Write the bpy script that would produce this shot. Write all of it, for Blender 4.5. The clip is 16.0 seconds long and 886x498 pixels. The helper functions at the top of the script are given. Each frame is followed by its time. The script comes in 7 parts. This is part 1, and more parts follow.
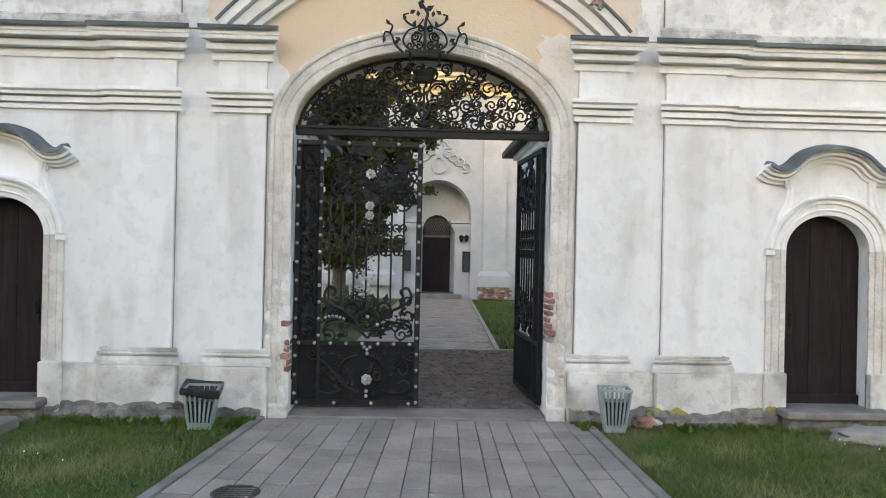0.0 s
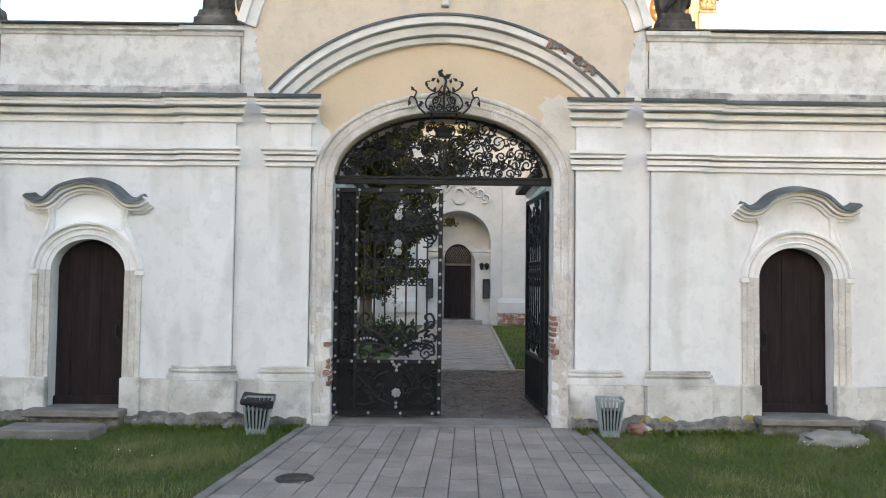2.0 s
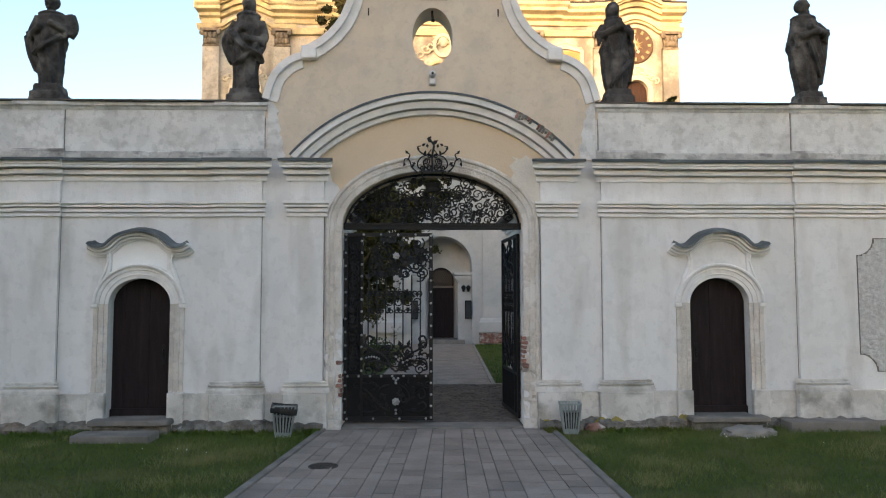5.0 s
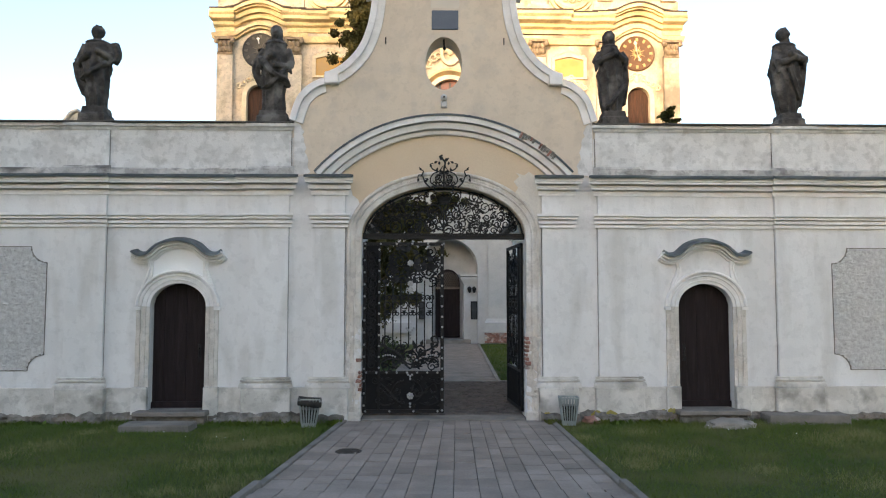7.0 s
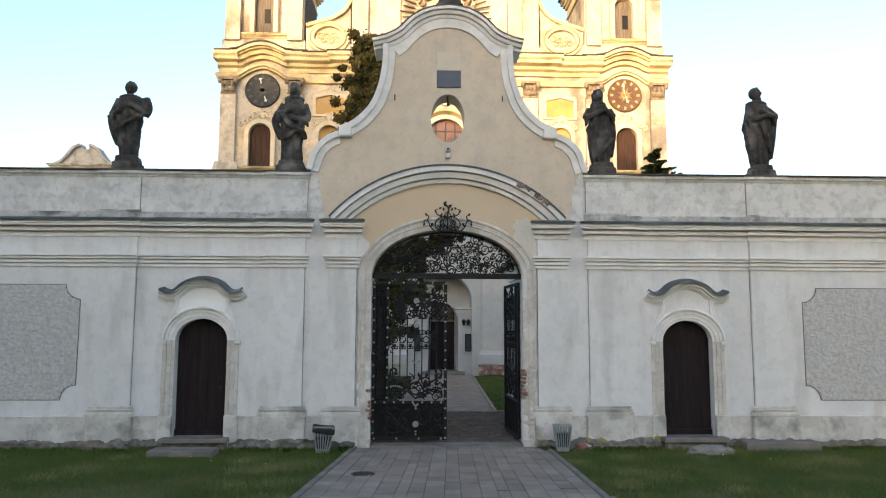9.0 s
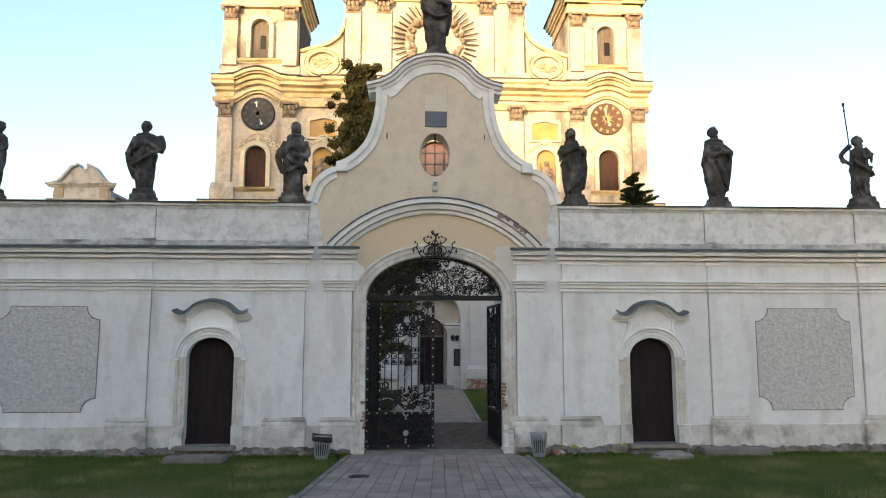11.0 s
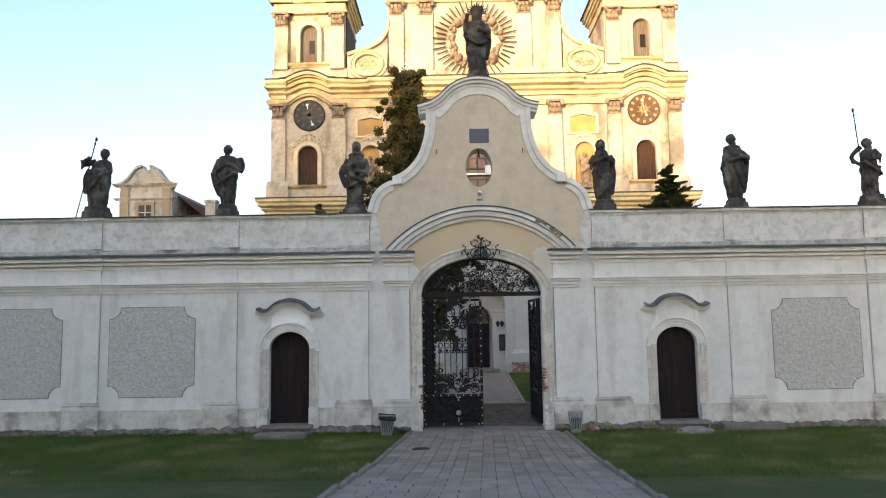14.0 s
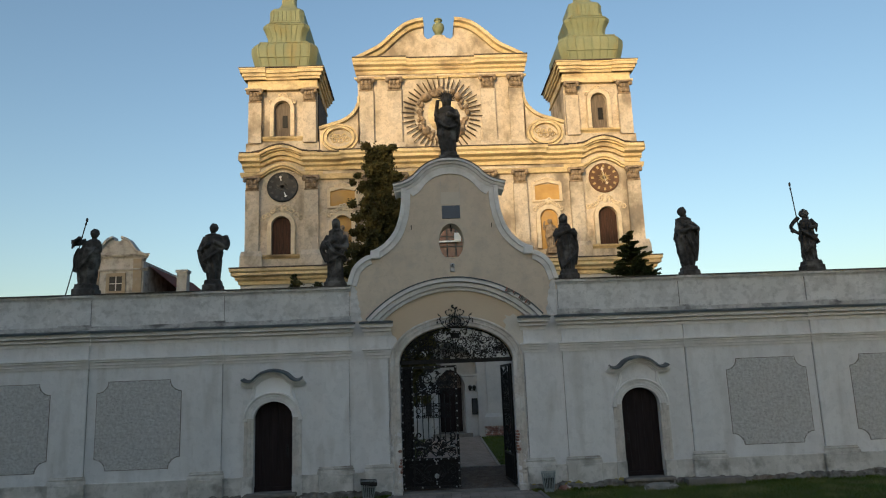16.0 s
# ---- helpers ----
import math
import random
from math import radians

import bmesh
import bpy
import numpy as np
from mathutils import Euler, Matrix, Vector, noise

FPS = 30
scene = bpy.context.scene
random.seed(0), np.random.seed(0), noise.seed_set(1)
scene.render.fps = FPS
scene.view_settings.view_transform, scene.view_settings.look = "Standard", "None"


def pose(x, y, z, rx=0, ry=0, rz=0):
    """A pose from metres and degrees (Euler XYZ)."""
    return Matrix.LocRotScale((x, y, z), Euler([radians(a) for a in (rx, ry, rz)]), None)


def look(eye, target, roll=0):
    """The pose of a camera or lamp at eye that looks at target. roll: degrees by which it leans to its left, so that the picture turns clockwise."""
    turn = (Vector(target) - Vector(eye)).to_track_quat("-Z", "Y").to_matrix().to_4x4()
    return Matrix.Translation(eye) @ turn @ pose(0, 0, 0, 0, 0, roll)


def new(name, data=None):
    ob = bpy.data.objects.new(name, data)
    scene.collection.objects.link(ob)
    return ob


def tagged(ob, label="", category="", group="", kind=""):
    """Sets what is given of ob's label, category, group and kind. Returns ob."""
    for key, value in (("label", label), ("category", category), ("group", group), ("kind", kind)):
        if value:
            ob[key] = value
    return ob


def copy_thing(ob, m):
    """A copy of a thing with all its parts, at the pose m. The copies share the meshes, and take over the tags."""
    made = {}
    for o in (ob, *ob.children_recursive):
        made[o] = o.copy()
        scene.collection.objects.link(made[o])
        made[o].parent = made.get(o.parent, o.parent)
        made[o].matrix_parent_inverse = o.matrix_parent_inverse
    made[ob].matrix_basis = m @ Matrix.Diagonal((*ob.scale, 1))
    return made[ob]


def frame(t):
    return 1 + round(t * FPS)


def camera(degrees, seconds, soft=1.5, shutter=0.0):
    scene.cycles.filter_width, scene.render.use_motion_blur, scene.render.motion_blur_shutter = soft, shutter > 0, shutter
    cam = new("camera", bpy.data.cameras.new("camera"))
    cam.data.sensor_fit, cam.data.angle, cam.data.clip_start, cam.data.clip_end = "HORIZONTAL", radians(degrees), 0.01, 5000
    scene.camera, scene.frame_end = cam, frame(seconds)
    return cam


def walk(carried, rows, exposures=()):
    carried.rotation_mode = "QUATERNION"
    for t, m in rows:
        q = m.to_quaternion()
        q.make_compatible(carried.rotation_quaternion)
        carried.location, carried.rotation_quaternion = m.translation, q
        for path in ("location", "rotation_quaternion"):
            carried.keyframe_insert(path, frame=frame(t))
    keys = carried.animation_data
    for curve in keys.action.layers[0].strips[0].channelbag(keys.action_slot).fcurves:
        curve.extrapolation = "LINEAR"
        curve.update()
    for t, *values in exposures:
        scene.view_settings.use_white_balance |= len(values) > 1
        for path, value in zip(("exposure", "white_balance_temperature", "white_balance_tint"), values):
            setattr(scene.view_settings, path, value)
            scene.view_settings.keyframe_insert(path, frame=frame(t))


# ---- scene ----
# the camera and its walk
cam = camera(63.0, 16.0, 1.1)
PATH = [
    (0, (-0.01, -7.369, 1.6), (0.054, -5.37, 1.605), 1.2),
    (0.5, (0.025, -7.686, 1.596), (0.027, -5.686, 1.618), 1.6),
    (1, (-0.032, -8.004, 1.627), (0.013, -6.006, 1.681), 0.7),
    (1.5, (-0.035, -8.318, 1.634), (0.002, -6.32, 1.716), 0.1),
    (2, (-0.001, -8.62, 1.646), (0.001, -6.621, 1.724), 0.7),
    (2.5, (-0.018, -8.941, 1.644), (0.044, -6.943, 1.671), -0.1),
    (3, (-0.001, -9.268, 1.665), (-0.051, -7.268, 1.691), 0.4),
    (3.5, (-0.019, -9.596, 1.694), (0.03, -7.598, 1.776), -0.2),
    (4, (-0.077, -9.931, 1.738), (-0.066, -7.943, 1.96), 0.4),
    (4.5, (-0.069, -10.24, 1.783), (-0.079, -8.252, 1.998), -0.1),
    (5, (-0.133, -10.543, 1.781), (-0.079, -8.548, 1.912), -0.1),
    (5.2, (-0.14, -10.667, 1.772), (-0.098, -8.672, 1.91), -0.8),
    (7.3, (-0.312, -11.717, 1.887), (-0.264, -9.721, 2.012), 0.3),
    (7.5, (-0.38, -11.805, 1.911), (-0.265, -9.812, 2.021), 0.0),
    (8, (-0.439, -12.07, 1.922), (-0.36, -10.092, 2.208), -0.4),
    (8.5, (-0.429, -12.327, 1.941), (-0.391, -10.347, 2.225), 0.4),
    (9, (-0.496, -12.62, 1.919), (-0.43, -10.633, 2.134), 0.2),
    (9.5, (-0.459, -12.938, 1.911), (-0.447, -10.958, 2.195), -0.5),
    (10, (-0.435, -13.201, 1.957), (-0.425, -11.218, 2.217), -0.1),
    (10.2, (-0.437, -13.308, 1.938), (-0.365, -11.326, 2.199), 0.3),
    (12.3, (-0.561, -14.842, 2.07), (-0.463, -12.858, 2.308), -0.0),
    (12.5, (-0.514, -14.895, 2.049), (-0.441, -12.916, 2.333), -0.4),
    (13, (-0.634, -15.294, 2.125), (-0.556, -13.315, 2.405), -0.7),
    (13.5, (-0.63, -15.601, 2.084), (-0.625, -13.618, 2.34), -0.4),
    (14, (-0.603, -15.887, 2.161), (-0.631, -13.898, 2.369), -0.8),
    (14.5, (-0.67, -16.13, 2.223), (-0.606, -14.153, 2.52), -0.7),
    (15, (-0.617, -16.519, 2.168), (-0.613, -14.55, 2.52), -0.9),
    (15.5, (-0.639, -16.869, 2.118), (-0.581, -14.909, 2.512), 0.2),
    (16, (-0.76, -16.939, 2.2), (-0.696, -14.976, 2.578), -2.2),
]
EXPOSURES = [(0.0, 2.90, 6400, 17), (2.5, 2.86, 6350, 17), (3.5, 2.85, 6300, 17), (4.0, 2.65, 6250, 17), (4.5, 2.0, 6250, 17), (5.0, 2.05, 6250, 17), (7.5, 2.25, 6200, 16), (8.5, 2.15, 6200, 15), (9.0, 2.12, 6200, 15), (12.5, 1.88, 6200, 15), (13.5, 1.68, 6200, 15), (14.0, 2.08, 6200, 15), (14.5, 1.92, 6150, 14), (15.0, 1.5, 6150, 11), (15.5, 1.48, 6150, 11), (16.0, 0.8, 5900, 10)]
walk(cam, [(t, look(eye, target, roll)) for t, eye, target, roll in PATH], EXPOSURES)

# ---- world, sun and exposure ----
SUN_EL, SUN_AZ = radians(6.0), radians(201.0)
world = bpy.data.worlds.new("sky")
scene.world = world
world.use_nodes = True
_n = world.node_tree.nodes
_sky = _n.new("ShaderNodeTexSky")
_sky.sky_type = 'NISHITA'
_sky.sun_disc = False
_sky.sun_elevation, _sky.sun_rotation = SUN_EL, SUN_AZ
_sky.air_density, _sky.dust_density, _sky.ozone_density = 1.0, 1.6, 1.2
_bg = _n["Background"]
_bg.inputs["Strength"].default_value = 0.15
world.node_tree.links.new(_sky.outputs[0], _bg.inputs["Color"])
_sd = bpy.data.lights.new("sun", 'SUN')
_sd.energy, _sd.angle, _sd.color = 1.75, radians(0.6), (1.0, 0.70, 0.36)
_so = new("sun", _sd)
_to = Vector((math.sin(SUN_AZ) * math.cos(SUN_EL), math.cos(SUN_AZ) * math.cos(SUN_EL), math.sin(SUN_EL)))
_so.matrix_basis = look(_to * 80, (0, 0, 0))


# ---- materials ----
def material(name, col, col2=None, scale=2.0, rough=0.8, bump=0.3, metal=0.0, stain=None, stain_amt=0.5, stain_scale=0.6,
             stretch=(1, 1, 1), fine=40.0, grain=0.12, rand=0.0, spec=0.3, use_object=False, flake=0.0):
    """A surface with a broad change of colour, stains of a shape of their own, and fine grain in colour and relief."""
    m = bpy.data.materials.new(name)
    m.use_nodes = True
    nt = m.node_tree
    nd, ln = nt.nodes, nt.links
    b = nd["Principled BSDF"]
    b.inputs["Roughness"].default_value = rough
    b.inputs["Metallic"].default_value = metal
    b.inputs["Specular IOR Level"].default_value = spec
    geo = nd.new("ShaderNodeTexCoord") if use_object else nd.new("ShaderNodeNewGeometry")
    src = geo.outputs["Object"] if use_object else geo.outputs["Position"]
    mp = nd.new("ShaderNodeMapping")
    mp.inputs["Scale"].default_value = stretch
    ln.new(src, mp.inputs["Vector"])

    def noise_tex(sc, detail=4.0, mapped=True):
        t = nd.new("ShaderNodeTexNoise")
        t.inputs["Scale"].default_value = sc
        t.inputs["Detail"].default_value = detail
        ln.new(mp.outputs[0] if mapped else src, t.inputs["Vector"])
        return t.outputs["Fac"]

    def ramp(fac, lo, hi):
        r = nd.new("ShaderNodeMapRange")
        r.inputs["From Min"].default_value, r.inputs["From Max"].default_value = lo, hi
        ln.new(fac, r.inputs["Value"])
        return r.outputs[0]

    def mix(fac, a, c, kind='MIX'):
        x = nd.new("ShaderNodeMix")
        x.data_type, x.blend_type = 'RGBA', kind
        for sock, v in ((x.inputs[0], fac), (x.inputs[6], a), (x.inputs[7], c)):
            if hasattr(v, "is_linked"):
                ln.new(v, sock)
            else:
                sock.default_value = v if isinstance(v, float) else (*v, 1)
        return x.outputs[2]

    col2 = col2 or tuple(c * 0.82 for c in col)
    c = mix(ramp(noise_tex(scale), 0.35, 0.65), col, col2)
    if stain:
        f = ramp(noise_tex(stain_scale, 8.0), 0.52, 0.68)
        mul = nd.new("ShaderNodeMath")
        mul.operation = 'MULTIPLY'
        mul.inputs[1].default_value = stain_amt
        ln.new(f, mul.inputs[0])
        c = mix(mul.outputs[0], c, stain)
    if flake:
        # thin coats of wash that have worn through in sharp-edged patches
        f1 = ramp(noise_tex(3.3, 10.0, False), 0.50, 0.545)
        f2 = ramp(noise_tex(9.0, 8.0, False), 0.57, 0.60)
        for f, k in ((f1, flake), (f2, flake * 1.2)):
            mul = nd.new("ShaderNodeMath")
            mul.operation = 'MULTIPLY'
            mul.inputs[1].default_value = k
            ln.new(f, mul.inputs[0])
            c = mix(mul.outputs[0], c, tuple(v * 0.35 for v in col))
    g = noise_tex(fine, 3.0, False)
    gg = nd.new("ShaderNodeMapRange")
    gg.inputs["To Min"].default_value, gg.inputs["To Max"].default_value = 1 - grain, 1 + grain
    ln.new(g, gg.inputs["Value"])
    hs = nd.new("ShaderNodeHueSaturation")
    ln.new(c, hs.inputs["Color"])
    val = gg.outputs[0]
    if rand:
        oi = nd.new("ShaderNodeObjectInfo")
        rr = nd.new("ShaderNodeMapRange")
        rr.inputs["To Min"].default_value, rr.inputs["To Max"].default_value = 1 - rand, 1 + rand
        ln.new(oi.outputs["Random"], rr.inputs["Value"])
        mm = nd.new("ShaderNodeMath")
        mm.operation = 'MULTIPLY'
        ln.new(rr.outputs[0], mm.inputs[0])
        ln.new(val, mm.inputs[1])
        val = mm.outputs[0]
    ln.new(val, hs.inputs["Value"])
    ln.new(hs.outputs[0], b.inputs["Base Color"])
    if bump:
        bp = nd.new("ShaderNodeBump")
        bp.inputs["Strength"].default_value = bump
        bp.inputs["Distance"].default_value = 0.02
        ad = nd.new("ShaderNodeMath")
        ad.operation = 'ADD'
        ln.new(noise_tex(fine * 0.35, 5.0), ad.inputs[0])
        ln.new(g, ad.inputs[1])
        ln.new(ad.outputs[0], bp.inputs["Height"])
        ln.new(bp.outputs[0], b.inputs["Normal"])
    return m


M_WHITE = material("white_plaster", (0.740, 0.733, 0.730), (0.678, 0.670, 0.666), 1.1, 0.9, 0.12, grain=0.04, stain=(0.47, 0.45, 0.42), stain_amt=0.42,
                   stain_scale=2.0, stretch=(1.5, 1.5, 0.32), flake=0.075)
M_TRIM = material("trim_plaster", (0.835, 0.822, 0.812), (0.74, 0.725, 0.71), 2.5, 0.9, 0.15, grain=0.05, stain=(0.50, 0.49, 0.46), stain_amt=0.32,
                  stain_scale=2.2, stretch=(1, 1, 1.6), flake=0.07)
M_PLINTH = material("plinth_plaster", (0.66, 0.635, 0.60), (0.54, 0.515, 0.475), 3.2, 0.95, 0.3, grain=0.08, stain=(0.19, 0.175, 0.145), stain_amt=0.72,
                    stain_scale=2.2, flake=0.18)
M_BARE = material("bare_rubble", (0.115, 0.104, 0.09), (0.25, 0.235, 0.21), 7.0, 0.95, 1.0, stain=(0.27, 0.20, 0.15), stain_amt=0.5, stain_scale=3.0)
M_PARAPET = material("parapet_plaster", (0.725, 0.718, 0.705), (0.625, 0.618, 0.606), 1.4, 0.92, 0.2, grain=0.06, stain=(0.30, 0.29, 0.275), stain_amt=0.38,
                     stain_scale=4.5, stretch=(1, 1, 1.3), flake=0.17)
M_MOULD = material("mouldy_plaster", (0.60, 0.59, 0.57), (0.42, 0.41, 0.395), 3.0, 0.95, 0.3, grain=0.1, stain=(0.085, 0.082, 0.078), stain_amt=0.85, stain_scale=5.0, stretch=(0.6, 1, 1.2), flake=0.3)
M_YELLOW = material("beige_plaster", (0.665, 0.57, 0.455), (0.62, 0.53, 0.425), 1.2, 0.9, 0.15, grain=0.05, stain=(0.46, 0.42, 0.375), stain_amt=0.4, stain_scale=2.6, flake=0.075)
M_OCHRE = material("tympanum_plaster", (0.63, 0.515, 0.375), (0.60, 0.48, 0.345), 1.2, 0.9, 0.15, grain=0.05, stain=(0.6, 0.5, 0.38), stain_amt=0.3, stain_scale=1.5)
M_STONE_TRIM = material("worn_stone_trim", (0.66, 0.62, 0.57), (0.56, 0.52, 0.47), 5.0, 0.9, 0.6, stain=(0.68, 0.665, 0.64), stain_amt=0.8, stain_scale=4.0, stretch=(1, 1, 0.5), flake=0.17)
M_ROUGH = material("roughcast", (0.575, 0.57, 0.56), (0.45, 0.445, 0.435), 14.0, 0.95, 0.6, fine=60.0)
M_SLATE = material("zinc_flashing", (0.060, 0.072, 0.082), (0.10, 0.115, 0.125), 3.0, 0.6, 0.1, stain=(0.20, 0.23, 0.24), stain_amt=0.55, stain_scale=2.0, metal=0.2)
M_DARKCAP = material("dark_coping", (0.07, 0.068, 0.066), (0.13, 0.12, 0.11), 3.0, 0.8, 0.3)
M_DOOR = material("dark_wood", (0.025, 0.0185, 0.019), (0.018, 0.0135, 0.0138), 2.0, 0.7, 0.3, stain=(0.045, 0.036, 0.035), stain_amt=0.3, stain_scale=3.0,
                  stretch=(6, 6, 0.6), spec=0.1)
M_IRON = material("wrought_iron", (0.007, 0.007, 0.008), (0.012, 0.0115, 0.0115), 8.0, 0.55, 0.2, metal=0.1, spec=0.3)
M_RIVET = material("pale_rivets", (0.38, 0.38, 0.37), (0.26, 0.26, 0.255), 20.0, 0.45, 0.1, metal=0.4)
M_STATUE = material("weathered_stone", (0.080, 0.073, 0.067), (0.036, 0.033, 0.031), 7.0, 0.95, 0.6, stain=(0.19, 0.18, 0.165), stain_amt=0.8, stain_scale=3.0)
M_GRASSG = material("lawn_soil", (0.040, 0.062, 0.011), (0.062, 0.074, 0.018), 1.5, 0.95, 0.8, stain=(0.14, 0.12, 0.05), stain_amt=0.6, stain_scale=0.7)
M_GRASS = material("grass_blades", (0.066, 0.112, 0.012), (0.104, 0.131, 0.023), 0.9, 0.7, 0.0, stain=(0.19, 0.17, 0.07), stain_amt=0.5, stain_scale=0.7)
M_DRY = material("dry_grass", (0.25, 0.235, 0.10), (0.17, 0.175, 0.06), 3.0, 0.8, 0.0)
M_SLAB = material("paving_slab", (0.295, 0.246, 0.210), (0.230, 0.193, 0.166), 2.6, 0.85, 0.45, rand=0.14, grain=0.2, stain=(0.18, 0.16, 0.135), stain_amt=0.5, stain_scale=1.6)
M_JOINT = material("sandy_joint", (0.115, 0.10, 0.083), (0.07, 0.062, 0.05), 8.0, 0.95, 0.6)
M_COBBLE = material("cobbles", (0.15, 0.128, 0.110), (0.085, 0.074, 0.065), 5.0, 0.8, 0.4)
M_KERB = material("kerb_concrete", (0.31, 0.28, 0.245), (0.21, 0.195, 0.17), 3.0, 0.9, 0.5)
M_STEP = material("step_stone", (0.235, 0.21, 0.185), (0.15, 0.137, 0.12), 3.0, 0.85, 0.5)
M_BIN = material("galvanised_bin", (0.35, 0.385, 0.385), (0.26, 0.29, 0.29), 6.0, 0.55, 0.1, metal=0.3)
M_BAG = material("black_bag", (0.015, 0.015, 0.017), (0.03, 0.03, 0.03), 9.0, 0.3, 0.3)
M_BRICK = material("old_brick", (0.30, 0.160, 0.125), (0.23, 0.12, 0.095), 9.0, 0.9, 0.7, rand=0.25, stain=(0.55, 0.52, 0.48), stain_amt=0.8, stain_scale=5.0)
M_CHURCH = material("ochre_church_plaster", (0.645, 0.575, 0.485), (0.56, 0.475, 0.355), 0.9, 0.9, 0.25, stain=(0.27, 0.23, 0.185), stain_amt=1.0,
                    stain_scale=0.9, stretch=(1, 1, 0.7), fine=12, flake=0.22)
M_CHTRIM = material("church_mouldings", (0.75, 0.625, 0.385), (0.69, 0.55, 0.315), 0.8, 0.9, 0.2, stain=(0.33, 0.245, 0.155), stain_amt=0.8, stain_scale=0.7,
                    stretch=(1, 1, 2), fine=12, flake=0.14)
# whitewash greyed in its base colour to stand in for the courtyard's shade
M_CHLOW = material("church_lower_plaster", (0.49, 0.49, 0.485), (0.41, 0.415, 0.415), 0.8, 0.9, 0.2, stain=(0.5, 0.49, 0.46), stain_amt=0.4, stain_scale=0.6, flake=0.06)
M_CAPITAL = material("brown_capitals", (0.36, 0.28, 0.20), (0.19, 0.145, 0.10), 4.0, 0.9, 0.5)
M_ORNA = material("pale_stucco", (0.74, 0.64, 0.48), (0.62, 0.52, 0.38), 4.0, 0.9, 0.3)
M_COPPER = material("green_copper", (0.255, 0.28, 0.17), (0.185, 0.225, 0.145), 0.8, 0.6, 0.1, stain=(0.30, 0.25, 0.10), stain_amt=0.6, stain_scale=0.8,
                    stretch=(2, 2, 0.35), fine=10)
M_SHUTTER = material("brown_shutter", (0.065, 0.028, 0.016), (0.03, 0.015, 0.010), 3.0, 0.7, 0.3, stretch=(5, 5, 0.5))
M_GREYSHUT = material("grey_shutter", (0.20, 0.165, 0.13), (0.13, 0.105, 0.085), 3.0, 0.8, 0.3, stretch=(5, 5, 0.5))
M_CLOCK = material("clock_dark", (0.034, 0.037, 0.042), (0.022, 0.024, 0.028), 4.0, 0.5, 0.1)
M_CLOCKD = material("clock_slate", (0.075, 0.075, 0.075), (0.055, 0.055, 0.056), 4.0, 0.5, 0.1)
M_CLOCKR = material("clock_brown", (0.16, 0.085, 0.045), (0.11, 0.06, 0.035), 4.0, 0.6, 0.1)
M_GILT = material("gilt", (0.55, 0.40, 0.18), (0.45, 0.32, 0.14), 8.0, 0.45, 0.0, metal=0.3)
M_BRONZE = material("dark_bronze", (0.10, 0.065, 0.03), (0.07, 0.05, 0.025), 4.0, 0.6, 0.1)
M_LEAF = material("conifer_leaves", (0.080, 0.068, 0.019), (0.032, 0.036, 0.012), 2.0, 0.8, 0.0)
M_SPRUCE = material("spruce_needles", (0.035, 0.055, 0.018), (0.05, 0.06, 0.02), 2.0, 0.8, 0.0)
M_BARK = material("bark", (0.12, 0.095, 0.075), (0.08, 0.065, 0.05), 6.0, 0.95, 0.8, stretch=(3, 3, 0.6))
M_TILE = material("red_roof", (0.30, 0.09, 0.06), (0.24, 0.075, 0.05), 2.0, 0.8, 0.3)
M_ROOFD = material("dark_roof", (0.06, 0.05, 0.045), (0.09, 0.075, 0.065), 3.0, 0.85, 0.3)
M_BLUE = material("grey_blue_plaque", (0.115, 0.135, 0.17), (0.10, 0.12, 0.155), 4.0, 0.6, 0.05)
M_PATCH = material("pale_patch", (0.66, 0.62, 0.55), (0.60, 0.57, 0.52), 3.0, 0.9, 0.2)
M_FRESH = material("fresh_whitewash", (0.86, 0.865, 0.87), (0.80, 0.80, 0.80), 2.0, 0.9, 0.1, grain=0.03)
M_FADED = material("faded_beige", (0.65, 0.58, 0.49), (0.60, 0.54, 0.46), 2.5, 0.9, 0.1, grain=0.04)
M_HOUSE = material("grey_house_plaster", (0.52, 0.505, 0.48), (0.40, 0.385, 0.36), 1.6, 0.9, 0.2, stain=(0.19, 0.175, 0.155), stain_amt=0.8, stain_scale=1.6, flake=0.15)
M_TAN = material("tan_plaster", (0.36, 0.30, 0.22), (0.29, 0.24, 0.175), 2.0, 0.9, 0.2, stain=(0.42, 0.39, 0.34), stain_amt=0.6, stain_scale=2.0)
M_PLASTIC = material("white_plastic", (0.62, 0.62, 0.62), (0.55, 0.55, 0.55), 8.0, 0.4, 0.0)
M_FARTREE = material("tree_belt_leaves", (0.05, 0.07, 0.02), (0.035, 0.05, 0.016), 0.4, 0.8, 0.0)
M_FIELD = material("ochre_paint", (0.58, 0.37, 0.13), (0.48, 0.29, 0.10), 1.5, 0.9, 0.15, stain=(0.42, 0.31, 0.18), stain_amt=0.6, stain_scale=1.2)
M_PLATE = material("rusty_sheet", (0.014, 0.014, 0.015), (0.010, 0.010, 0.011), 5.0, 0.8, 0.2, stain=(0.028, 0.022, 0.019), stain_amt=0.5, stain_scale=3.0, spec=0.12)
M_CAST = material("cast_iron", (0.055, 0.048, 0.042), (0.035, 0.031, 0.028), 9.0, 0.7, 0.3)
M_GLASS = material("dark_panes", (0.10, 0.035, 0.022), (0.14, 0.05, 0.03), 1.0, 0.25, 0.0, spec=0.6)
M_MOSS = material("yellow_lichen", (0.34, 0.27, 0.06), (0.28, 0.25, 0.09), 9.0, 0.95, 0.4)


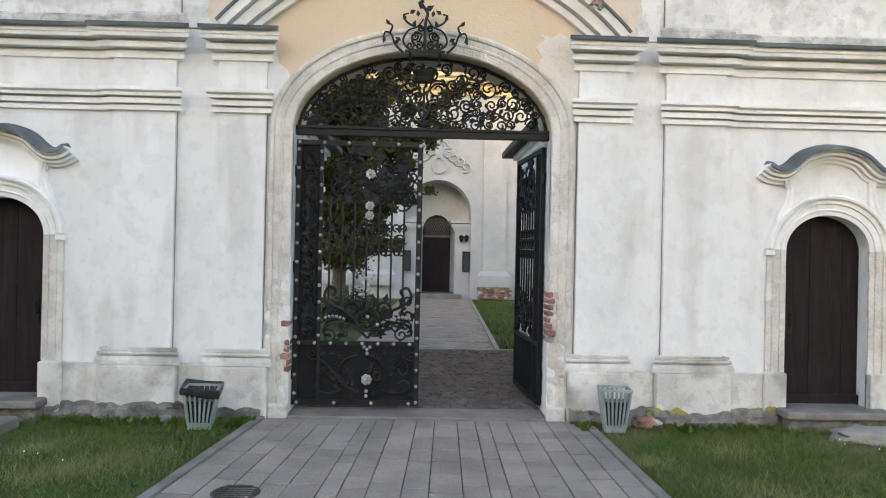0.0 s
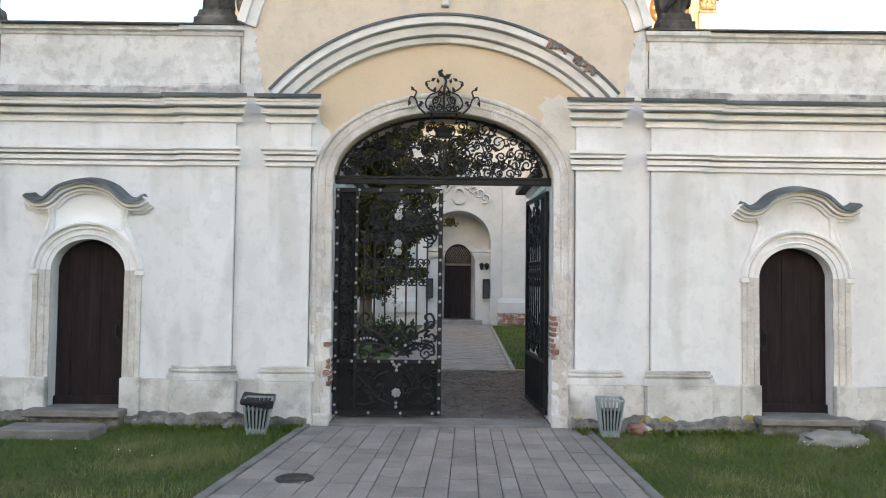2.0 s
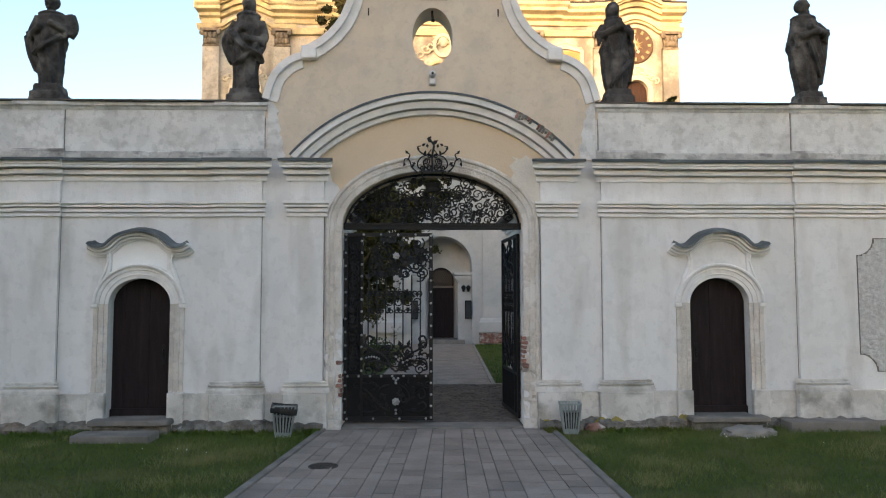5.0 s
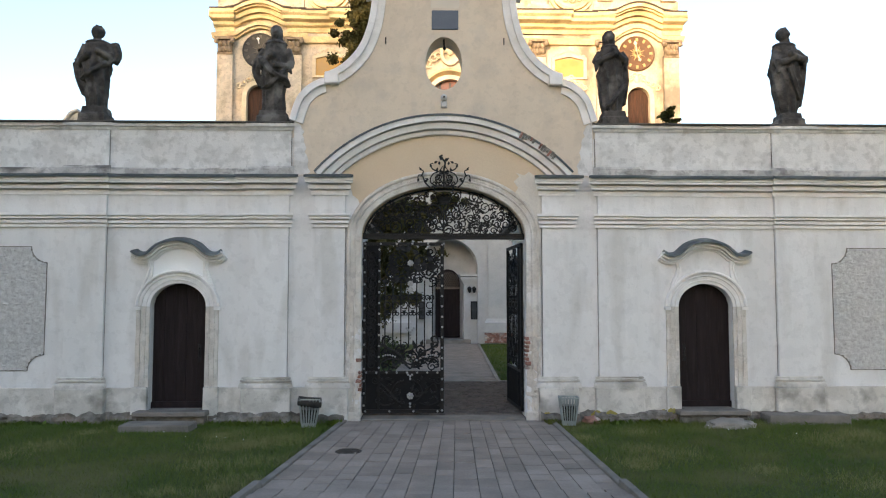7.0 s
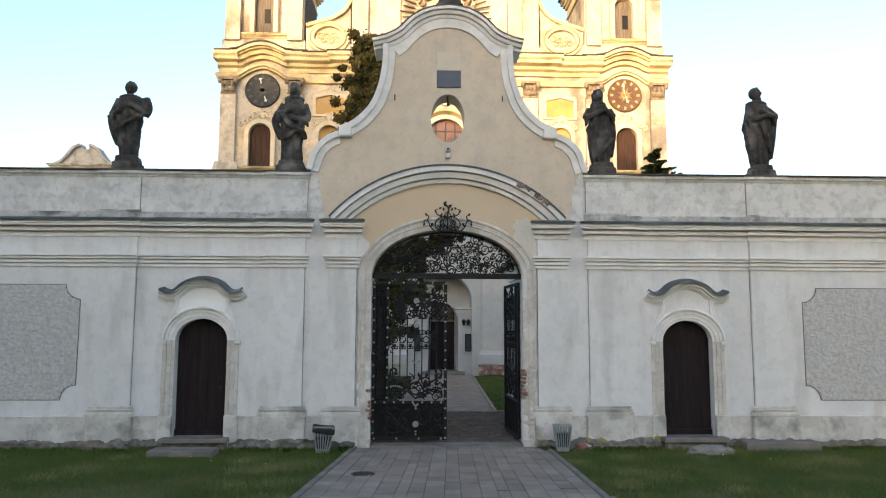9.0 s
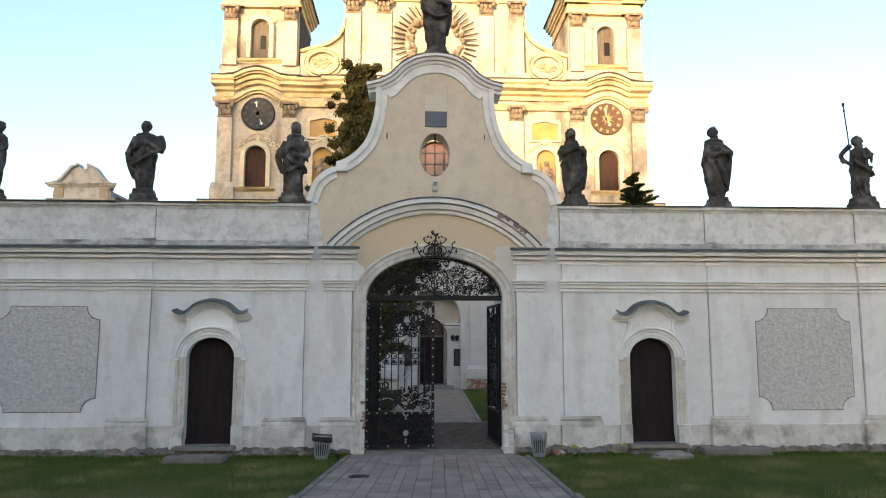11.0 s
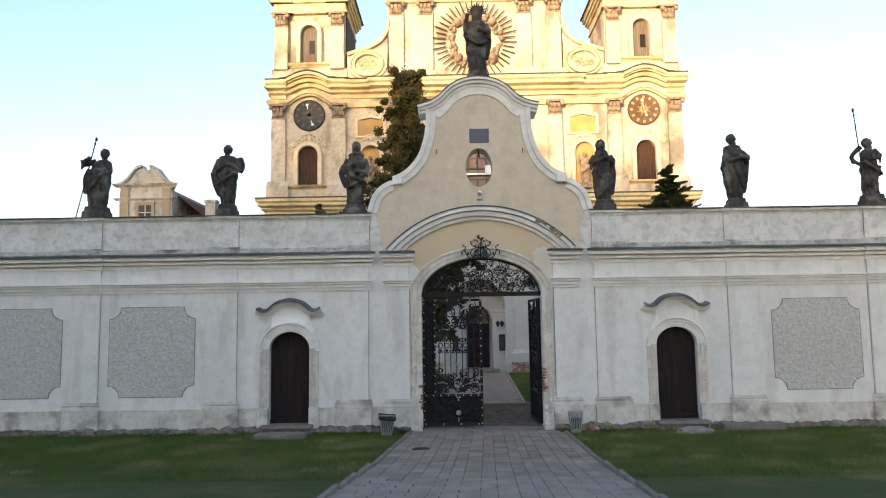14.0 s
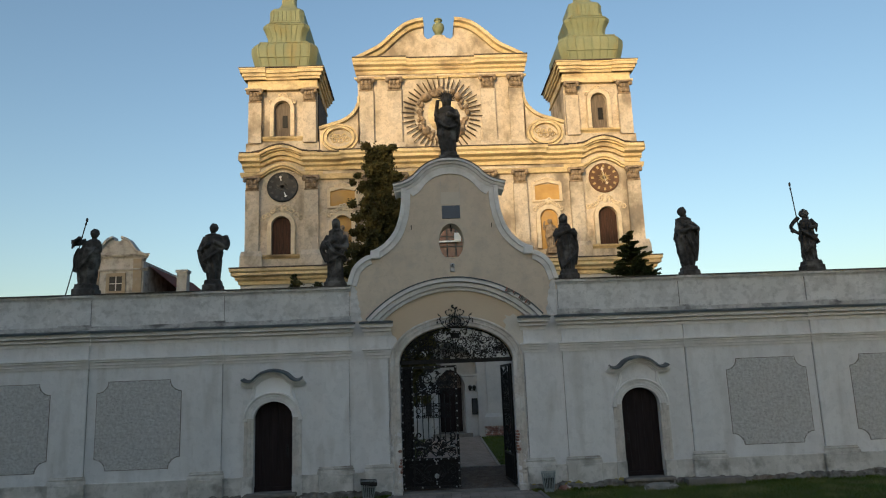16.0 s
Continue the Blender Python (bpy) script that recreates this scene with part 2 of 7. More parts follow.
# ---- building helpers ----
def thing(name, at=(0, 0, 0), label="", category="", group="", kind=""):
    ob = new(name)
    ob.empty_display_size = 0.2
    ob.location = at
    return tagged(ob, label, category, group, kind)


def part(name, bm, mat, parent=None, label="", smooth=0.0):
    """Links a bmesh, built in world metres, as one mesh object under a thing or a part."""
    bmesh.ops.recalc_face_normals(bm, faces=bm.faces)
    me = bpy.data.meshes.new(name)
    bm.to_mesh(me)
    bm.free()
    me.materials.append(mat)
    if smooth:
        me.shade_smooth()
        me.set_sharp_from_angle(angle=radians(smooth))
    ob = new(name, me)
    if parent is not None:
        ob.parent = parent
        if parent.type == 'EMPTY' and parent.parent is None:
            ob.matrix_parent_inverse = Matrix.Translation(parent.location).inverted()
    return tagged(ob, label)


def setting(name, bm, mat, label="", category="", smooth=0.0, kind="structure"):
    return tagged(part(name, bm, mat, None, label, smooth), label, category, "", kind)


def box(bm, x0, x1, y0, y1, z0, z1, top=1.0, bevel=0.0):
    """A block; top shrinks its upper face about its middle."""
    cx, cy = (x0 + x1) / 2, (y0 + y1) / 2
    vs = []
    for z, k in ((z0, 1.0), (z1, top)):
        for x, y in ((x0, y0), (x1, y0), (x1, y1), (x0, y1)):
            vs.append(bm.verts.new((cx + (x - cx) * k, cy + (y - cy) * k, z)))
    fs = [bm.faces.new([vs[i] for i in q]) for q in ((3, 2, 1, 0), (4, 5, 6, 7), (0, 1, 5, 4), (1, 2, 6, 5), (2, 3, 7, 6), (3, 0, 4, 7))]
    if bevel:
        es = list({e for f in fs for e in f.edges})
        bmesh.ops.bevel(bm, geom=es, offset=bevel, segments=1, affect='EDGES')


def prism(bm, pts, y0, y1):
    """An outline in x and z, drawn through from y0 to y1."""
    a = [bm.verts.new((x, y0, z)) for x, z in pts]
    b = [bm.verts.new((x, y1, z)) for x, z in pts]
    bm.faces.new(a)
    bm.faces.new(b[::-1])
    n = len(pts)
    for i in range(n):
        bm.faces.new((a[i], b[i], b[(i + 1) % n], a[(i + 1) % n]))


def strip(bm, outer, inner, y0, y1):
    """The band between two open outlines of as many points, drawn through from y0 to y1."""
    rows = [[bm.verts.new((x, y, z)) for x, z in line] for line, y in ((outer, y0), (inner, y0), (inner, y1), (outer, y1))]
    for k in range(4):
        p, q = rows[k], rows[(k + 1) % 4]
        for i in range(len(p) - 1):
            bm.faces.new((p[i], p[i + 1], q[i + 1], q[i]))
    bm.faces.new([r[0] for r in rows])
    bm.faces.new([r[-1] for r in rows][::-1])


def ring(bm, outer, inner, y0, y1):
    """As strip(), for closed outlines."""
    rows = [[bm.verts.new((x, y, z)) for x, z in line] for line, y in ((outer, y0), (inner, y0), (inner, y1), (outer, y1))]
    n = len(outer)
    for k in range(4):
        p, q = rows[k], rows[(k + 1) % 4]
        for i in range(n):
            j = (i + 1) % n
            bm.faces.new((p[i], p[j], q[j], q[i]))


def sweep(bm, path, prof):
    """A moulding along a line in x and z; prof: (outwards to the left of the line, y)."""
    n = len(path)
    rows = []
    for i, (x, z) in enumerate(path):
        a, b = path[max(i - 1, 0)], path[min(i + 1, n - 1)]
        d = Vector((b[0] - a[0], b[1] - a[1])).normalized()
        k = 1.0
        if 0 < i < n - 1:
            d1 = Vector((x - a[0], z - a[1])).normalized()
            k = 1 / max(0.5, abs(d1.dot(d)))
        rows.append([bm.verts.new((x - d.y * o * k, y, z + d.x * o * k)) for o, y in prof])
    m = len(prof)
    for i in range(n - 1):
        for j in range(m):
            bm.faces.new((rows[i][j], rows[i + 1][j], rows[i + 1][(j + 1) % m], rows[i][(j + 1) % m]))
    bm.faces.new(rows[0])
    bm.faces.new(rows[-1][::-1])


def along_x(bm, prof, x0, x1, spread=0.0):
    """A level moulding with the profile (y, z); spread pulls the ends out as it comes forward."""
    y_in = max(y for y, z in prof)
    rows = [[bm.verts.new((x + s * spread * (y_in - y), y, z)) for y, z in prof] for x, s in ((x0, -1), (x1, 1))]
    m = len(prof)
    for j in range(m):
        bm.faces.new((rows[0][j], rows[1][j], rows[1][(j + 1) % m], rows[0][(j + 1) % m]))
    bm.faces.new(rows[0])
    bm.faces.new(rows[1][::-1])


def lathe(bm, prof, c, n=16, sx=1.0, sy=1.0):
    rows = [[bm.verts.new((c[0] + r * sx * math.cos(2 * math.pi * i / n), c[1] + r * sy * math.sin(2 * math.pi * i / n), c[2] + z)) for i in range(n)]
            for r, z in prof]
    for p, q in zip(rows, rows[1:]):
        for i in range(n):
            bm.faces.new((p[i], p[(i + 1) % n], q[(i + 1) % n], q[i]))
    bm.faces.new(rows[0][::-1])
    bm.faces.new(rows[-1])


def tube(bm, pts, r, n=5, taper=None):
    """A rod along points in space; taper: its radius at the far end."""
    pts = [Vector(p) for p in pts]
    m = len(pts)
    rows = []
    for i, p in enumerate(pts):
        d = (pts[min(i + 1, m - 1)] - pts[max(i - 1, 0)]).normalized()
        u = d.cross(Vector((0.123, 1, 0.07))).normalized() if abs(d.y) < 0.95 else d.cross(Vector((1, 0, 0))).normalized()
        v = d.cross(u)
        rr = r if taper is None else r + (taper - r) * i / (m - 1)
        rows.append([bm.verts.new(p + (u * math.cos(2 * math.pi * k / n) + v * math.sin(2 * math.pi * k / n)) * rr) for k in range(n)])
    for p, q in zip(rows, rows[1:]):
        for k in range(n):
            bm.faces.new((p[k], p[(k + 1) % n], q[(k + 1) % n], q[k]))
    bm.faces.new(rows[0][::-1])
    bm.faces.new(rows[-1])


def ball(bm, c, r, seg=8, sx=1.0, sy=1.0, sz=1.0):
    h = max(4, seg // 2 + 1)
    lathe(bm, [(r * max(0.12, math.sin(math.pi * i / h)), -r * sz * math.cos(math.pi * i / h)) for i in range(h + 1)], c, seg, sx, sy)


def arc(cx, cz, rx, rz, a0, a1, n):
    return [(cx + rx * math.cos(radians(a0 + (a1 - a0) * i / n)), cz + rz * math.sin(radians(a0 + (a1 - a0) * i / n))) for i in range(n + 1)]


def smooth_line(pts, n=6):
    """A Catmull-Rom line through the points."""
    out = []
    for i in range(len(pts) - 1):
        p0, p1, p2, p3 = (Vector(pts[max(0, min(len(pts) - 1, k))]) for k in (i - 1, i, i + 1, i + 2))
        for s in range(n):
            t = s / n
            out.append(tuple(0.5 * (2 * p1 + (p2 - p0) * t + (2 * p0 - 5 * p1 + 4 * p2 - p3) * t * t + (3 * p1 - p0 - 3 * p2 + p3) * t ** 3)))
    out.append(tuple(pts[-1]))
    return out


def spiral(cx, cz, r0, r1, a0, turns, n=18):
    """Points in x and z of a scroll that winds from r0 to r1."""
    return [(cx + (r0 + (r1 - r0) * i / n) * math.cos(radians(a0) + 2 * math.pi * turns * i / n),
             cz + (r0 + (r1 - r0) * i / n) * math.sin(radians(a0) + 2 * math.pi * turns * i / n)) for i in range(n + 1)]

# ---- ground ----
def ground_z(y):
    """Level by the gate, rising gently behind the walker, falling a little to the church."""
    if y < -4:
        return -0.10 + 0.05 * (min(-4 - y, 13))
    if y < 5:
        return -0.10
    return -0.10 - 0.02 * min(y - 5, 19)


PATH_L, PATH_R = (lambda y: -1.50 + 0.11 * min(y, 0)), (lambda y: 1.64 - 0.02 * min(y, 0))
bm = bmesh.new()
_ys = [-1500, -300, -80, -40, -17, -12, -8, -6, -4, -2, 0, 3, 5, 10, 15, 20, 24, 60, 300, 1500]
_xs = [-1500, -200, -40, -14, -6, 0, 6, 14, 40, 200, 1500]
_g = [[bm.verts.new((x, y, ground_z(y) - 0.03)) for x in _xs] for y in _ys]
for r0, r1 in zip(_g, _g[1:]):
    for i in range(len(_xs) - 1):
        bm.faces.new((r0[i], r0[i + 1], r1[i + 1], r1[i]))
setting("ground", bm, M_GRASSG, "mown lawn with dry straw-coloured patches", "ground")

# path in front of the gate: bed, kerbs
bm = bmesh.new()
for y0, y1 in zip([-26, -17, -12, -8, -6, -4, -2], [-17, -12, -8, -6, -4, -2, 0]):
    q = [bm.verts.new(p) for p in ((PATH_L(y0), y0, ground_z(y0) - 0.012), (PATH_R(y0), y0, ground_z(y0) - 0.012),
                                   (PATH_R(y1), y1, ground_z(y1) - 0.012), (PATH_L(y1), y1, ground_z(y1) - 0.012))]
    bm.faces.new(q)
forecourt = setting("path_forecourt", bm, M_JOINT, "path of grey concrete slabs with sandy joints before the gate", "path")
for side, edge in (("l", PATH_L), ("r", PATH_R)):
    s = -1 if side == "l" else 1
    y = -0.1
    while y > -25.4:
        bm = bmesh.new()
        y1 = y - 0.98
        lo, hi = sorted((0.0, 0.085 * s))
        box(bm, lo, hi, 0, 0.972, -0.1, 0.022 + random.uniform(-0.003, 0.003), 1.0, 0.006)
        ob = part("kerb_stone", bm, M_STEP, forecourt)
        a = math.atan2(edge(y1) - edge(y), y1 - y)
        ob.matrix_basis = pose(edge(y1), y1, ground_z(y1), 0, 0, -math.degrees(math.atan2(edge(y) - edge(y1), 0.98)))
        y = y1

# ---- front wall ----
WT = 0.62
GATE_W, GATE_S, GATE_R = 1.315, 2.80, 0.82
DOOR_X, DOOR_W, DOOR_S, DOOR_R = 4.215, 0.44, 1.68, 0.37
wall = thing("wall_front", (0, 0, 0), "long whitewashed monastery wall with pilasters and a gabled gateway", "wall", "", "structure")


def lintel_poly(cx, w, s, r, x0, x1, top, n=24):
    return [(x0, s), (x0, top), (x1, top), (x1, s)] + arc(cx, s, w, r, 0, 180, n)


bm = bmesh.new()
for s in (-1, 1):
    xs = sorted((s * GATE_W, s * (DOOR_X - DOOR_W)))
    box(bm, xs[0], xs[1], 0, WT, -0.35, 3.79)
    xs = sorted((s * GATE_W, s * 2.42))
    box(bm, xs[0], xs[1], 0, WT, 3.79, 4.40)
    xs = sorted((s * (DOOR_X + DOOR_W), s * 15.0))
    box(bm, xs[0], xs[1], 0, WT, -0.35, 3.79)
    prism(bm, lintel_poly(s * DOOR_X, DOOR_W, DOOR_S, DOOR_R, s * DOOR_X - DOOR_W, s * DOOR_X + DOOR_W, 3.79), 0, WT)
    box(bm, s * DOOR_X - DOOR_W, s * DOOR_X + DOOR_W, 0.0, WT, -0.35, 0.02)
part("masonry", bm, M_WHITE, wall)
bm = bmesh.new()
prism(bm, lintel_poly(0, GATE_W, GATE_S, GATE_R, -GATE_W, GATE_W, 4.40, 40), 0, WT)
part("gate_lintel", bm, M_OCHRE, wall, "ochre plaster lintel over the gate arch")

# rough footing at the foot of the wall
def block_at(x):
    return any(abs(abs(x) - c) < h + 0.1 for c, h in ((1.82, 0.24), (2.79, 0.31), (5.67, 0.305), (8.72, 0.32), (11.66, 0.32)))


for x0, x1 in ((-15, -4.75), (-3.68, -1.55), (1.52, 3.7), (4.82, 15)):
    bm = bmesh.new()
    n = int((x1 - x0) / 0.05)
    rows = []
    for i in range(n + 1):
        x = x0 + (x1 - x0) * i / n
        fy = -0.15 if block_at(x) else -0.07
        top = 0.015 + 0.07 * noise.noise((x * 1.3, 2.2, 0)) + 0.05 * noise.noise((x * 5, 0, 1)) + 0.025 * noise.noise((x * 17, 4, 1))
        rows.append([bm.verts.new((x, fy - d + 0.05 * noise.noise((x * 8, z * 11, 3)) + 0.035 * noise.noise((x * 19, z * 23, 7)) + random.uniform(-0.008, 0.008), z)) for d, z in
                     ((0.06, -0.3), (0.055, -0.12), (0.05, -0.07), (0.04, -0.02), (0.025, top - 0.04), (0.0, top), (-0.12, top + 0.01))])
    for p, q in zip(rows, rows[1:]):
        for k in range(6):
            bm.faces.new((p[k], q[k], q[k + 1], p[k + 1]))
    part("footing", bm, M_BARE, wall, "bare crumbling rubble footing", 25)

PLINTH_T, SHAFT_B, SHAFT_T, BAND_T, FRIEZE_T, CORN_T, FLASH_T = 0.41, 0.56, 2.94, 3.16, 3.48, 3.73, 3.78
PILS = [(2.79, 0.31), (5.67, 0.305), (8.72, 0.32), (11.66, 0.32), (14.6, 0.32)]


def band_profile(d):
    return [(0.05, 2.94), (d - 0.030, 2.94), (d - 0.030, 2.985), (d + 0.014, 2.987), (d + 0.014, 3.003), (d - 0.055, 3.004), (d - 0.055, 3.052),
            (d - 0.004, 3.055), (d - 0.004, 3.072), (d - 0.085, 3.074), (d - 0.085, 3.105), (d - 0.115, 3.122), (d - 0.118, 3.16), (0.05, 3.165)]


def cornice_profile(d):
    return [(0.05, 3.46), (d - 0.022, 3.46), (d - 0.026, 3.528), (d + 0.010, 3.531), (d + 0.010, 3.546), (d - 0.098, 3.552), (d - 0.104, 3.606), (d - 0.040, 3.610),
            (d - 0.040, 3.632), (d - 0.178, 3.636), (d - 0.182, 3.668), (d - 0.194, 3.676), (d - 0.198, 3.73), (0.05, 3.735)]


def flash_profile(d):
    return [(0.02, 3.737), (d - 0.205, 3.726), (d - 0.228, 3.716), (d - 0.232, 3.756), (d - 0.1, 3.785), (0.02, 3.81)]


bm_band, bm_corn, bm_flash = bmesh.new(), bmesh.new(), bmesh.new()
for s in (-1, 1):
    spans = []
    for i, (cx, hw) in enumerate(PILS[:-1]):
        nx, nh = PILS[i + 1]
        spans.append((cx + hw, nx - nh, 0.0))
        spans.append((cx - hw, cx + hw, -0.06))
    spans.append((1.82 - 0.24, 1.82 + 0.24, -0.06))
    for a, b, d in spans:
        x0, x1 = sorted((s * a, s * b))
        sp = 1.0 if d else 0.0
        if a > 3.2 and d:
            sp = 0.55
        along_x(bm_band, band_profile(d), x0, x1, sp * 0.42)
        k = 0.48 if a < 2 else 0.60
        along_x(bm_corn, cornice_profile(d), x0, x1, sp * k)
        along_x(bm_flash, flash_profile(d - 0.005), x0, x1, sp * k)
part("frieze_band", bm_band, M_TRIM, wall)
part("cornice", bm_corn, M_TRIM, wall, "white moulded cornice")
part("flashing", bm_flash, M_SLATE, wall, "blue-grey weathered sheet-metal flashing")

# pilasters: shaft, base, plinth block, frieze block
for s in (-1, 1):
    for cx, hw in [(1.82, 0.24)] + PILS[:-1]:
        bm = bmesh.new()
        x = s * cx
        d = -0.06
        box(bm, x - hw, x + hw, d, 0.02, SHAFT_B - 0.02, 2.945)
        box(bm, x - hw, x + hw, d, 0.02, 3.15, 3.47)
        pil = part("pilaster", bm, M_WHITE, wall)
        # thin dark strip along the shaft's inner edge
        bm = bmesh.new()
        xe = x - s * (hw + 0.003)
        box(bm, xe - 0.003, xe + 0.003, -0.006, 0.01, SHAFT_B, 2.94)
        part("dirty_joint", bm, M_BARE, pil)
        bm = bmesh.new()
        w = hw + 0.0
        along_x(bm, [(0.02, 0.575), (d, 0.575), (d - 0.014, 0.57), (d - 0.014, 0.548), (d + 0.004, 0.546), (d + 0.004, 0.538), (d - 0.032, 0.535), (d - 0.038, 0.518), (d - 0.032, 0.502), (d - 0.008, 0.50), (d - 0.008, 0.49), (d - 0.045, 0.486), (d - 0.06, 0.45), (d - 0.066, 0.41), (0.02, 0.405)],
                x - w, x + w, 0.8)
        part("base_moulding", bm, M_PLINTH, pil)
        bm = bmesh.new()
        box(bm, x - hw - 0.075, x + hw + 0.075, d - 0.075, 0.02, -0.3, 0.405, 1.0, 0.012)
        part("plinth_block", bm, M_PLINTH, pil)
# plinth between the pilasters
for s in (-1, 1):
    for a, b in ((1.52, 1.545), (2.135, 2.405), (3.175, 3.60), (4.84, 5.29), (6.05, 8.325), (9.115, 11.26), (12.05, 15)):
        x0, x1 = sorted((s * a, s * b))
        bm = bmesh.new()
        box(bm, x0, x1, -0.05, 0.02, -0.3, PLINTH_T, 1.0, 0.008)
        part("plinth", bm, M_PLINTH, wall)

# parapet: wall, panels, coping
for s in (-1, 1):
    bm = bmesh.new()
    x0, x1 = sorted((s * 2.42, s * 15))
    box(bm, x0, x1, 0.0, 0.45, 3.79, 4.55)
    par = part("parapet", bm, M_PARAPET, wall)
    spans = [(2.46, 3.12)] + [(c - 0.33, c + 0.33) for c in (5.69, 8.75, 11.7)]
    bm, cm, bb = bmesh.new(), bmesh.new(), bmesh.new()
    for a, b in spans:
        x0, x1 = sorted((s * a, s * b))
        box(bm, x0, x1, -0.035, 0.02, 3.93, 4.53)
        along_x(bb, [(0.02, 3.80), (-0.075, 3.80), (-0.075, 3.90), (-0.055, 3.93), (0.02, 3.935)], x0, x1, 0.6)
        along_x(cm, [(0.02, 4.51), (-0.05, 4.51), (-0.065, 4.55), (-0.095, 4.57), (-0.095, 4.62), (0.02, 4.64)], x0, x1, 0.5)
    # thin dark strip at each pier's inner edge
    for a, b in spans:
        e = a - 0.004
        jm = bmesh.new()
        box(jm, s * e - 0.004, s * e + 0.004, -0.006, 0.01, 3.93, 4.52)
        part("dirty_joint", jm, M_BARE, par)
    edges = [3.12] + [v for c in (5.69, 8.75, 11.7) for v in (c - 0.33, c + 0.33)] + [15]
    for a, b in zip(edges[::2], edges[1::2]):
        x0, x1 = sorted((s * a, s * b))
        along_x(bb, [(0.02, 3.80), (-0.04, 3.80), (-0.04, 3.88), (-0.02, 3.90), (0.02, 3.905)], x0, x1)
        along_x(cm, [(0.02, 4.52), (-0.015, 4.52), (-0.03, 4.55), (-0.06, 4.57), (-0.06, 4.62), (0.02, 4.64)], x0, x1)
    part("parapet_pier", bm, M_PARAPET, par)
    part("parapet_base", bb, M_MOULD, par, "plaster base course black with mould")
    part("coping", cm, M_PARAPET, par)
    bm = bmesh.new()
    x0, x1 = sorted((s * 2.42, s * 15))
    along_x(bm, [(0.52, 4.625), (-0.11, 4.625), (-0.112, 4.645), (0.2, 4.69), (0.52, 4.645)], x0, x1)
    part("coping_sheet", bm, M_DARKCAP, par, "dark weathered coping sheet")

# ---- gable over the gate ----
half = [(2.47, 4.40), (2.47, 4.68), (2.36, 5.02), (2.19, 5.22), (2.02, 5.32), (1.93, 5.34)]
half2 = [(1.90, 5.44), (1.72, 5.52), (1.52, 5.68), (1.34, 5.92), (1.22, 6.25), (1.16, 6.60), (1.15, 6.88)]
lower, upper = smooth_line(half[1:], 4), smooth_line(half2, 5)
topc = smooth_line([(1.36, 7.05), (1.10, 7.12), (0.88, 7.24), (0.70, 7.42), (0.50, 7.56), (0.26, 7.65), (0, 7.68)], 5)
right = [half[0]] + lower + upper + [(1.15, 6.98)] + [p for p in topc if p[0] < 1.14]
outline = right + [(-x, z) for x, z in right[::-1][1:]]
OVZ, OVX, OVR = 5.64, 0.30, 0.44
# the gable's face, in two halves round the oval eye
bm = bmesh.new()
eye_r = arc(0, OVZ, OVX, OVR, 90, -90, 20)
prism(bm, [(2.47, 4.40), *right[1:-1], (0, 7.68), *eye_r, (0, 4.40)], -0.01, 0.5)
prism(bm, [(-2.47, 4.40), *[(-x, z) for x, z in right[1:-1]], (0, 7.68), *[(-x, z) for x, z in eye_r], (0, 4.40)], -0.01, 0.5)
gable = part("gable", bm, M_YELLOW, wall, "beige plastered baroque gable with a pierced oval eye")
# plaster face below the gable, flush between the pilasters
bm = bmesh.new()
for s in (-1, 1):
    pts = [(s * 2.42, 4.42), (s * 2.42, 3.79), (s * 2.04, 3.79)] + [(s * x, z) for x, z in arc(0, 2.00, 2.72, 2.72, 42, 61.5, 12)]
    prism(bm, pts, -0.02, 0.01)
part("spandrel", bm, M_YELLOW, gable)
rs = random.Random(14)
for s in (-1, 1):
    bm = bmesh.new()
    edge = [(2.20, 3.80)] + [(2.16 + 0.16 * k / 16 + 0.055 * noise.noise((k * 0.9, s * 3, 0)) + rs.uniform(-0.02, 0.02), 3.84 + 0.055 * k) for k in range(17)]
    prism(bm, [(s * 2.415, 3.79), *[(s * x, z) for x, z in edge if z < 4.66], (s * 2.415, 4.67)], -0.026, 0.0)
    part("bare_plaster", bm, M_PARAPET, gable, "grey patch where the beige paint has worn off")
bm = bmesh.new()
for s in (-1, 1):
    for run, lift in ((lower, 0.0), (upper + [(1.15, 6.98)], 0.004)):
        o = [(s * x, z) for x, z in run]
        w = []
        for i, (x, z) in enumerate(o):
            a, b = Vector(o[max(0, i - 1)]), Vector(o[min(len(o) - 1, i + 1)])
            d = (b - a).normalized()
            nrm = Vector((d.y, -d.x)) * s * -1
            w.append((x + nrm.x * 0.20, z + nrm.y * 0.20))
        strip(bm, o, w, -0.045 - lift, 0.02)
        o2 = [(x + (p - x) * -0.10, z + (q - z) * -0.10) for (x, z), (p, q) in zip(o, w)]
        w2 = [(x + (p - x) * 0.42, z + (q - z) * 0.42) for (x, z), (p, q) in zip(o, w)]
        strip(bm, o2, w2, -0.10 - lift, 0.02)
    box(bm, *sorted((s * 1.70, s * 1.94)), -0.115, 0.02, 5.27, 5.47, 0.9, 0.015)
part("gable_border", bm, M_TRIM, gable, "white moulded plaster border", 40)
bm = bmesh.new()
line = [(-x, z) for x, z in topc] + topc[::-1][1:]
sweep(bm, line, [(0.0, 0.5), (0.0, -0.17), (-0.05, -0.17), (-0.052, -0.10), (-0.064, -0.10), (-0.066, -0.13), (-0.12, -0.11), (-0.122, -0.05), (-0.134, -0.05), (-0.136, -0.075), (-0.19, -0.06), (-0.19, 0.5)])
part("gable_cornice", bm, M_TRIM, gable, "white moulded gable cornice", 40)
bm = bmesh.new()
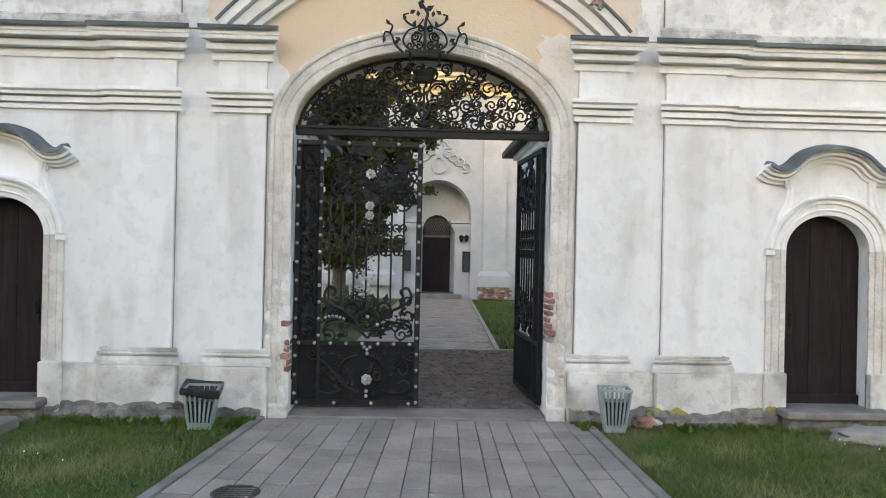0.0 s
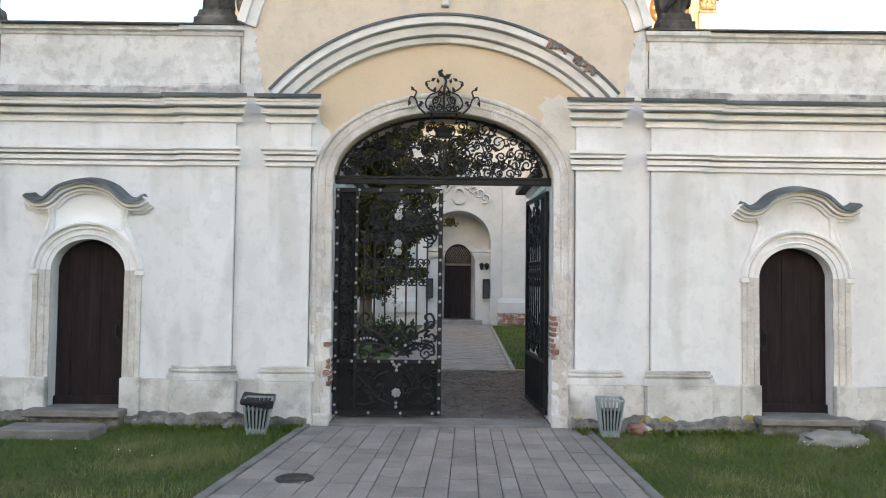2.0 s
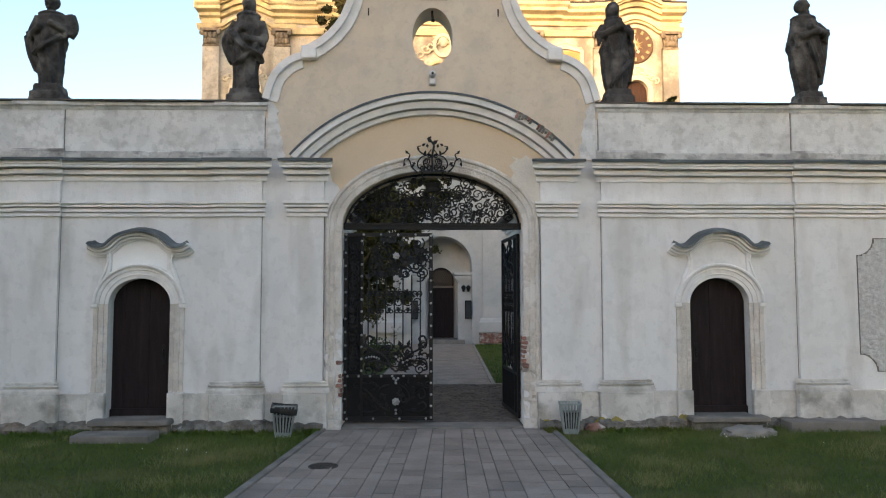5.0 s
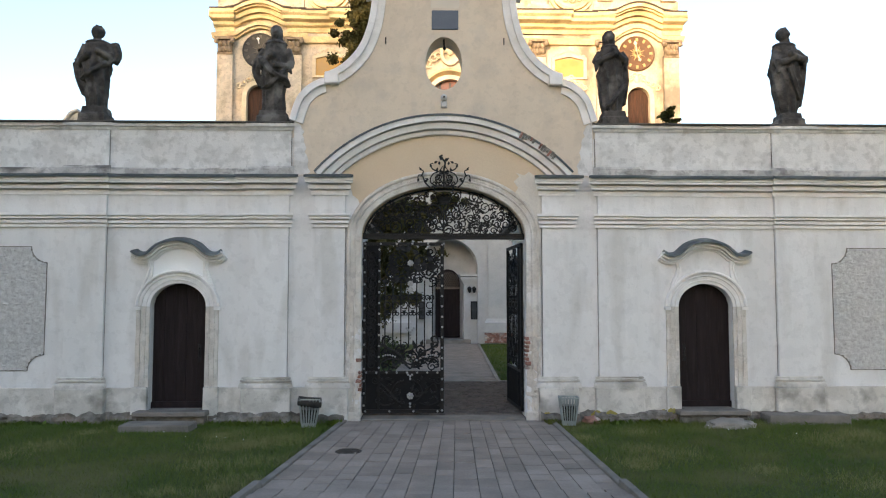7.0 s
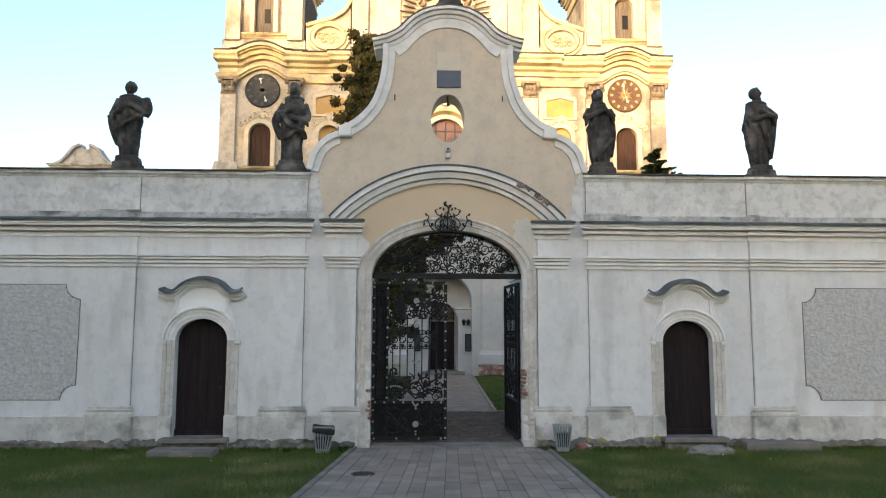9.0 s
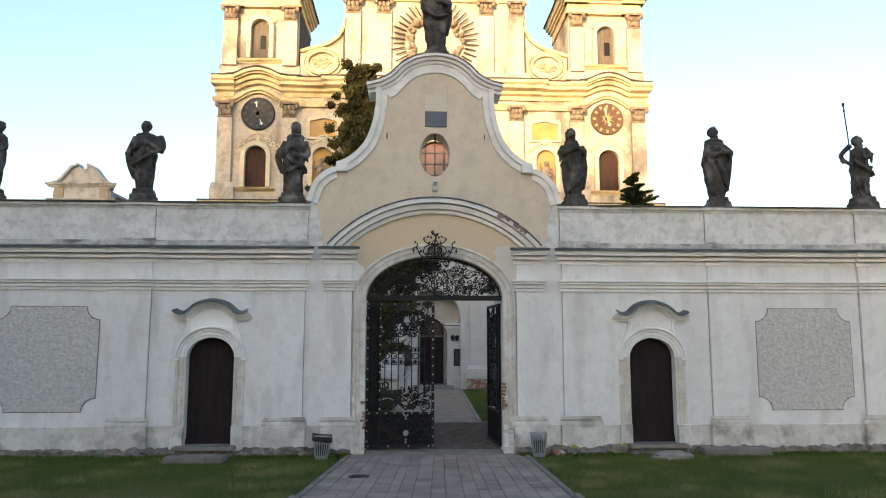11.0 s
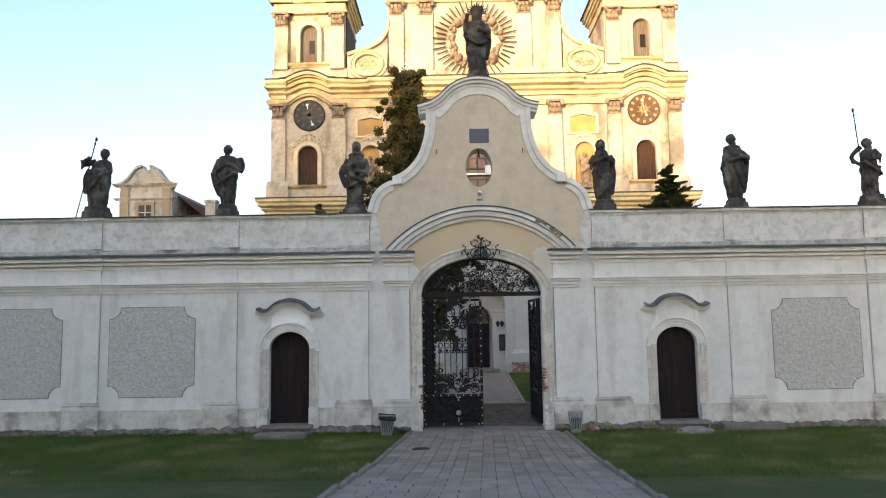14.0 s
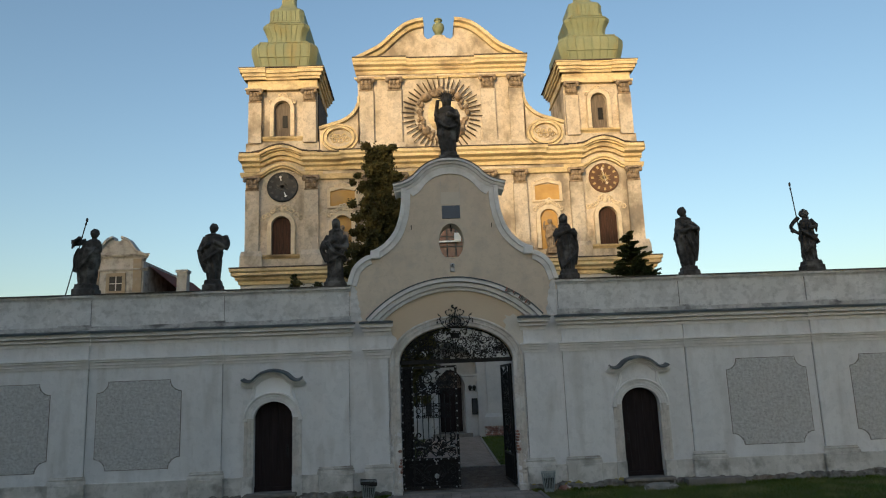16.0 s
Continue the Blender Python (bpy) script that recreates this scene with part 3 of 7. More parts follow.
strip(bm, [(x, z - 0.17) for x, z in line if abs(x) < 1.08], [(x * 0.84, z - 0.36) for x, z in line if abs(x) < 1.08], -0.04, 0.02)
part("gable_fascia", bm, M_TRIM, gable, "", 40)
bm = bmesh.new()
sweep(bm, line, [(0.035, 0.55), (0.03, -0.17), (0.002, -0.175), (0.002, 0.55)])
part("gable_roofing", bm, M_DARKCAP, gable, "dark weathered gable capping", 40)
# moulded arch over the tympanum
bm = bmesh.new()
sweep(bm, arc(0, 2.00, 2.73, 2.73, 138.5, 41.5, 56), [(0.0, 0.02), (0.0, -0.225), (-0.085, -0.218), (-0.088, -0.105), (-0.101, -0.105), (-0.103, -0.16), (-0.195, -0.138), (-0.198, -0.03), (-0.213, -0.03),
                                                  (-0.214, -0.078), (-0.275, -0.066), (-0.28, 0.02)])
part("arch_moulding", bm, M_TRIM, wall, "white moulded segmental arch, chipped on one side", 35)
bm = bmesh.new()
sweep(bm, arc(0, 2.00, 2.75, 2.75, 138.5, 41.5, 56), [(0.016, 0.02), (0.006, -0.24), (-0.024, -0.243), (-0.022, 0.02)])
part("arch_flashing", bm, M_SLATE, wall, "", 35)
# the arch's chipped shoulder: bare bricks and grime along its upper edge
rc = random.Random(8)
for k in range(15):
    a = radians(63.5 - 0.95 * k)
    if 5 < k < 8:
        continue
    bm = bmesh.new()
    r0 = 2.762 - rc.uniform(0.0, 0.02)
    r1 = r0 - rc.uniform(0.045, 0.10)
    pts = [(r * math.cos(b), 2.00 + r * math.sin(b)) for r, b in ((r0, a), (r0, a - 0.0155), (r1, a - 0.0145 + rc.uniform(-0.003, 0.002)), (r1 - 0.01, a - rc.uniform(0, 0.004)))]
    prism(bm, pts, -0.252 - rc.uniform(0, 0.006), -0.12)
    part("brick", bm, M_BARE if k % 4 else M_BRICK, wall)
bm = bmesh.new()
prism(bm, arc(0, 2.00, 2.47, 2.47, 47.5, 132.5, 30) + [(-1.66, 3.80), (-1.60, 3.68), (-1.50, 3.60), (-1.47, 3.47), (-1.38, 3.40), (-1.34, 3.28), *arc(0, GATE_S, GATE_W + 0.17, GATE_R + 0.16, 146, 40, 24), (1.62, 3.45), (1.62, 3.80)], -0.008, 0.03)
part("tympanum", bm, M_OCHRE, wall, "ochre plaster tympanum")
# pale repair patch at the arch's shoulder
bm = bmesh.new()
pts = [(1.60, 3.78), (1.60, 3.05), (1.47, 3.12), (1.38, 3.3), (1.25, 3.44), (1.16, 3.52), (1.20, 3.60), (1.13, 3.70), (1.22, 3.78), (1.17, 3.84), (1.30, 3.80), (1.38, 3.86), (1.46, 3.80)]
prism(bm, pts, -0.016, 0.0)
part("plaster_patch", bm, M_PATCH, wall, "pale patch where the ochre paint has flaked")
# worn stone surround of the gate
bm = bmesh.new()
prof = [(0.0, 0.05), (0.0, -0.012), (0.012, -0.026), (0.085, -0.030), (0.092, -0.042), (0.112, -0.046), (0.120, -0.034), (0.175, -0.038), (0.182, -0.058), (0.205, -0.066), (0.228, -0.058), (0.236, -0.036), (0.240, 0.05)]
jl = [(-GATE_W, -0.2 + 0.04 * i) for i in range(75)] + arc(0, GATE_S, GATE_W, GATE_R, 180, 0, 60)[1:-1] + [(GATE_W, 2.76 - 0.04 * i) for i in range(75)]
sweep(bm, jl, prof)
for v in bm.verts:
    rot = max(0.0, min(1.0, (1.75 - v.co.z) / 0.5))
    if v.co.y < 0.04:
        v.co.y += rot * (0.022 + 0.03 * noise.noise(v.co * 9) + 0.025 * noise.noise(v.co * 23)) + 0.008 * noise.noise(v.co * 12)
        v.co.x += rot * 0.02 * noise.noise(v.co * 14 + Vector((5, 0, 0)))
part("gate_surround", bm, M_STONE_TRIM, wall, "worn moulded stone gate surround, paint flaking", 35)
for s in (-1, 1):
    bm = bmesh.new()
    x0, x1 = sorted((s * (GATE_W - 0.005), s * (GATE_W + 0.20)))
    box(bm, x0, x1, -0.07, 0.03, -0.3, 0.03, 1.0, 0.02)
    part("jamb_foot", bm, M_STONE_TRIM, wall)
# bricks laid bare on the jambs
for s, z0, z1 in ((-1, 0.28, 0.80), (1, 0.62, 1.15)):
    z = z0
    while z < z1:
        w = random.uniform(0.015, 0.085)
        z += 0.066
        if random.random() < 0.35:
            continue
        bm = bmesh.new()
        x0, x1 = sorted((s * (GATE_W - 0.006), s * (GATE_W + w)))
        box(bm, x0, x1, -0.050 + random.uniform(-0.012, 0.008), 0.22, z, z + 0.054, 1.0, 0.010)
        for v in bm.verts:
            v.co += Vector((random.uniform(-0.008, 0.008), random.uniform(-0.004, 0.004), random.uniform(-0.007, 0.007)))
        part("brick", bm, M_BRICK, wall)

# oval eye: reveal ring, hook; plaque; lamp; small irons
bm = bmesh.new()
ring(bm, arc(0, OVZ, OVX + 0.03, OVR + 0.03, 0, 360, 36)[:-1], arc(0, OVZ, OVX, OVR, 0, 360, 36)[:-1], -0.012, 0.01)
part("eye_border", bm, M_YELLOW, gable)
bm = bmesh.new()
tube(bm, [(0, 0.1, OVZ + OVR), (0, 0.1, OVZ + OVR - 0.06), (0.01, 0.1, OVZ + OVR - 0.14)], 0.018, 6)
ball(bm, (0.01, 0.1, OVZ + OVR - 0.15), 0.03)
part("hook", bm, M_IRON, gable)
bm = bmesh.new()
box(bm, -0.20, 0.235, -0.03, 0.01, 6.20, 6.52, 1.0, 0.006)
tagged(part("plaque", bm, M_BLUE), "plain grey-blue plaque fixed to the beige gable", "plaque")
bm = bmesh.new()
box(bm, -0.205, 0.24, -0.012, 0.01, 6.56, 6.86)
part("faded_panel", bm, M_FADED, gable, "faint pale panel")
cam_box = thing("security_camera", (0, -0.05, 5.02), "small white security camera on the gable", "security camera")
bm = bmesh.new()
box(bm, -0.05, 0.05, -0.08, 0.0, 4.90, 5.00, 1.0, 0.012)
part("housing", bm, M_PLASTIC, cam_box)
bm = bmesh.new()
ball(bm, (0.0, -0.09, 5.05), 0.055, 12)
part("dome", bm, M_PLASTIC, cam_box, "", 60)
bm = bmesh.new()
ball(bm, (0.0, -0.137, 5.05), 0.02, 8)
part("lens", bm, M_BAG, cam_box)
bm = bmesh.new()
tube(bm, [(0, -0.01, 4.99), (0, -0.05, 5.0), (0, -0.05, 5.06)], 0.012)
part("bracket", bm, M_IRON, cam_box)
for x in (-0.95, 0.98):
    bm = bmesh.new()
    tube(bm, [(x, -0.03, 6.06), (x, -0.03, 5.95)], 0.010)
    part("wall_iron", bm, M_IRON, gable)
for x in (-0.21, 0.245):
    bm = bmesh.new()
    tube(bm, [(x, -0.009, 6.58), (x, -0.009, 7.28)], 0.005, 4)
    part("crack", bm, M_STONE_TRIM, gable)

# ---- side doors ----
HOOD = smooth_line([(-0.69, 2.555), (-0.60, 2.505), (-0.47, 2.52), (-0.28, 2.67), (0, 2.735), (0.28, 2.67), (0.47, 2.52), (0.60, 2.505), (0.69, 2.555)], 6)
for idx, s in ((1, -1), (2, 1)):
    cx = s * DOOR_X
    dr = thing("door_%d" % idx, (cx, 0.2, 0.08), "closed dark-brown arched plank door with worn paint in a moulded surround", "door", "", "structure")
    bm = bmesh.new()
    n = 5
    for i in range(n):
        a, b = cx - DOOR_W + 2 * DOOR_W * i / n, cx - DOOR_W + 2 * DOOR_W * (i + 1) / n
        tops = [(x, DOOR_S + DOOR_R * math.sqrt(max(0, 1 - ((x - cx) / DOOR_W) ** 2))) for x in np.linspace(b - 0.002, a + 0.002, 6)]
        prism(bm, [(a + 0.002, 0.12), (b - 0.002, 0.12)] + [(float(x), float(z)) for x, z in tops], 0.17 + 0.004 * (i % 2), 0.23)
    part("plank_leaf", bm, M_DOOR, dr)
    bm = bmesh.new()
    box(bm, cx - DOOR_W, cx + DOOR_W, 0.12, 0.235, 0.02, 0.17, 1.0, 0.008)
    part("bottom_rail", bm, M_DOOR, dr)
    bm = bmesh.new()
    tube(bm, [(cx + 0.30 * -s, 0.165, 1.02), (cx + 0.30 * -s, 0.13, 1.0), (cx + 0.30 * -s, 0.13, 0.9), (cx + 0.30 * -s, 0.165, 0.88)], 0.012, 5)
    box(bm, cx - 0.30 * s - 0.025, cx - 0.30 * s + 0.025, 0.158, 0.17, 0.8, 1.08)
    part("door_handle", bm, M_IRON, dr)
    # surround, hood, consoles
    sr = thing("door_surround", (cx, 0, 0.3), "white plaster door surround with an ogee hood and slate flashing", "door surround", "door surrounds", "structure")
    bm = bmesh.new()
    sweep(bm, arc(cx, DOOR_S, DOOR_W, DOOR_R, 180, 0, 28), [(0.0, 0.03), (0.0, -0.015), (0.045, -0.02), (0.05, -0.036), (0.062, -0.036), (0.066, -0.022), (0.115, -0.03), (0.12, -0.05),
                                                          (0.135, -0.05), (0.14, -0.034), (0.165, -0.042), (0.172, -0.078), (0.195, -0.085), (0.212, -0.07), (0.216, 0.03)])
    part("archivolt", bm, M_TRIM, sr, "", 35)
    for t in (-1, 1):
        bm = bmesh.new()
        for a, b, d in ((0.0, 0.055, 0.016), (0.055, 0.066, 0.034), (0.066, 0.135, 0.022), (0.135, 0.148, 0.042), (0.148, 0.205, 0.03)):
            zs = [0.42 + (DOOR_S - 0.42) * k / 24 for k in range(25)]
            rows = []
            for z in zs:
                wob = 0.006 * noise.noise((cx * 3 + t, z * 5, a * 40))
                rows.append([bm.verts.new((cx + t * (DOOR_W + a), 0.02, z)), bm.verts.new((cx + t * (DOOR_W + a + wob), -d - wob, z)),
                             bm.verts.new((cx + t * (DOOR_W + b + wob), -d - wob, z)), bm.verts.new((cx + t * (DOOR_W + b), 0.02, z))])
            for p, q in zip(rows, rows[1:]):
                for k in range(3):
                    bm.faces.new((p[k], p[k + 1], q[k + 1], q[k]))
            bm.faces.new(rows[0][::-1])
            bm.faces.new(rows[-1])
        part("jamb", bm, M_STONE_TRIM, sr, "worn grey-brown stone jamb", 35)
        bm = bmesh.new()
        x0, x1 = sorted((cx + t * (DOOR_W + 0.135), cx + t * (DOOR_W + 0.232)))
        box(bm, x0, x1, -0.062, 0.02, DOOR_S - 0.055, DOOR_S + 0.004, 1.0, 0.008)
        part("impost", bm, M_TRIM, sr)
    for t in (-1, 1):
        bm = bmesh.new()
        x0, x1 = sorted((cx + t * (DOOR_W - 0.0), cx + t * (DOOR_W + 0.24)))
        box(bm, x0, x1, -0.085, 0.03, -0.3, 0.42, 1.0, 0.012)
        part("foot_block", bm, M_PLINTH, sr)
    for t in (-1, 1):
        bm = bmesh.new()
        pts = smooth_line([(0.40, 2.43), (0.50, 2.43), (0.46, 2.3), (0.52, 2.12), (0.57, 1.98), (0.44, 2.05), (0.40, 2.2), (0.40, 2.43)], 4)[:-1]
        prism(bm, [(cx + t * x, z) for x, z in pts], -0.06, 0.02)
        tube(bm, [(cx + t * x, -0.06, z) for x, z in ((0.45, 2.42), (0.43, 2.3), (0.47, 2.15), (0.52, 2.04))], 0.018, 5)
        part("console", bm, M_TRIM, sr)
    bm = bmesh.new()
    line = [(cx + x, z) for x, z in HOOD]
    sweep(bm, line, [(0.0, 0.02), (0.0, -0.17), (-0.035, -0.17), (-0.037, -0.10), (-0.047, -0.10), (-0.049, -0.13), (-0.075, -0.125), (-0.077, -0.06), (-0.087, -0.06), (-0.089, -0.09), (-0.112, -0.085), (-0.115, -0.045), (-0.145, -0.04), (-0.145, 0.02)])
    part("hood", bm, M_TRIM, sr, "", 35)
    bm = bmesh.new()
    sweep(bm, line, [(0.06, 0.02), (0.014, -0.195), (-0.022, -0.202), (-0.024, -0.185), (0.002, -0.17), (0.002, 0.02)])
    part("hood_flashing", bm, M_SLATE, sr, "slate-grey hood flashing", 35)
    bm = bmesh.new()
    pts = [(cx + x, z - 0.12) for x, z in HOOD if abs(x) < 0.43] + [(cx + x, z) for x, z in arc(0, DOOR_S, DOOR_W + 0.2, DOOR_R + 0.2, 50, 130, 14)]
    prism(bm, pts, -0.012, 0.01)
    part("hood_panel", bm, M_WHITE if s > 0 else M_FRESH, sr, "" if s > 0 else "freshly whitewashed panel")
    # steps
    st = thing("door_step", (cx, -0.2, 0.0), "worn stone doorstep slab before the side door", "step", "doorsteps")
    bm = bmesh.new()
    box(bm, cx - 0.56, cx + 0.56, -0.34, -0.087, 0.0, 0.075, 0.985, 0.012)
    box(bm, cx - 0.40, cx + 0.40, -0.088, 0.165, 0.022, 0.075)
    part("tread", bm, M_STEP, st)
    bm = bmesh.new()
    box(bm, cx - 0.50, cx + 0.52, -0.27, -0.087, -0.3, 0.0)
    part("riser", bm, M_BARE, st)
bm = bmesh.new()
box(bm, -4.76, -3.72, -0.86, -0.46, -0.2, -0.03, 0.98, 0.015)
tagged(part("stone_slab", bm, M_STEP), "grey stone slab lying in the grass before the doorstep", "stone slab")
bm = bmesh.new()
box(bm, 5.0, 6.3, -0.42, -0.10, -0.2, 0.02, 0.97, 0.015)
tagged(part("stone_ledge", bm, M_STEP), "flat weathered stone ledge at the wall's foot", "stone ledge")

# yellow lichen low on the plinth
rl = random.Random(21)
for lx, lz, lr, ly in ((2.40, 0.0, 0.10, -0.145), (2.62, -0.02, 0.12, -0.145), (3.45, 0.0, 0.10, -0.062), (3.62, 0.04, 0.08, -0.09), (1.62, 0.0, 0.07, -0.145)):
    bm = bmesh.new()
    prism(bm, [(lx + lr * rl.uniform(0.5, 1.1) * math.cos(k * 0.524), lz + 0.7 * lr * rl.uniform(0.5, 1.1) * math.sin(k * 0.524)) for k in range(12)], ly, ly + 0.02)
    part("lichen", bm, M_MOSS, wall, "yellow lichen")

# ---- roughcast panels ----
def notched(x0, x1, z0, z1, r):
    # walk round: upper left, upper right, lower right, lower left
    ul, ur, lr, ll = arc(x0, z1, r, r, 270, 360, 6), arc(x1, z1, r, r, 180, 270, 6), arc(x1, z0, r, r, 90, 180, 6), arc(x0, z0, r, r, 0, 90, 6)
    return ul + ur + lr + ll


for s in (-1, 1):
    for a, b in ((6.30, 8.18), (9.24, 11.12), (12.18, 14.06)):
        x0, x1 = sorted((s * a, s * b))
        pn = thing("wall_panel", ((x0 + x1) / 2, 0, 1.6), "grey roughcast panel with scooped corners with a fine dark joint round it", "wall panel", "wall panels", "structure")
        bm = bmesh.new()
        step = 0.0225
        nx, nz = int((x1 - x0) / step), int(1.94 / step)
        grid = {}
        for i in range(nx + 1):
            for j in range(nz + 1):
                gx, gz = x0 + (x1 - x0) * i / nx, 0.68 + 1.94 * j / nz
                if min(math.hypot(gx - cx, gz - cz) for cx in (x0, x1) for cz in (0.68, 2.62)) < 0.235:
                    continue
                n1 = 0.5 * noise.noise((gx * 12, gz * 34, 1.0)) * 1.4 + random.uniform(-0.55, 0.55)
                grid[i, j] = bm.verts.new((gx + random.uniform(-0.006, 0.006), -0.012 - max(-0.008, 0.013 * n1), gz + random.uniform(-0.006, 0.006)))
        for (i, j), v in grid.items():
            q = [grid.get(k) for k in ((i, j), (i + 1, j), (i + 1, j + 1), (i, j + 1))]
            if all(q):
                bm.faces.new(q)
        part("roughcast", bm, M_ROUGH, pn, "", 30)
        bm = bmesh.new()
        ring(bm, notched(x0 - 0.013, x1 + 0.013, 0.667, 2.633, 0.252), notched(x0, x1, 0.68, 2.62, 0.262), -0.007, 0.003)
        part("joint", bm, M_BARE, pn)

# ---- cobbled passage and courtyard ----
bm = bmesh.new()
box(bm, -1.34, 1.34, 0.0, 0.62, -0.3, -0.085)
box(bm, -1.75, 1.75, 0.62, 4.85, -0.3, -0.085)
passage = setting("path_passage", bm, M_JOINT, "dark cobbled passage behind the gate", "path")
verts, faces = [], []
yy = 0.35
while yy < 4.8:
    xx = -1.7
    h = random.uniform(0.10, 0.14)
    while xx < 1.7:
        w = random.uniform(0.09, 0.17)
        if abs(xx + w / 2) < 1.22 or yy > 0.7:
            k = len(verts)
            t = -0.07 + random.uniform(-0.006, 0.012)
            for z, m in ((-0.1, 0.005), (t - 0.012, 0.008), (t, 0.03)):
                verts += [(xx + m, yy + m, z), (xx + w - m, yy + m, z), (xx + w - m, yy + h - m, z), (xx + m, yy + h - m, z)]
            for r in (0, 4):
                faces += [(k + r + i, k + r + (i + 1) % 4, k + r + 4 + (i + 1) % 4, k + r + 4 + i) for i in range(4)]
            faces.append((k + 8, k + 9, k + 10, k + 11))
        xx += w
    yy += h
me = bpy.data.meshes.new("cobbles")
me.from_pydata(verts, [], faces)
me.materials.append(M_COBBLE)
ob = new("cobbles", me)
ob.parent = passage
tagged(ob, "dark worn cobbles", "", "", "stuff")
bm = bmesh.new()
box(bm, -1.75, 1.75, 4.82, 4.95, -0.3, -0.055, 1.0, 0.01)
part("threshold", bm, M_KERB, passage, "pale stone threshold strip")
bm = bmesh.new()
box(bm, -1.30, 1.30, -0.10, 0.34, -0.3, -0.078, 1.0, 0.01)
part("sill", bm, M_STEP, passage, "worn stone sill under the gate")
bm = bmesh.new()
q = [bm.verts.new(p) for p in ((-1.2, 4.95, -0.105), (1.32, 4.95, -0.105), (2.17, 24.0, -0.475), (-0.75, 24.0, -0.475))]
bm.faces.new(q)
court = setting("path_courtyard", bm, M_SLAB, "paved courtyard path leading to the church door", "path")
verts, faces = [], []
y = 5.0
while y < 23.6:
    t = (y - 4.95) / 19.05
    xl, xr = -1.2 + 0.45 * t, 1.32 + 0.85 * t
    x = xl - random.uniform(0, 0.1)
    dy = 0.16
    z = -0.105 - 0.0194 * (y - 4.95) + 0.012
    while x < xr - 0.1:
        w = random.uniform(0.18, 0.3)
        a, b = max(x, xl) + 0.006, min(x + w, xr) - 0.006
        k = len(verts)
        z2 = z + random.uniform(-0.004, 0.004)
        verts += [(a, y + 0.006, z2), (b, y + 0.006, z2), (b, y + dy - 0.006, z2 - 0.003), (a, y + dy - 0.006, z2 - 0.003)]
        verts += [(a, y, z - 0.02), (b, y, z - 0.02), (b, y + dy, z - 0.02), (a, y + dy, z - 0.02)]
        faces += [(k, k + 1, k + 2, k + 3), (k + 4, k + 5, k + 1, k), (k + 5, k + 6, k + 2, k + 1), (k + 7, k + 4, k, k + 3)]
        x += w
    y += dy
me = bpy.data.meshes.new("pavers")
me.from_pydata(verts, [], faces)
me.materials.append(M_SLAB)
ob = new("pavers", me)
ob.parent = court
tagged(ob, "small grey paving stones", "", "", "stuff")
bm = bmesh.new()
vs = [bm.verts.new(p) for p in ((1.32, 4.95, -0.07), (1.40, 4.95, -0.07), (2.25, 24, -0.44), (2.17, 24, -0.44))]
lo = [bm.verts.new((v.co.x, v.co.y, v.co.z - 0.1)) for v in vs]
bm.faces.new(vs)
for i in range(4):
    bm.faces.new((vs[i], vs[(i + 1) % 4], lo[(i + 1) % 4], lo[i]))
part("kerb", bm, M_KERB, court)

# cloister wings behind the wall, either side of the passage
for s in (-1, 1):
    wg = thing("cloister_wing", (s * 6, 3, 0), "whitewashed lean-to cloister wing behind the wall with a dark eave", "building", "cloister wings")
    bm = bmesh.new()
    x0, x1 = sorted((s * 1.76, s * 14))
    box(bm, x0, x1, 4.6, 5.15, -0.3, 3.25)
    box(bm, *sorted((s * 1.76, s * 2.05)), 3.9, 4.6, -0.3, 3.25)
    box(bm, *sorted((s * 1.76, s * 2.05)), 0.62, 3.9, 2.75, 3.25)
    box(bm, *sorted((s * 1.90, s * 2.05)), 0.62, 3.9, -0.3, 2.75)
    part("wall", bm, M_WHITE, wg)
    bm = bmesh.new()
    xa, xb = sorted((s * 1.70, s * 2.0))
    box(bm, xa, xb, 4.3, 5.21, -0.3, 0.32, 1.0, 0.02)
    part("pier_base", bm, M_PLINTH, wg)
    bm = bmesh.new()
    for z, d in ((2.42, 0.03), (2.50, 0.06), (2.58, 0.09)):
        box(bm, *sorted((s * (1.76 - d), s * 2.1)), 4.4, 5.15 + d, z, z + 0.075)
    part("pier_capital", bm, M_TRIM, wg)
    bm = bmesh.new()
    for z, d in ((3.02, 0.05), (3.12, 0.10), (3.20, 0.16)):
        box(bm, *sorted((s * (1.76 - d), s * 14)), 0.63, 5.15 + d, z, z + 0.09)
    part("eave_cornice", bm, M_TRIM, wg)
    bm = bmesh.new()
    q0 = [bm.verts.new((s * x, y, z)) for x, y, z in ((1.42, 0.63, 3.27), (14, 0.63, 4.3), (14, 5.5, 3.27), (1.42, 5.5, 3.27))]
    q1 = [bm.verts.new((v.co.x, v.co.y, v.co.z + 0.09)) for v in q0]
    bm.faces.new(q0[::-1])
    bm.faces.new(q1)
    for i in range(4):
        bm.faces.new((q0[i], q0[(i + 1) % 4], q1[(i + 1) % 4], q1[i]))
    part("roof", bm, M_ROOFD, wg, "dark tiled lean-to roof")

# ---- wrought-iron gate ----
GY = 0.16


def scroll(bm, y, cx, cz, r0, a0, turns, rod=0.011, flip=1):
    tube(bm, [(x, y, z) for x, z in [(cx + flip * (px - cx), pz) for px, pz in spiral(cx, cz, r0, r0 * 0.18, a0, turns, 16)]], rod, 4)


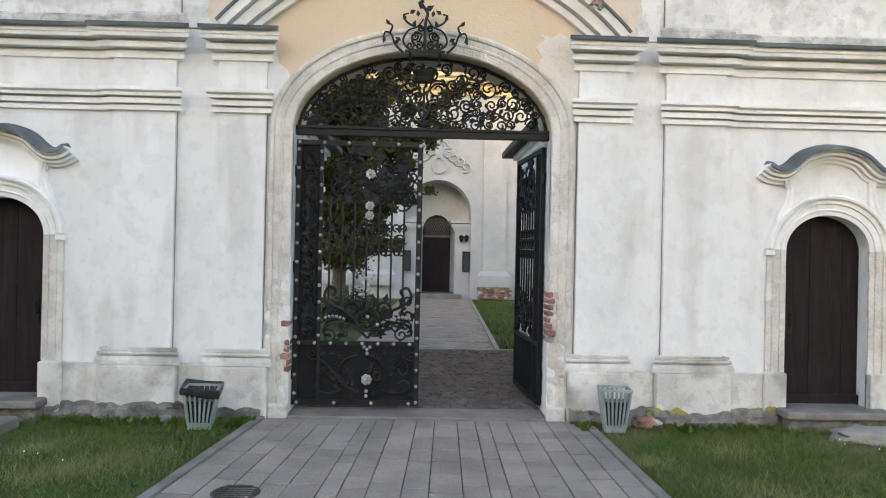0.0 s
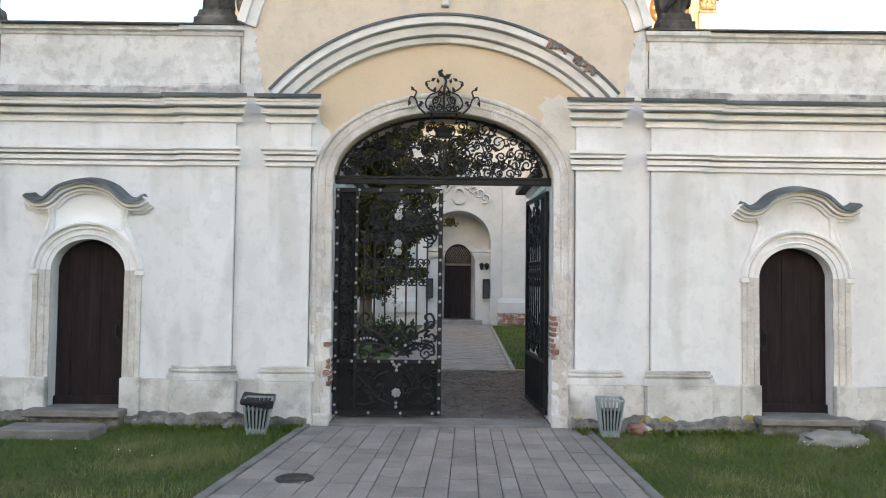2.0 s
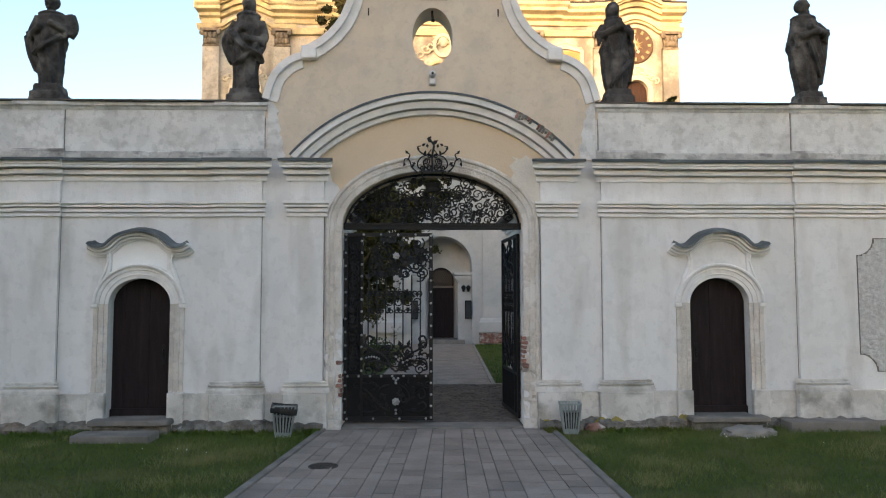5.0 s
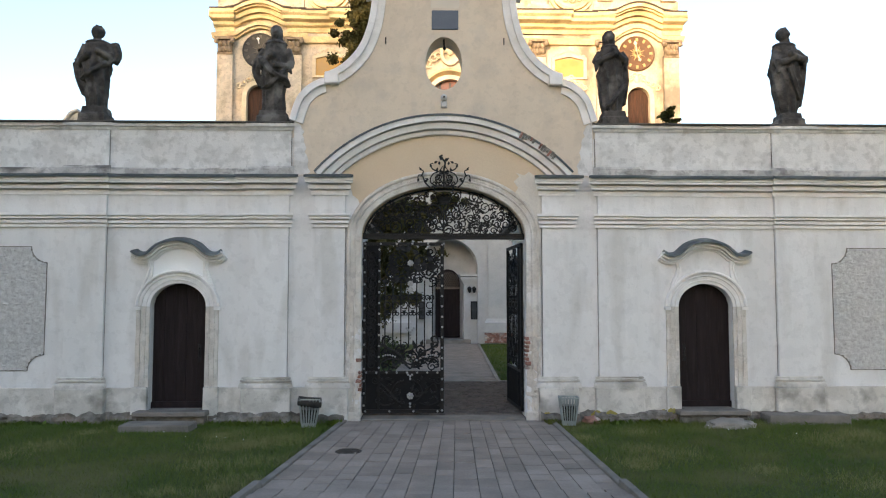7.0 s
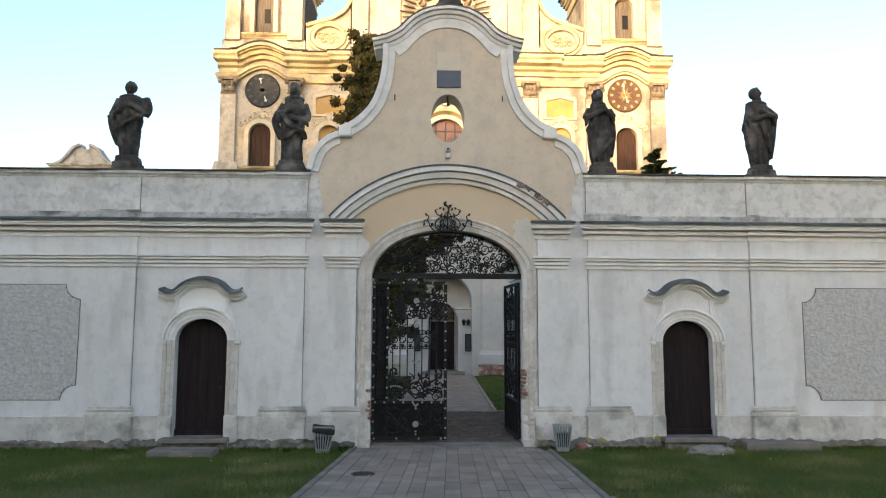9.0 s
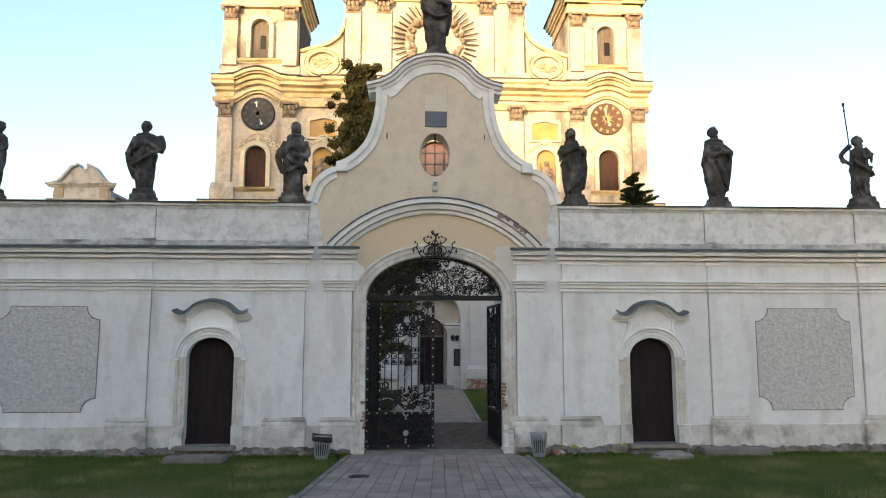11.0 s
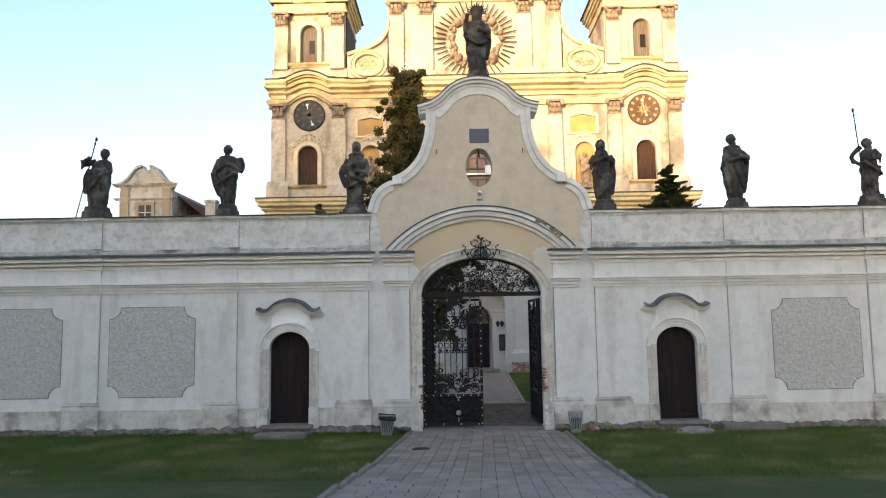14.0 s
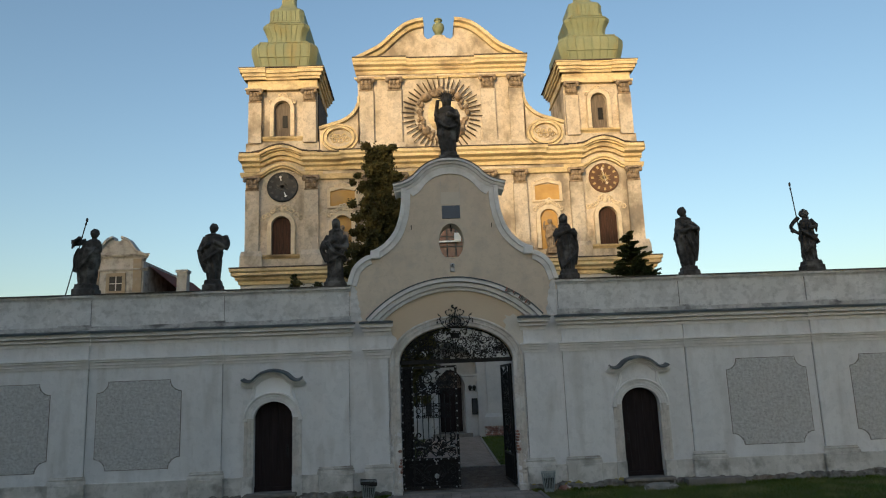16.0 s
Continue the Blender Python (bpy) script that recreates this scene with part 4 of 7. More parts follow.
def leaf(bm, y, x, z, ang, ln=0.09, w=0.03):
    d, n = Vector((math.cos(ang), math.sin(ang))), Vector((-math.sin(ang), math.cos(ang)))
    p = [(0, 0), (0.4 * ln, w), (ln, 0), (0.4 * ln, -w)]
    f = [bm.verts.new((x + d.x * a + n.x * b, y - 0.006 - (0.01 if k == 1 else 0), z + d.y * a + n.y * b)) for k, (a, b) in enumerate(p)]
    g = [bm.verts.new((v.co.x, y + 0.006, v.co.z)) for v in f]
    bm.faces.new(f)
    bm.faces.new(g[::-1])
    for i in range(4):
        bm.faces.new((f[i], g[i], g[(i + 1) % 4], f[(i + 1) % 4]))


def gate_leaf(parent):
    """One leaf, hinged at x 0, from x 0.02 to 1.27; its face looks along -y at y 0."""
    w = 1.28
    bm = bmesh.new()
    for x0, x1 in ((0.0, 0.05), (w - 0.055, w), (0.24, 0.275)):
        box(bm, x0, x1, -0.02, 0.02, -0.02, 2.72, 1.0, 0.004)
    for z0, z1 in ((-0.02, 0.035), (0.60, 0.645), (2.67, 2.72)):
        box(bm, 0.0, w, -0.018, 0.018, z0, z1)
    part("frame", bm, M_IRON, parent)
    bm = bmesh.new()
    box(bm, 0.05, w - 0.05, 0.004, 0.012, 0.03, 0.60)
    part("kick_plate", bm, M_PLATE, parent, "riveted black kick plate")
    bm = bmesh.new()
    box(bm, 0.05, 0.24, 0.006, 0.012, 0.645, 2.67)
    part("side_plate", bm, M_PLATE, parent)
    rnd = random.Random(4)
    # ornament strip by the hinge
    bm = bmesh.new()
    z = 0.75
    while z < 2.6:
        f = 1 if int(z * 7) % 2 else -1
        scroll(bm, -0.004, 0.145, z, 0.075, rnd.uniform(0, 360), 1.4, 0.013, f)
        for k in range(3):
            leaf(bm, -0.004, 0.145, z, rnd.uniform(0, 6.28), 0.085, 0.028)
        z += 0.085
    part("side_ornament", bm, M_IRON, parent)
    # bars
    for i in range(7):
        x = 0.35 + 0.125 * i
        bm = bmesh.new()
        tube(bm, [(x, 0, 1.02), (x, 0, 2.1)], 0.011, 5)
        part("bar", bm, M_IRON, parent)
    # band of rings
    for i in range(6):
        x = 0.36 + 0.135 * i + 0.02
        bm = bmesh.new()
        ring(bm, arc(x, 1.70, 0.062, 0.062, 0, 360, 14)[:-1], arc(x, 1.70, 0.045, 0.045, 0, 360, 14)[:-1], -0.012, 0.012)
        for dz in (-1, 1):
            leaf(bm, 0, x, 1.70 + dz * 0.07, dz * 1.57, 0.09, 0.025)
            scroll(bm, 0, x + 0.03, 1.70 + dz * 0.13, 0.045, -90 * dz, 1.2, 0.009)
            scroll(bm, 0, x - 0.03, 1.70 + dz * 0.13, 0.045, -90 * dz, 1.2, 0.009, -1)
        part("ring", bm, M_IRON, parent)
    # scrollwork: upper field, lower field, kick plate
    bm = bmesh.new()
    for k in range(60):
        x, z = rnd.uniform(0.32, 1.18), rnd.uniform(2.02, 2.62)
        if k % 2:
            scroll(bm, -0.002, x, z, rnd.uniform(0.05, 0.10), rnd.uniform(0, 360), rnd.uniform(1.0, 1.6), 0.010, rnd.choice((1, -1)))
        else:
            a = rnd.uniform(0, 6.28)
            for j in range(3):
                leaf(bm, -0.002, x, z, a + 0.7 * j, 0.10, 0.028)
    for sx in (-1, 1):
        cx = 0.75
        scroll(bm, 0, cx + sx * 0.16, 2.42, 0.13, 90, 1.5, 0.013, sx)
        scroll(bm, 0, cx + sx * 0.30, 2.22, 0.10, 200, 1.5, 0.013, sx)
        scroll(bm, 0, cx + sx * 0.12, 2.12, 0.09, 30, 1.4, 0.012, sx)
    part("upper_scrollwork", bm, M_IRON, parent)
    bm = bmesh.new()
    for sx in (-1, 1):
        cx = 0.75
        tube(bm, [(cx + sx * x, 0, z) for x, z in smooth_line([(0.0, 0.68), (0.14, 0.80), (0.30, 0.84), (0.42, 0.80), (0.44, 0.72), (0.37, 0.70)], 5)], 0.016, 5)
        tube(bm, [(cx + sx * x, 0, z) for x, z in smooth_line([(0.05, 0.72), (0.18, 0.92), (0.36, 1.02), (0.44, 1.10), (0.40, 1.2), (0.33, 1.17), (0.36, 1.11)], 5)], 0.016, 5)
        scroll(bm, 0, cx + sx * 0.15, 0.98, 0.10, 250, 1.5, 0.014, sx)
        scroll(bm, 0, cx + sx * 0.40, 0.92, 0.08, 100, 1.4, 0.013, sx)
        for k in range(9):
            scroll(bm, 0.004, cx + sx * rnd.uniform(0.04, 0.44), rnd.uniform(0.68, 1.1), rnd.uniform(0.04, 0.08), rnd.uniform(0, 360), 1.4, 0.010, sx)
        for k in range(22):
            leaf(bm, 0, cx + sx * rnd.uniform(0.02, 0.45), rnd.uniform(0.66, 1.05), rnd.uniform(0, 6.28), 0.11, 0.03)
    ring(bm, arc(0.75, 0.86, 0.12, 0.12, 0, 360, 16)[:-1], arc(0.75, 0.86, 0.095, 0.095, 0, 360, 16)[:-1], -0.012, 0.012)
    part("lower_scrollwork", bm, M_IRON, parent)
    bm = bmesh.new()
    for sx in (-1, 1):
        cx = 0.70
        tube(bm, [(cx + sx * x, -0.006, z) for x, z in smooth_line([(0.03, 0.12), (0.16, 0.18), (0.30, 0.34), (0.42, 0.44), (0.47, 0.34), (0.40, 0.30), (0.37, 0.36)], 5)], 0.013, 5)
        tube(bm, [(cx + sx * x, -0.006, z) for x, z in smooth_line([(0.05, 0.50), (0.18, 0.44), (0.24, 0.30), (0.15, 0.24), (0.11, 0.32), (0.16, 0.36)], 5)], 0.013, 5)
        tube(bm, [(cx + sx * x, -0.006, z) for x, z in smooth_line([(0.20, 0.14), (0.34, 0.10), (0.48, 0.16), (0.44, 0.24), (0.36, 0.20)], 5)], 0.012, 5)
        scroll(bm, -0.006, cx + sx * 0.50, 0.50, 0.06, 200, 1.4, 0.011, sx)
        for k in range(20):
            leaf(bm, -0.008, cx + sx * rnd.uniform(0.06, 0.48), rnd.uniform(0.09, 0.54), rnd.uniform(0, 6.28), 0.08, 0.024)
    part("plate_scrollwork", bm, M_IRON, parent)
    # pale rosettes, sprays and rivets
    for zc, r in ((2.38, 0.055), (2.05, 0.05), (1.95, 0.05), (0.25, 0.06)):
        bm = bmesh.new()
        for j in range(7):
            a = 2 * math.pi * j / 7
            ball(bm, (0.75 + r * 0.62 * math.cos(a), -0.02, zc + r * 0.62 * math.sin(a)), r * 0.36, 6, 1, 0.5, 1)
        ball(bm, (0.75, -0.026, zc), r * 0.36, 6)
        part("rosette", bm, M_RIVET, parent, "pale metal rosette")
    bm = bmesh.new()
    for sx in (-1, 1):
        for j in range(6):
            ball(bm, (0.75 + sx * (0.24 + 0.037 * j), -0.02, 0.86 + 0.042 * math.sin(0.35 + j * 0.42)), 0.017, 6)
    for dx, dz in ((0, 1.27), (0, 1.22), (-0.03, 1.30), (0.03, 1.30), (-0.055, 1.33), (0.055, 1.33), (0, 1.17), (0, 0.56), (-0.03, 0.585), (0.03, 0.585), (0, 0.52), (0, 0.08), (0, 0.13), (0.0, 0.9), (0.1, 0.82)):
        ball(bm, (0.75 + dx, -0.022, dz), 0.02, 6)
    part("pale_sprays", bm, M_RIVET, parent, "pale metal sprays")
    bm = bmesh.new()
    ball(bm, (0, 0, 0), 0.019, 6, 1, 0.7, 1)
    rv = bpy.data.meshes.new("rivet")
    bm.to_mesh(rv)
    bm.free()
    rv.materials.append(M_RIVET)
    for p0, p1, n in (((0.025, 0.1), (0.025, 2.62), 14), ((w - 0.028, 0.02), (w - 0.028, 2.68), 17), ((0.257, 0.7), (0.257, 2.6), 12),
                      ((0.06, 0.622), (w - 0.1, 0.622), 8), ((0.03, 2.695), (w, 2.695), 6), ((0.05, 0.008), (w - 0.1, 0.008), 4)):
        for i in range(n):
            t = i / (n - 1)
            ob = new("rivet", rv)
            ob.parent = parent
            ob.location = (p0[0] + (p1[0] - p0[0]) * t, -0.024, p0[1] + (p1[1] - p0[1]) * t)
    for z in (0.3, 1.4, 2.4):
        bm = bmesh.new()
        tube(bm, [(-0.012, 0, z - 0.06), (-0.012, 0, z + 0.06)], 0.02, 6)
        part("hinge", bm, M_IRON, parent)


leaf_l = new("gate_leaf")
gate_leaf(leaf_l)
leaf_l.matrix_basis = pose(-GATE_W + 0.012, GY, 0.0) @ Matrix.Diagonal((1.022, 1, 1, 1))
tagged(leaf_l, "closed black wrought-iron gate leaf with scrolls and pale rivets", "gate", "gate leaves")
leaf_r = copy_thing(leaf_l, pose(GATE_W - 0.03, GY + 0.1, 0.0, 0, 0, 94))
tagged(leaf_r, "black wrought-iron gate leaf swung open into the passage", "gate")

over = thing("gate_overthrow", (0, GY, 2.8), "wrought-iron lunette grille of scrolls with a crown crest above the gate", "grille")
bm = bmesh.new()
box(bm, -GATE_W, GATE_W, GY - 0.035, GY + 0.035, 2.77, 2.84, 1.0, 0.005)
box(bm, -GATE_W, GATE_W, GY - 0.05, GY + 0.05, 2.84, 2.865)
part("transom", bm, M_IRON, over)
bm = bmesh.new()
rim = [(x, z) for x, z in arc(0, 2.80, GATE_W - 0.012, GATE_R - 0.012, 180, 0, 40)]
sweep(bm, rim, [(0, GY - 0.02), (0, GY + 0.02), (-0.028, GY + 0.02), (-0.028, GY - 0.02)])
part("rim", bm, M_IRON, over)


def in_lunette(x, z, m):
    return (x / (GATE_W - m)) ** 2 + ((z - 2.80) / (GATE_R - m)) ** 2 < 1 and z > 2.86 + m * 0.6


rnd = random.Random(11)
bm = bmesh.new()
for sx in (-1, 1):
    placed = []
    for k in range(500):
        x, z, r = rnd.uniform(0.05, 1.24), rnd.uniform(2.9, 3.58), rnd.choice((0.05, 0.07, 0.09, 0.12))
        if not in_lunette(x, z, r) or any((x - a) ** 2 + (z - b) ** 2 < (0.72 * (r + c)) ** 2 for a, b, c in placed):
            continue
        placed.append((x, z, r))
        a0 = rnd.uniform(0, 360)
        scroll(bm, GY, sx * x, z, r, a0, 1.6, 0.010, rnd.choice((1, -1)))
        for j in range(3):
            leaf(bm, GY, sx * x + r * math.cos(radians(a0) + 2 * j), z + r * math.sin(radians(a0) + 2 * j), rnd.uniform(0, 6.28), 0.07, 0.02)
    for (x, z, r), (x2, z2, r2) in zip(placed[::2], placed[1::2]):
        if (x - x2) ** 2 + (z - z2) ** 2 < 0.16:
            tube(bm, [(sx * x, GY, z), (sx * (x + x2) / 2, GY, (z + z2) / 2 + 0.04), (sx * x2, GY, z2)], 0.008, 4)
part("lunette_scrollwork", bm, M_IRON, over)
bm = bmesh.new()
tube(bm, [(0, GY, 2.86), (0, GY, 3.30)], 0.013, 5)
for sx in (-1, 1):
    tube(bm, [(sx * x, GY - 0.01, z) for x, z in smooth_line([(0, 2.95), (0.06, 3.08), (0.03, 3.22), (0.12, 3.33), (0.24, 3.30), (0.26, 3.16), (0.16, 3.12), (0.14, 3.2)], 5)], 0.013, 5)
    tube(bm, [(sx * x, GY - 0.01, z) for x, z in smooth_line([(0.0, 2.90), (0.10, 2.95), (0.22, 2.9), (0.30, 3.0), (0.22, 3.06)], 5)], 0.012, 5)
part("lyre", bm, M_IRON, over)
bm = bmesh.new()
lathe(bm, [(0.10, 0), (0.11, 0.03), (0.10, 0.05), (0.13, 0.12)], (0, GY - 0.04, 3.34), 14, 1, 0.6)
for j in range(7):
    a = math.pi * (j / 6)
    tube(bm, [(0.11 * math.cos(a), GY - 0.04 - 0.05 * math.sin(a), 3.44), (0.13 * math.cos(a), GY - 0.04 - 0.06 * math.sin(a), 3.50)], 0.012, 4, 0.004)
part("crown", bm, M_IRON, over)
bm = bmesh.new()
CY = -0.125
for sx in (-1, 1):
    for line in ([(0.0, 3.60), (0.16, 3.62), (0.22, 3.70), (0.17, 3.80), (0.08, 3.84), (0.02, 3.92)],
                 [(0.22, 3.58), (0.30, 3.66), (0.34, 3.76), (0.40, 3.78), (0.42, 3.72)],
                 [(0.06, 3.62), (0.13, 3.70), (0.10, 3.78), (0.04, 3.76), (0.06, 3.70)],
                 [(0.10, 3.84), (0.18, 3.88), (0.22, 3.95), (0.17, 3.97)],
                 [(0.36, 3.76), (0.33, 3.84), (0.37, 3.87)]):
        tube(bm, [(sx * x, CY, z) for x, z in smooth_line(line, 5)], 0.013, 5, 0.008)
    for x, z, a in ((0.2, 3.9, 1.2), (0.12, 3.84, 1.9), (0.36, 3.85, 1.0), (0.24, 3.7, 0.4), (0.07, 3.94, 1.4), (0.40, 3.73, -1.2), (0.30, 3.66, 2.2), (0.16, 3.97, 2.6)):
        leaf(bm, CY, sx * x, z, a if sx > 0 else math.pi - a, 0.07, 0.02)
tube(bm, [(x, CY, z) for x, z in smooth_line([(0, 3.58), (0.0, 3.86), (0.02, 3.98), (-0.03, 4.05), (-0.06, 4.08), (-0.02, 4.10)], 5)], 0.017, 5)
leaf(bm, CY, 0.0, 4.0, 0.6, 0.10, 0.03)
leaf(bm, CY, -0.01, 4.02, 2.4, 0.10, 0.03)
box(bm, -0.20, 0.20, CY - 0.012, CY + 0.012, 3.585, 3.605)
for sx in (-1, 1):
    tube(bm, [(sx * 0.15, CY, 3.595), (sx * 0.15, GY, 3.56)], 0.012, 4)
    for px_, pz_, pr_ in ((0.06, 3.65, 0.045), (0.15, 3.65, 0.04), (0.11, 3.74, 0.045), (0.05, 3.82, 0.035)):
        scroll(bm, CY, sx * px_, pz_, pr_, 90 * px_ * 10, 1.4, 0.010, sx)
part("crest", bm, M_IRON, over, "crown-shaped crest of iron foliage")

# ---- church ----
CHY = 24.0
CX = 0.82
church = thing("church", (CX, CHY, -0.5), "two-towered baroque church with ochre stucco facade and green copper helms", "church")


def capital(bm, x, z0, z1, w, y):
    """A leafy capital: a flaring bell, two rows of leaves, scrolls and a slab."""
    h = z1 - z0
    box(bm, x - w * 0.46, x + w * 0.46, y - 0.05, y + 0.1, z0, z1 - h * 0.18)
    box(bm, x - w * 0.60, x + w * 0.60, y - 0.22, y + 0.1, z1 - h * 0.16, z1, 1.0)
    box(bm, x - w * 0.50, x + w * 0.50, y - 0.07, y + 0.1, z0 - h * 0.08, z0)
    for r, (zz, k) in enumerate(((z0 + h * 0.05, 4), (z0 + h * 0.38, 3))):
        for i in range(k):
            cx = x + w * (-0.40 + 0.80 * (i + 0.5) / k)
            ball(bm, (cx, y - 0.09 - 0.04 * r, zz + h * 0.2), h * 0.2, 6, 0.8, 0.6, 1.1)
    for sx in (-1, 1):
        ball(bm, (x + sx * w * 0.5, y - 0.16, z1 - h * 0.28), h * 0.17, 8)


CAPS = []


def corn(bm, x0, x1, z0, z1, d, y, ends=0.9):
    """A stepped cornice from z0 to z1 that comes out by d."""
    h = z1 - z0
    if y == CHY and h > 0.5:
        CAPS.append((x0, x1, z1, d, ends))
    along_x(bm, [(y + 0.3, z0), (y - d * 0.15, z0), (y - d * 0.2, z0 + h * 0.22), (y - d * 0.45, z0 + h * 0.3), (y - d * 0.5, z0 + h * 0.45),
                 (y - d * 0.85, z0 + h * 0.55), (y - d * 0.85, z0 + h * 0.72), (y - d, z0 + h * 0.82), (y - d, z1), (y + 0.3, z1 + 0.02)], x0, x1, ends)


def arch_window(parent, x, z0, z1, w, y, mat, sill=True, label=""):
    win = None
    sp = z1 - w * 0.5
    bm = bmesh.new()
    prism(bm, [(x - w / 2, z0), (x + w / 2, z0)] + arc(x, sp, w / 2, w / 2, 0, 180, 12), y - 0.02, y + 0.02)
    win = part("window", bm, mat, parent, label)
    bm = bmesh.new()
    o = [(x + w / 2 + 0.22, z0)] + arc(x, sp, w / 2 + 0.22, w / 2 + 0.22, 0, 180, 12) + [(x - w / 2 - 0.22, z0)]
    i = [(x + w / 2, z0)] + arc(x, sp, w / 2, w / 2, 0, 180, 12) + [(x - w / 2, z0)]
    strip(bm, o, i, y - 0.34, y + 0.02)
    part("window_frame", bm, M_ORNA, win)
    if sill:
        bm = bmesh.new()
        corn(bm, x - w / 2 - 0.4, x + w / 2 + 0.4, z0 - 0.2, z0, 0.25, y)
        part("window_sill", bm, M_CHTRIM, win)
    bm = bmesh.new()
    for k in range(1, 4):
        xx = x - w / 2 + w * k / 4
        box(bm, xx - 0.015, xx + 0.015, y - 0.035, y, z0, sp)
    part("battens", bm, mat, win)
    return win


def stucco(bm, x, z, w, h, y, seed):
    """A raised ornament of scrolls and shells."""
    rr = random.Random(seed)
    for sx in (-1, 1):
        for k in range(5):
            t = (k + 0.5) / 5
            px, pz = x + sx * w * 0.5 * t, z + h * (0.5 - t * 0.9) + rr.uniform(-0.06, 0.06)
            tube(bm, [(px + sx * (q[0] - px), y - 0.05, q[1]) for q in spiral(px, pz, h * 0.22, h * 0.06, 60 * k, 1.1, 8)], 0.05, 4)
    ball(bm, (x, y - 0.03, z + h * 0.25), h * 0.2, 8, 1, 0.5, 1.3)


# lower storey, whitewashed, with the portal niche
bm = bmesh.new()
PX, PR, PS = 0.74, 1.45, 3.22
box(bm, -11.0, PX - PR, CHY, CHY + 1.4, -0.6, 8.4)
box(bm, PX + PR, 12.7, CHY, CHY + 1.4, -0.6, 8.4)
prism(bm, lintel_poly(PX, PR, PS, PR, PX - PR, PX + PR, 8.4, 24), CHY, CHY + 1.4)
low = part("lower_wall", bm, M_CHLOW, church, "whitewashed lower storey, its colour greyed for shade")
bm = bmesh.new()
box(bm, PX - PR - 0.3, PX + PR + 0.3, CHY + 1.38, CHY + 1.6, -0.6, 5.0)
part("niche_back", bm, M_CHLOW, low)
for sx in (-1, 1):
    bm = bmesh.new()
    x0, x1 = sorted((PX + sx * 0.78, PX + sx * (PR + 0.02)))
    box(bm, x0, x1, CHY + 0.25, CHY + 1.4, -0.6, 2.45)
    for z, d in ((2.45, 0.05), (2.55, 0.10), (2.66, 0.16), (2.82, 0.2)):
        box(bm, x0 - d * (sx > 0), x1 + d * (sx < 0), CHY + 0.25 - d, CHY + 1.4, z, z + 0.12)
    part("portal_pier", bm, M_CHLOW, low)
bm = bmesh.new()
prism(bm, [(PX - 0.62, -0.25), (PX + 0.62, -0.25)] + arc(PX, 2.55, 0.62, 0.66, 0, 180, 16), CHY + 1.28, CHY + 1.36)
dr = part("church_door", bm, M_DOOR, low, "dark wooden portal door with a lattice fanlight")
bm = bmesh.new()
for k in range(-7, 8):
    for sg in (-1, 1):
        x0 = PX + k * 0.11
        pts = [(x0 + sg * t * 0.55, 2.3 + t * 0.95) for t in np.linspace(0, 1, 12)]
        pts = [(float(x), CHY + 1.26, float(z)) for x, z in pts if abs(x - PX) < 0.6 and (z - 2.5) < 0.62 * math.sqrt(max(0, 1 - ((x - PX) / 0.62) ** 2))]
        if len(pts) > 1:
            tube(bm, pts, 0.014, 4)
box(bm, PX - 0.62, PX + 0.62, CHY + 1.22, CHY + 1.28, 2.2, 2.3)
part("lattice", bm, M_GREYSHUT, dr)
bm = bmesh.new()
box(bm, PX - 1.1, PX + 1.1, CHY - 0.15, CHY + 1.3, -0.6, -0.28, 1.0, 0.02)
part("portal_step", bm, M_STEP, low)
bm = bmesh.new()
stucco(bm, PX, 5.6, 2.6, 1.2, CHY, 5)
ring(bm, arc(PX, 5.35, 0.34, 0.42, 0, 360, 16)[:-1], arc(PX, 5.35, 0.2, 0.28, 0, 360, 16)[:-1], CHY - 0.14, CHY)
part("portal_cartouche", bm, M_CHLOW, low, "white stucco cartouche over the portal")
for x in (-3.6, -1.75, 3.2, 5.1, 7.8, 11.6, -7.2, -10.2):
    bm = bmesh.new()
    box(bm, x - 0.5, x + 0.5, CHY - 0.14, CHY, 0.75, 7.6)
    pl = part("lower_pilaster", bm, M_CHLOW, low)
    bm = bmesh.new()
    along_x(bm, [(CHY, 0.75), (CHY - 0.16, 0.75), (CHY - 0.22, 0.62), (CHY - 0.30, 0.55), (CHY - 0.30, 0.08), (CHY, 0.08)], x - 0.52, x + 0.52, 0.6)
    part("pilaster_base", bm, M_CHLOW, pl)
    if abs(x - 3.2) < 2.5:
        for r in range(5):
            for c in range(6):
                bm = bmesh.new()
                a = x - 0.68 + c * 0.23 + 0.1 * (r % 2)
                box(bm, a, a + 0.21, CHY - 0.34, CHY - 0.05, -0.42 + 0.098 * r, -0.335 + 0.098 * r)
                part("brick", bm, M_BRICK, low)
for zc, x in ((1.15, 2.0), (1.15, -0.55)):
    bm = bmesh.new()
    box(bm, x - 0.16, x + 0.16, CHY - 0.08, CHY + 0.02, zc - 0.44, zc + 0.44, 1.0, 0.01)
    nb = tagged(part("notice_board", bm, M_IRON), "narrow dark-framed notice board on the church wall", "notice board", "notice boards")
    bm = bmesh.new()
    box(bm, x - 0.11, x + 0.11, CHY - 0.088, CHY - 0.075, zc - 0.38, zc + 0.38)
    part("paper", bm, M_CLOCK, nb)
for x in (PX + 1.05, PX + 1.28):
    bm = bmesh.new()
    lathe(bm, [(0.04, -0.2), (0.11, 0.0), (0.10, 0.06), (0.03, 0.12)], (x, CHY + 0.12, 2.2), 8)
    part("portal_lantern", bm, M_IRON, low)

